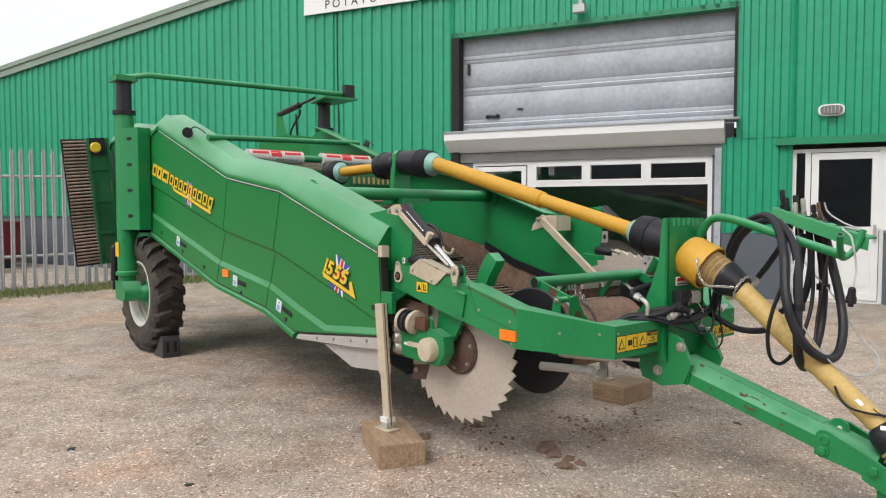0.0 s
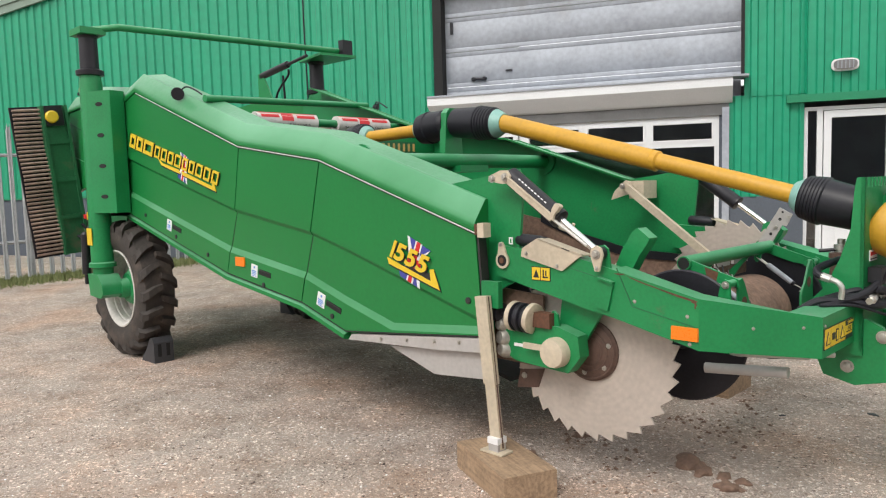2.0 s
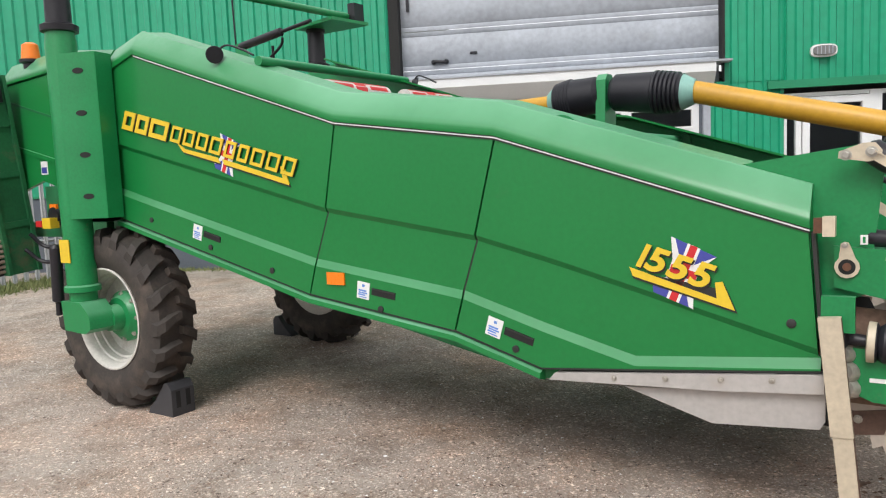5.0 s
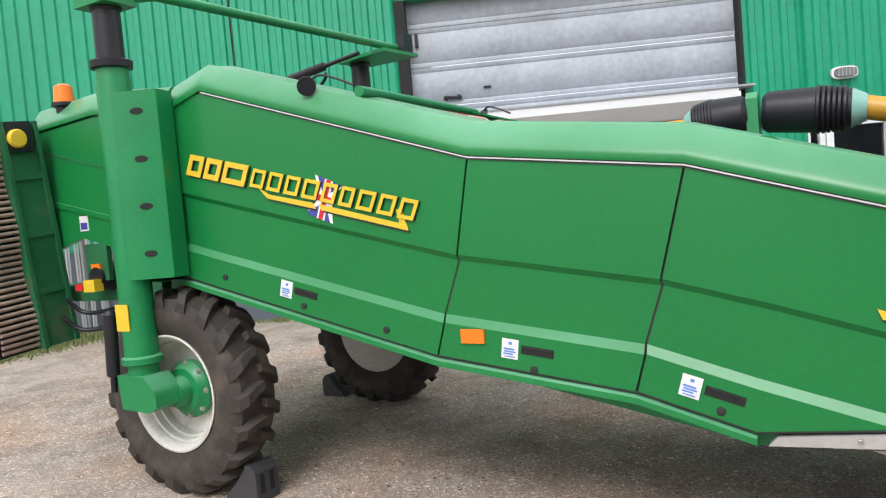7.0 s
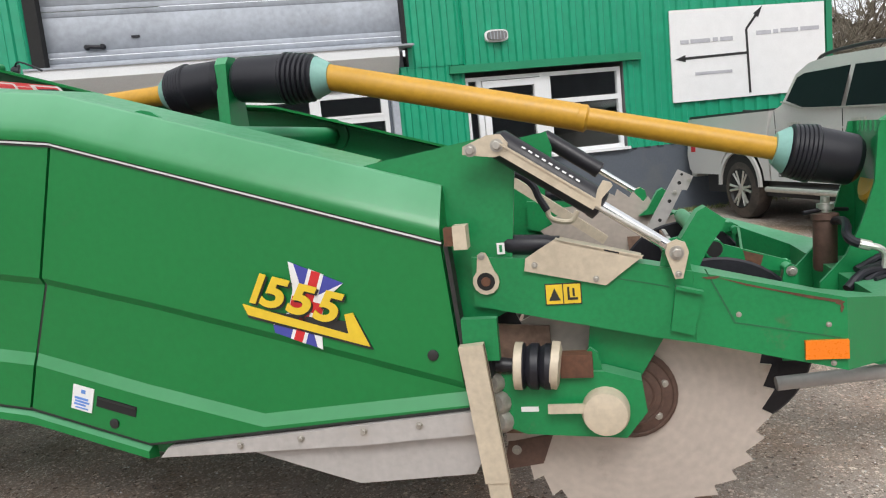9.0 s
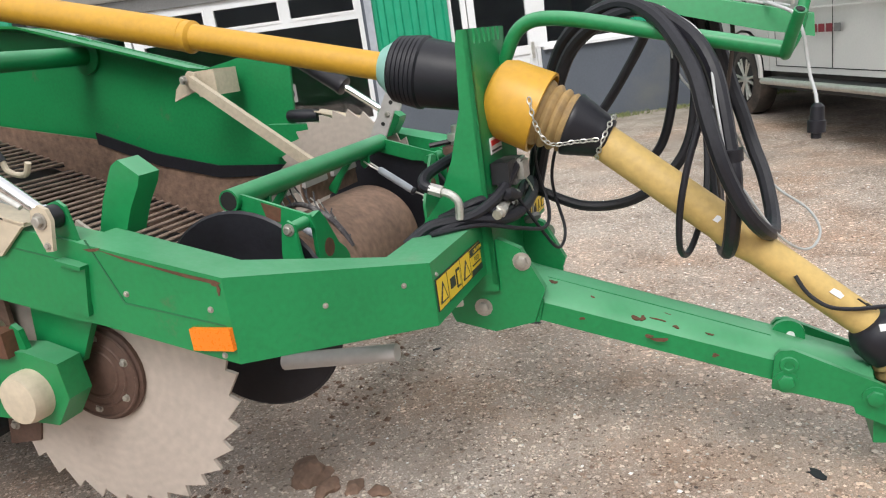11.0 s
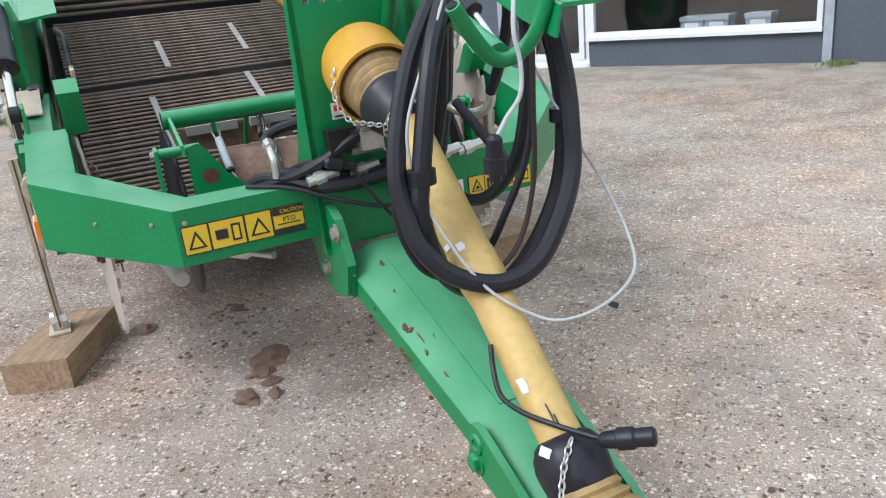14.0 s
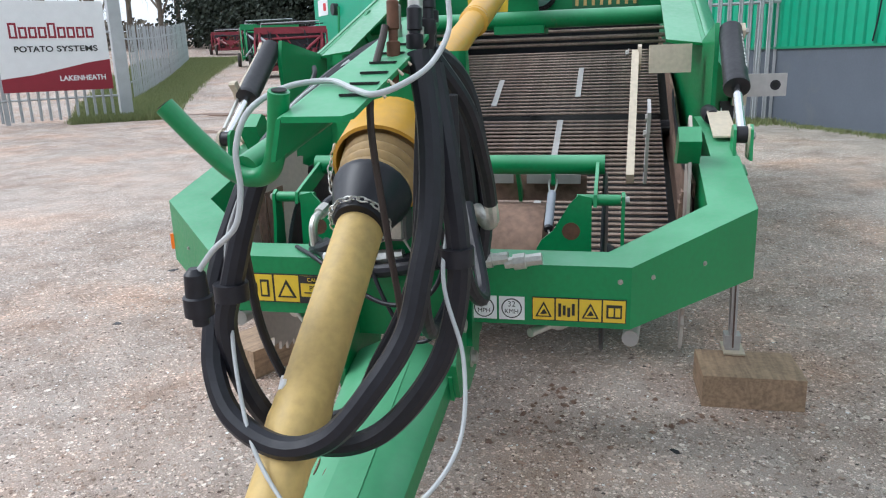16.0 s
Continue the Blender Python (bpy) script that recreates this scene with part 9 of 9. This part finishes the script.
for i, (b, d, h, r) in enumerate(((154, 66, 15, 6), (156.5, 70, 16, 6.5), (158.8, 68, 14, 6), (160.8, 72, 14.5, 6), (162.2, 74, 12, 4.2), (163.6, 78, 10.5, 3), (152, 72, 16, 6), (149, 74, 17, 6), (146.5, 76, 16, 6))):
    p = fp + Vector((math.cos(radians(b)), math.sin(radians(b)), 0)) * d
    conifer(p.x, p.y, h, r, 20 + i)


def branch(bm, rng, p, d, ln, rad, depth):
    pts, q, dd = [p.copy()], p.copy(), d.copy()
    for _ in range(4):
        dd = (dd + Vector(rng.normal(size=3)) * 0.16 + Vector((0, 0, 0.06))).normalized()
        q = q + dd * ln / 4
        pts.append(q.copy())
    tube(bm, pts, [rad * (1 - 0.16 * k) for k in range(5)], 5 if depth > 1 else 3)
    if depth > 0:
        for k in range(rng.integers(3, 6)):
            s = rng.uniform(0.35, 1.0)
            i = min(3, int(s * 4))
            b = pts[i].lerp(pts[i + 1], s * 4 - i if i < 3 else 0.9)
            nd = (dd + Vector(rng.normal(size=3)) * 0.75).normalized()
            branch(bm, rng, b, nd, ln * rng.uniform(0.5, 0.7), rad * 0.45, depth - 1)


def bare_tree(x, y, h, seed, label="bare winter tree with thin grey branches"):
    rng = np.random.default_rng(seed)
    t = thing("bare_tree", at_ground(x, y), label, "tree", "bare trees")
    bm = bmesh.new()
    tube(bm, [Vector((0, 0, -0.1)), Vector((0.1, 0, h * 0.2)), Vector((0.0, 0.1, h * 0.42))], [h * 0.022, h * 0.018, h * 0.014], 8)
    part("trunk", bm, M_BARK, t)
    bm = bmesh.new()
    for k in range(7):
        a = rng.uniform(0, 6.28)
        branch(bm, rng, Vector((0, 0.05, h * rng.uniform(0.2, 0.42))), Vector((math.cos(a) * 0.6, math.sin(a) * 0.6, 1)).normalized(), h * 0.32, h * 0.009, 3)
    part("crown", bm, M_TWIG, t)


for i, (b, d, h) in enumerate(((167.2, 62, 11), (169.2, 66, 12), (171.5, 58, 10), (174.5, 60, 11), (166.0, 75, 12), (178, 64, 11))):
    p = fp + Vector((math.cos(radians(b)), math.sin(radians(b)), 0)) * d
    bare_tree(p.x, p.y, h, 50 + i)
# bushes past the building corner
for i, (u, v, h) in enumerate(((7.2, 6.0, 5.0), (8.6, 7.5, 5.5), (9.8, 5.5, 5.0), (11.5, 6.5, 6.0), (13.5, 6.0, 6.0), (6.6, 9.0, 6.0), (15.5, 7, 6))):
    p = WALL @ Vector((u, v, 0))
    bare_tree(p.x, p.y, h, 80 + i, "leafless brown bush beyond the building")


def hedge(a, b, h, seed, n_c, mat_, label):
    rng = np.random.default_rng(seed)
    spots = []
    for k in range(n_c):
        f = k / n_c
        x, y = a[0] + (b[0] - a[0]) * f, a[1] + (b[1] - a[1]) * f
        spots.append(((x + rng.uniform(-1, 1), y + rng.uniform(-1, 1), ground_z(x, y) + h * rng.uniform(0.3, 0.6)), (2.2, 2.2, h * 0.5)))
    me = leaf_cloud(rng, spots, 0.18, 340)
    me.materials.append(mat_)
    tagged(new("hedge", me), label, "hedge", kind="stuff")


hedge((-58, 34), (-65.2, 20.6), 5.0, 6, 20, M_CONIFER, "dark overgrown hedge closing the yard")
hedge((-66, 19.5), (-72, 8), 2.4, 16, 16, M_TWIG, "low leafless hedge behind the palisade fence")
hedge((-72, 8), (-70, -14), 3.5, 7, 24, M_TWIG, "leafless brown hedge beyond the entrance")
hw = [WALL @ Vector((u, 11.0, 0)) for u in (6.5, 20)]
hedge((hw[0].x, hw[0].y), (hw[1].x, hw[1].y), 4.5, 8, 22, M_TWIG, "leafless brown hedge beyond the building")


# ---- grass ----
def grass_patch(name, poly_fn, n_b, seed, hgt, label):
    rng = np.random.default_rng(seed)
    verts, faces = [], []
    for _ in range(n_b):
        x, y = poly_fn(rng)
        z = ground_z(x, y)
        a = rng.uniform(0, 6.28)
        h = hgt * rng.uniform(0.4, 1.2)
        w = 0.006 + h * 0.06
        lx, ly = rng.normal(size=2) * h * 0.4
        k = len(verts)
        verts += [(x - w * math.cos(a), y - w * math.sin(a), z - 0.005), (x + w * math.cos(a), y + w * math.sin(a), z - 0.005), (x + lx, y + ly, z + h)]
        faces.append((k, k + 1, k + 2))
    me = bpy.data.meshes.new(name)
    me.from_pydata(verts, [], faces)
    me.materials.append(M_GRASS)
    tagged(new(name, me), label, "grass", kind="stuff")


def along_fence(rng):
    s = rng.uniform(-0.1, 1.0)
    return (-8.53 + 3.98 * s + rng.normal() * 0.22 + 0.1, 10.7 + 3.78 * s + rng.normal() * 0.22 - 0.1)


WEEDS = [(-9.6, 0.25), (-8.9, 0.12), (-8.2, 0.3), (-7.5, 0.1), (-6.6, 0.22), (-6.0, 0.08), (-1.28, 0.07), (-1.2, 0.05), (1.6, 0.1), (2.6, 0.2), (3.7, 0.15), (4.6, 0.2)]


def along_wall(rng):
    u, w = WEEDS[rng.integers(len(WEEDS))] if rng.random() < 0.7 else (rng.choice([-8.0, 3.2]), 1.3)
    p = WALL @ Vector((u + rng.normal() * w, -0.07 - abs(rng.normal()) * 0.13, 0))
    return p.x, p.y


def verge(rng):
    d = rng.uniform(19, 54)
    b = 169.6 - (d - 26) * 0.154 + rng.uniform(-3.4, 3.0) + rng.normal() * 0.25
    p = fp + Vector((math.cos(radians(b)), math.sin(radians(b)), 0)) * d
    return p.x, p.y


grass_patch("grass_tufts", along_fence, 9000, 11, 0.09, "short grass along the foot of the fence")
grass_patch("wall_grass", along_wall, 3500, 12, 0.05, "weeds along the foot of the wall")
grass_patch("verge_grass", verge, 150000, 13, 0.15, "rough grass verge along the drive")


# ---- soil fallen from the machine ----
def soil_crumbs(n_c, seed):
    rng = np.random.default_rng(seed)
    verts, faces = [], []
    heaps = [(rng.normal(-0.75, 0.25), rng.uniform(-0.8, 0.85), rng.uniform(0.03, 0.14)) for _ in range(14)]
    for _ in range(n_c):
        hx, hy, hw_ = heaps[rng.integers(len(heaps))]
        p = MACHINE @ Vector((hx + rng.normal() * hw_, hy + rng.normal() * hw_, 0))
        r = 0.003 + 0.014 * rng.random() ** 3
        z = ground_z(p.x, p.y) + r * 0.2
        k = len(verts)
        a = rng.uniform(0, 6.28)
        for q in range(4):
            rr = r * rng.uniform(0.7, 1.3)
            verts.append((p.x + rr * math.cos(a + q * 1.57), p.y + rr * math.sin(a + q * 1.57), z))
        verts += [(p.x, p.y, z + r * rng.uniform(0.4, 0.8)), (p.x, p.y, z - r * 0.4)]
        for q in range(4):
            faces += [(k + q, k + (q + 1) % 4, k + 4), (k + (q + 1) % 4, k + q, k + 5)]
    me = bpy.data.meshes.new("soil_crumbs")
    me.from_pydata(verts, [], faces)
    me.materials.append(M_SOIL)
    tagged(new("soil_crumbs", me), "crumbs of brown soil fallen under the machine", "soil", kind="stuff")


soil_crumbs(350, 31)
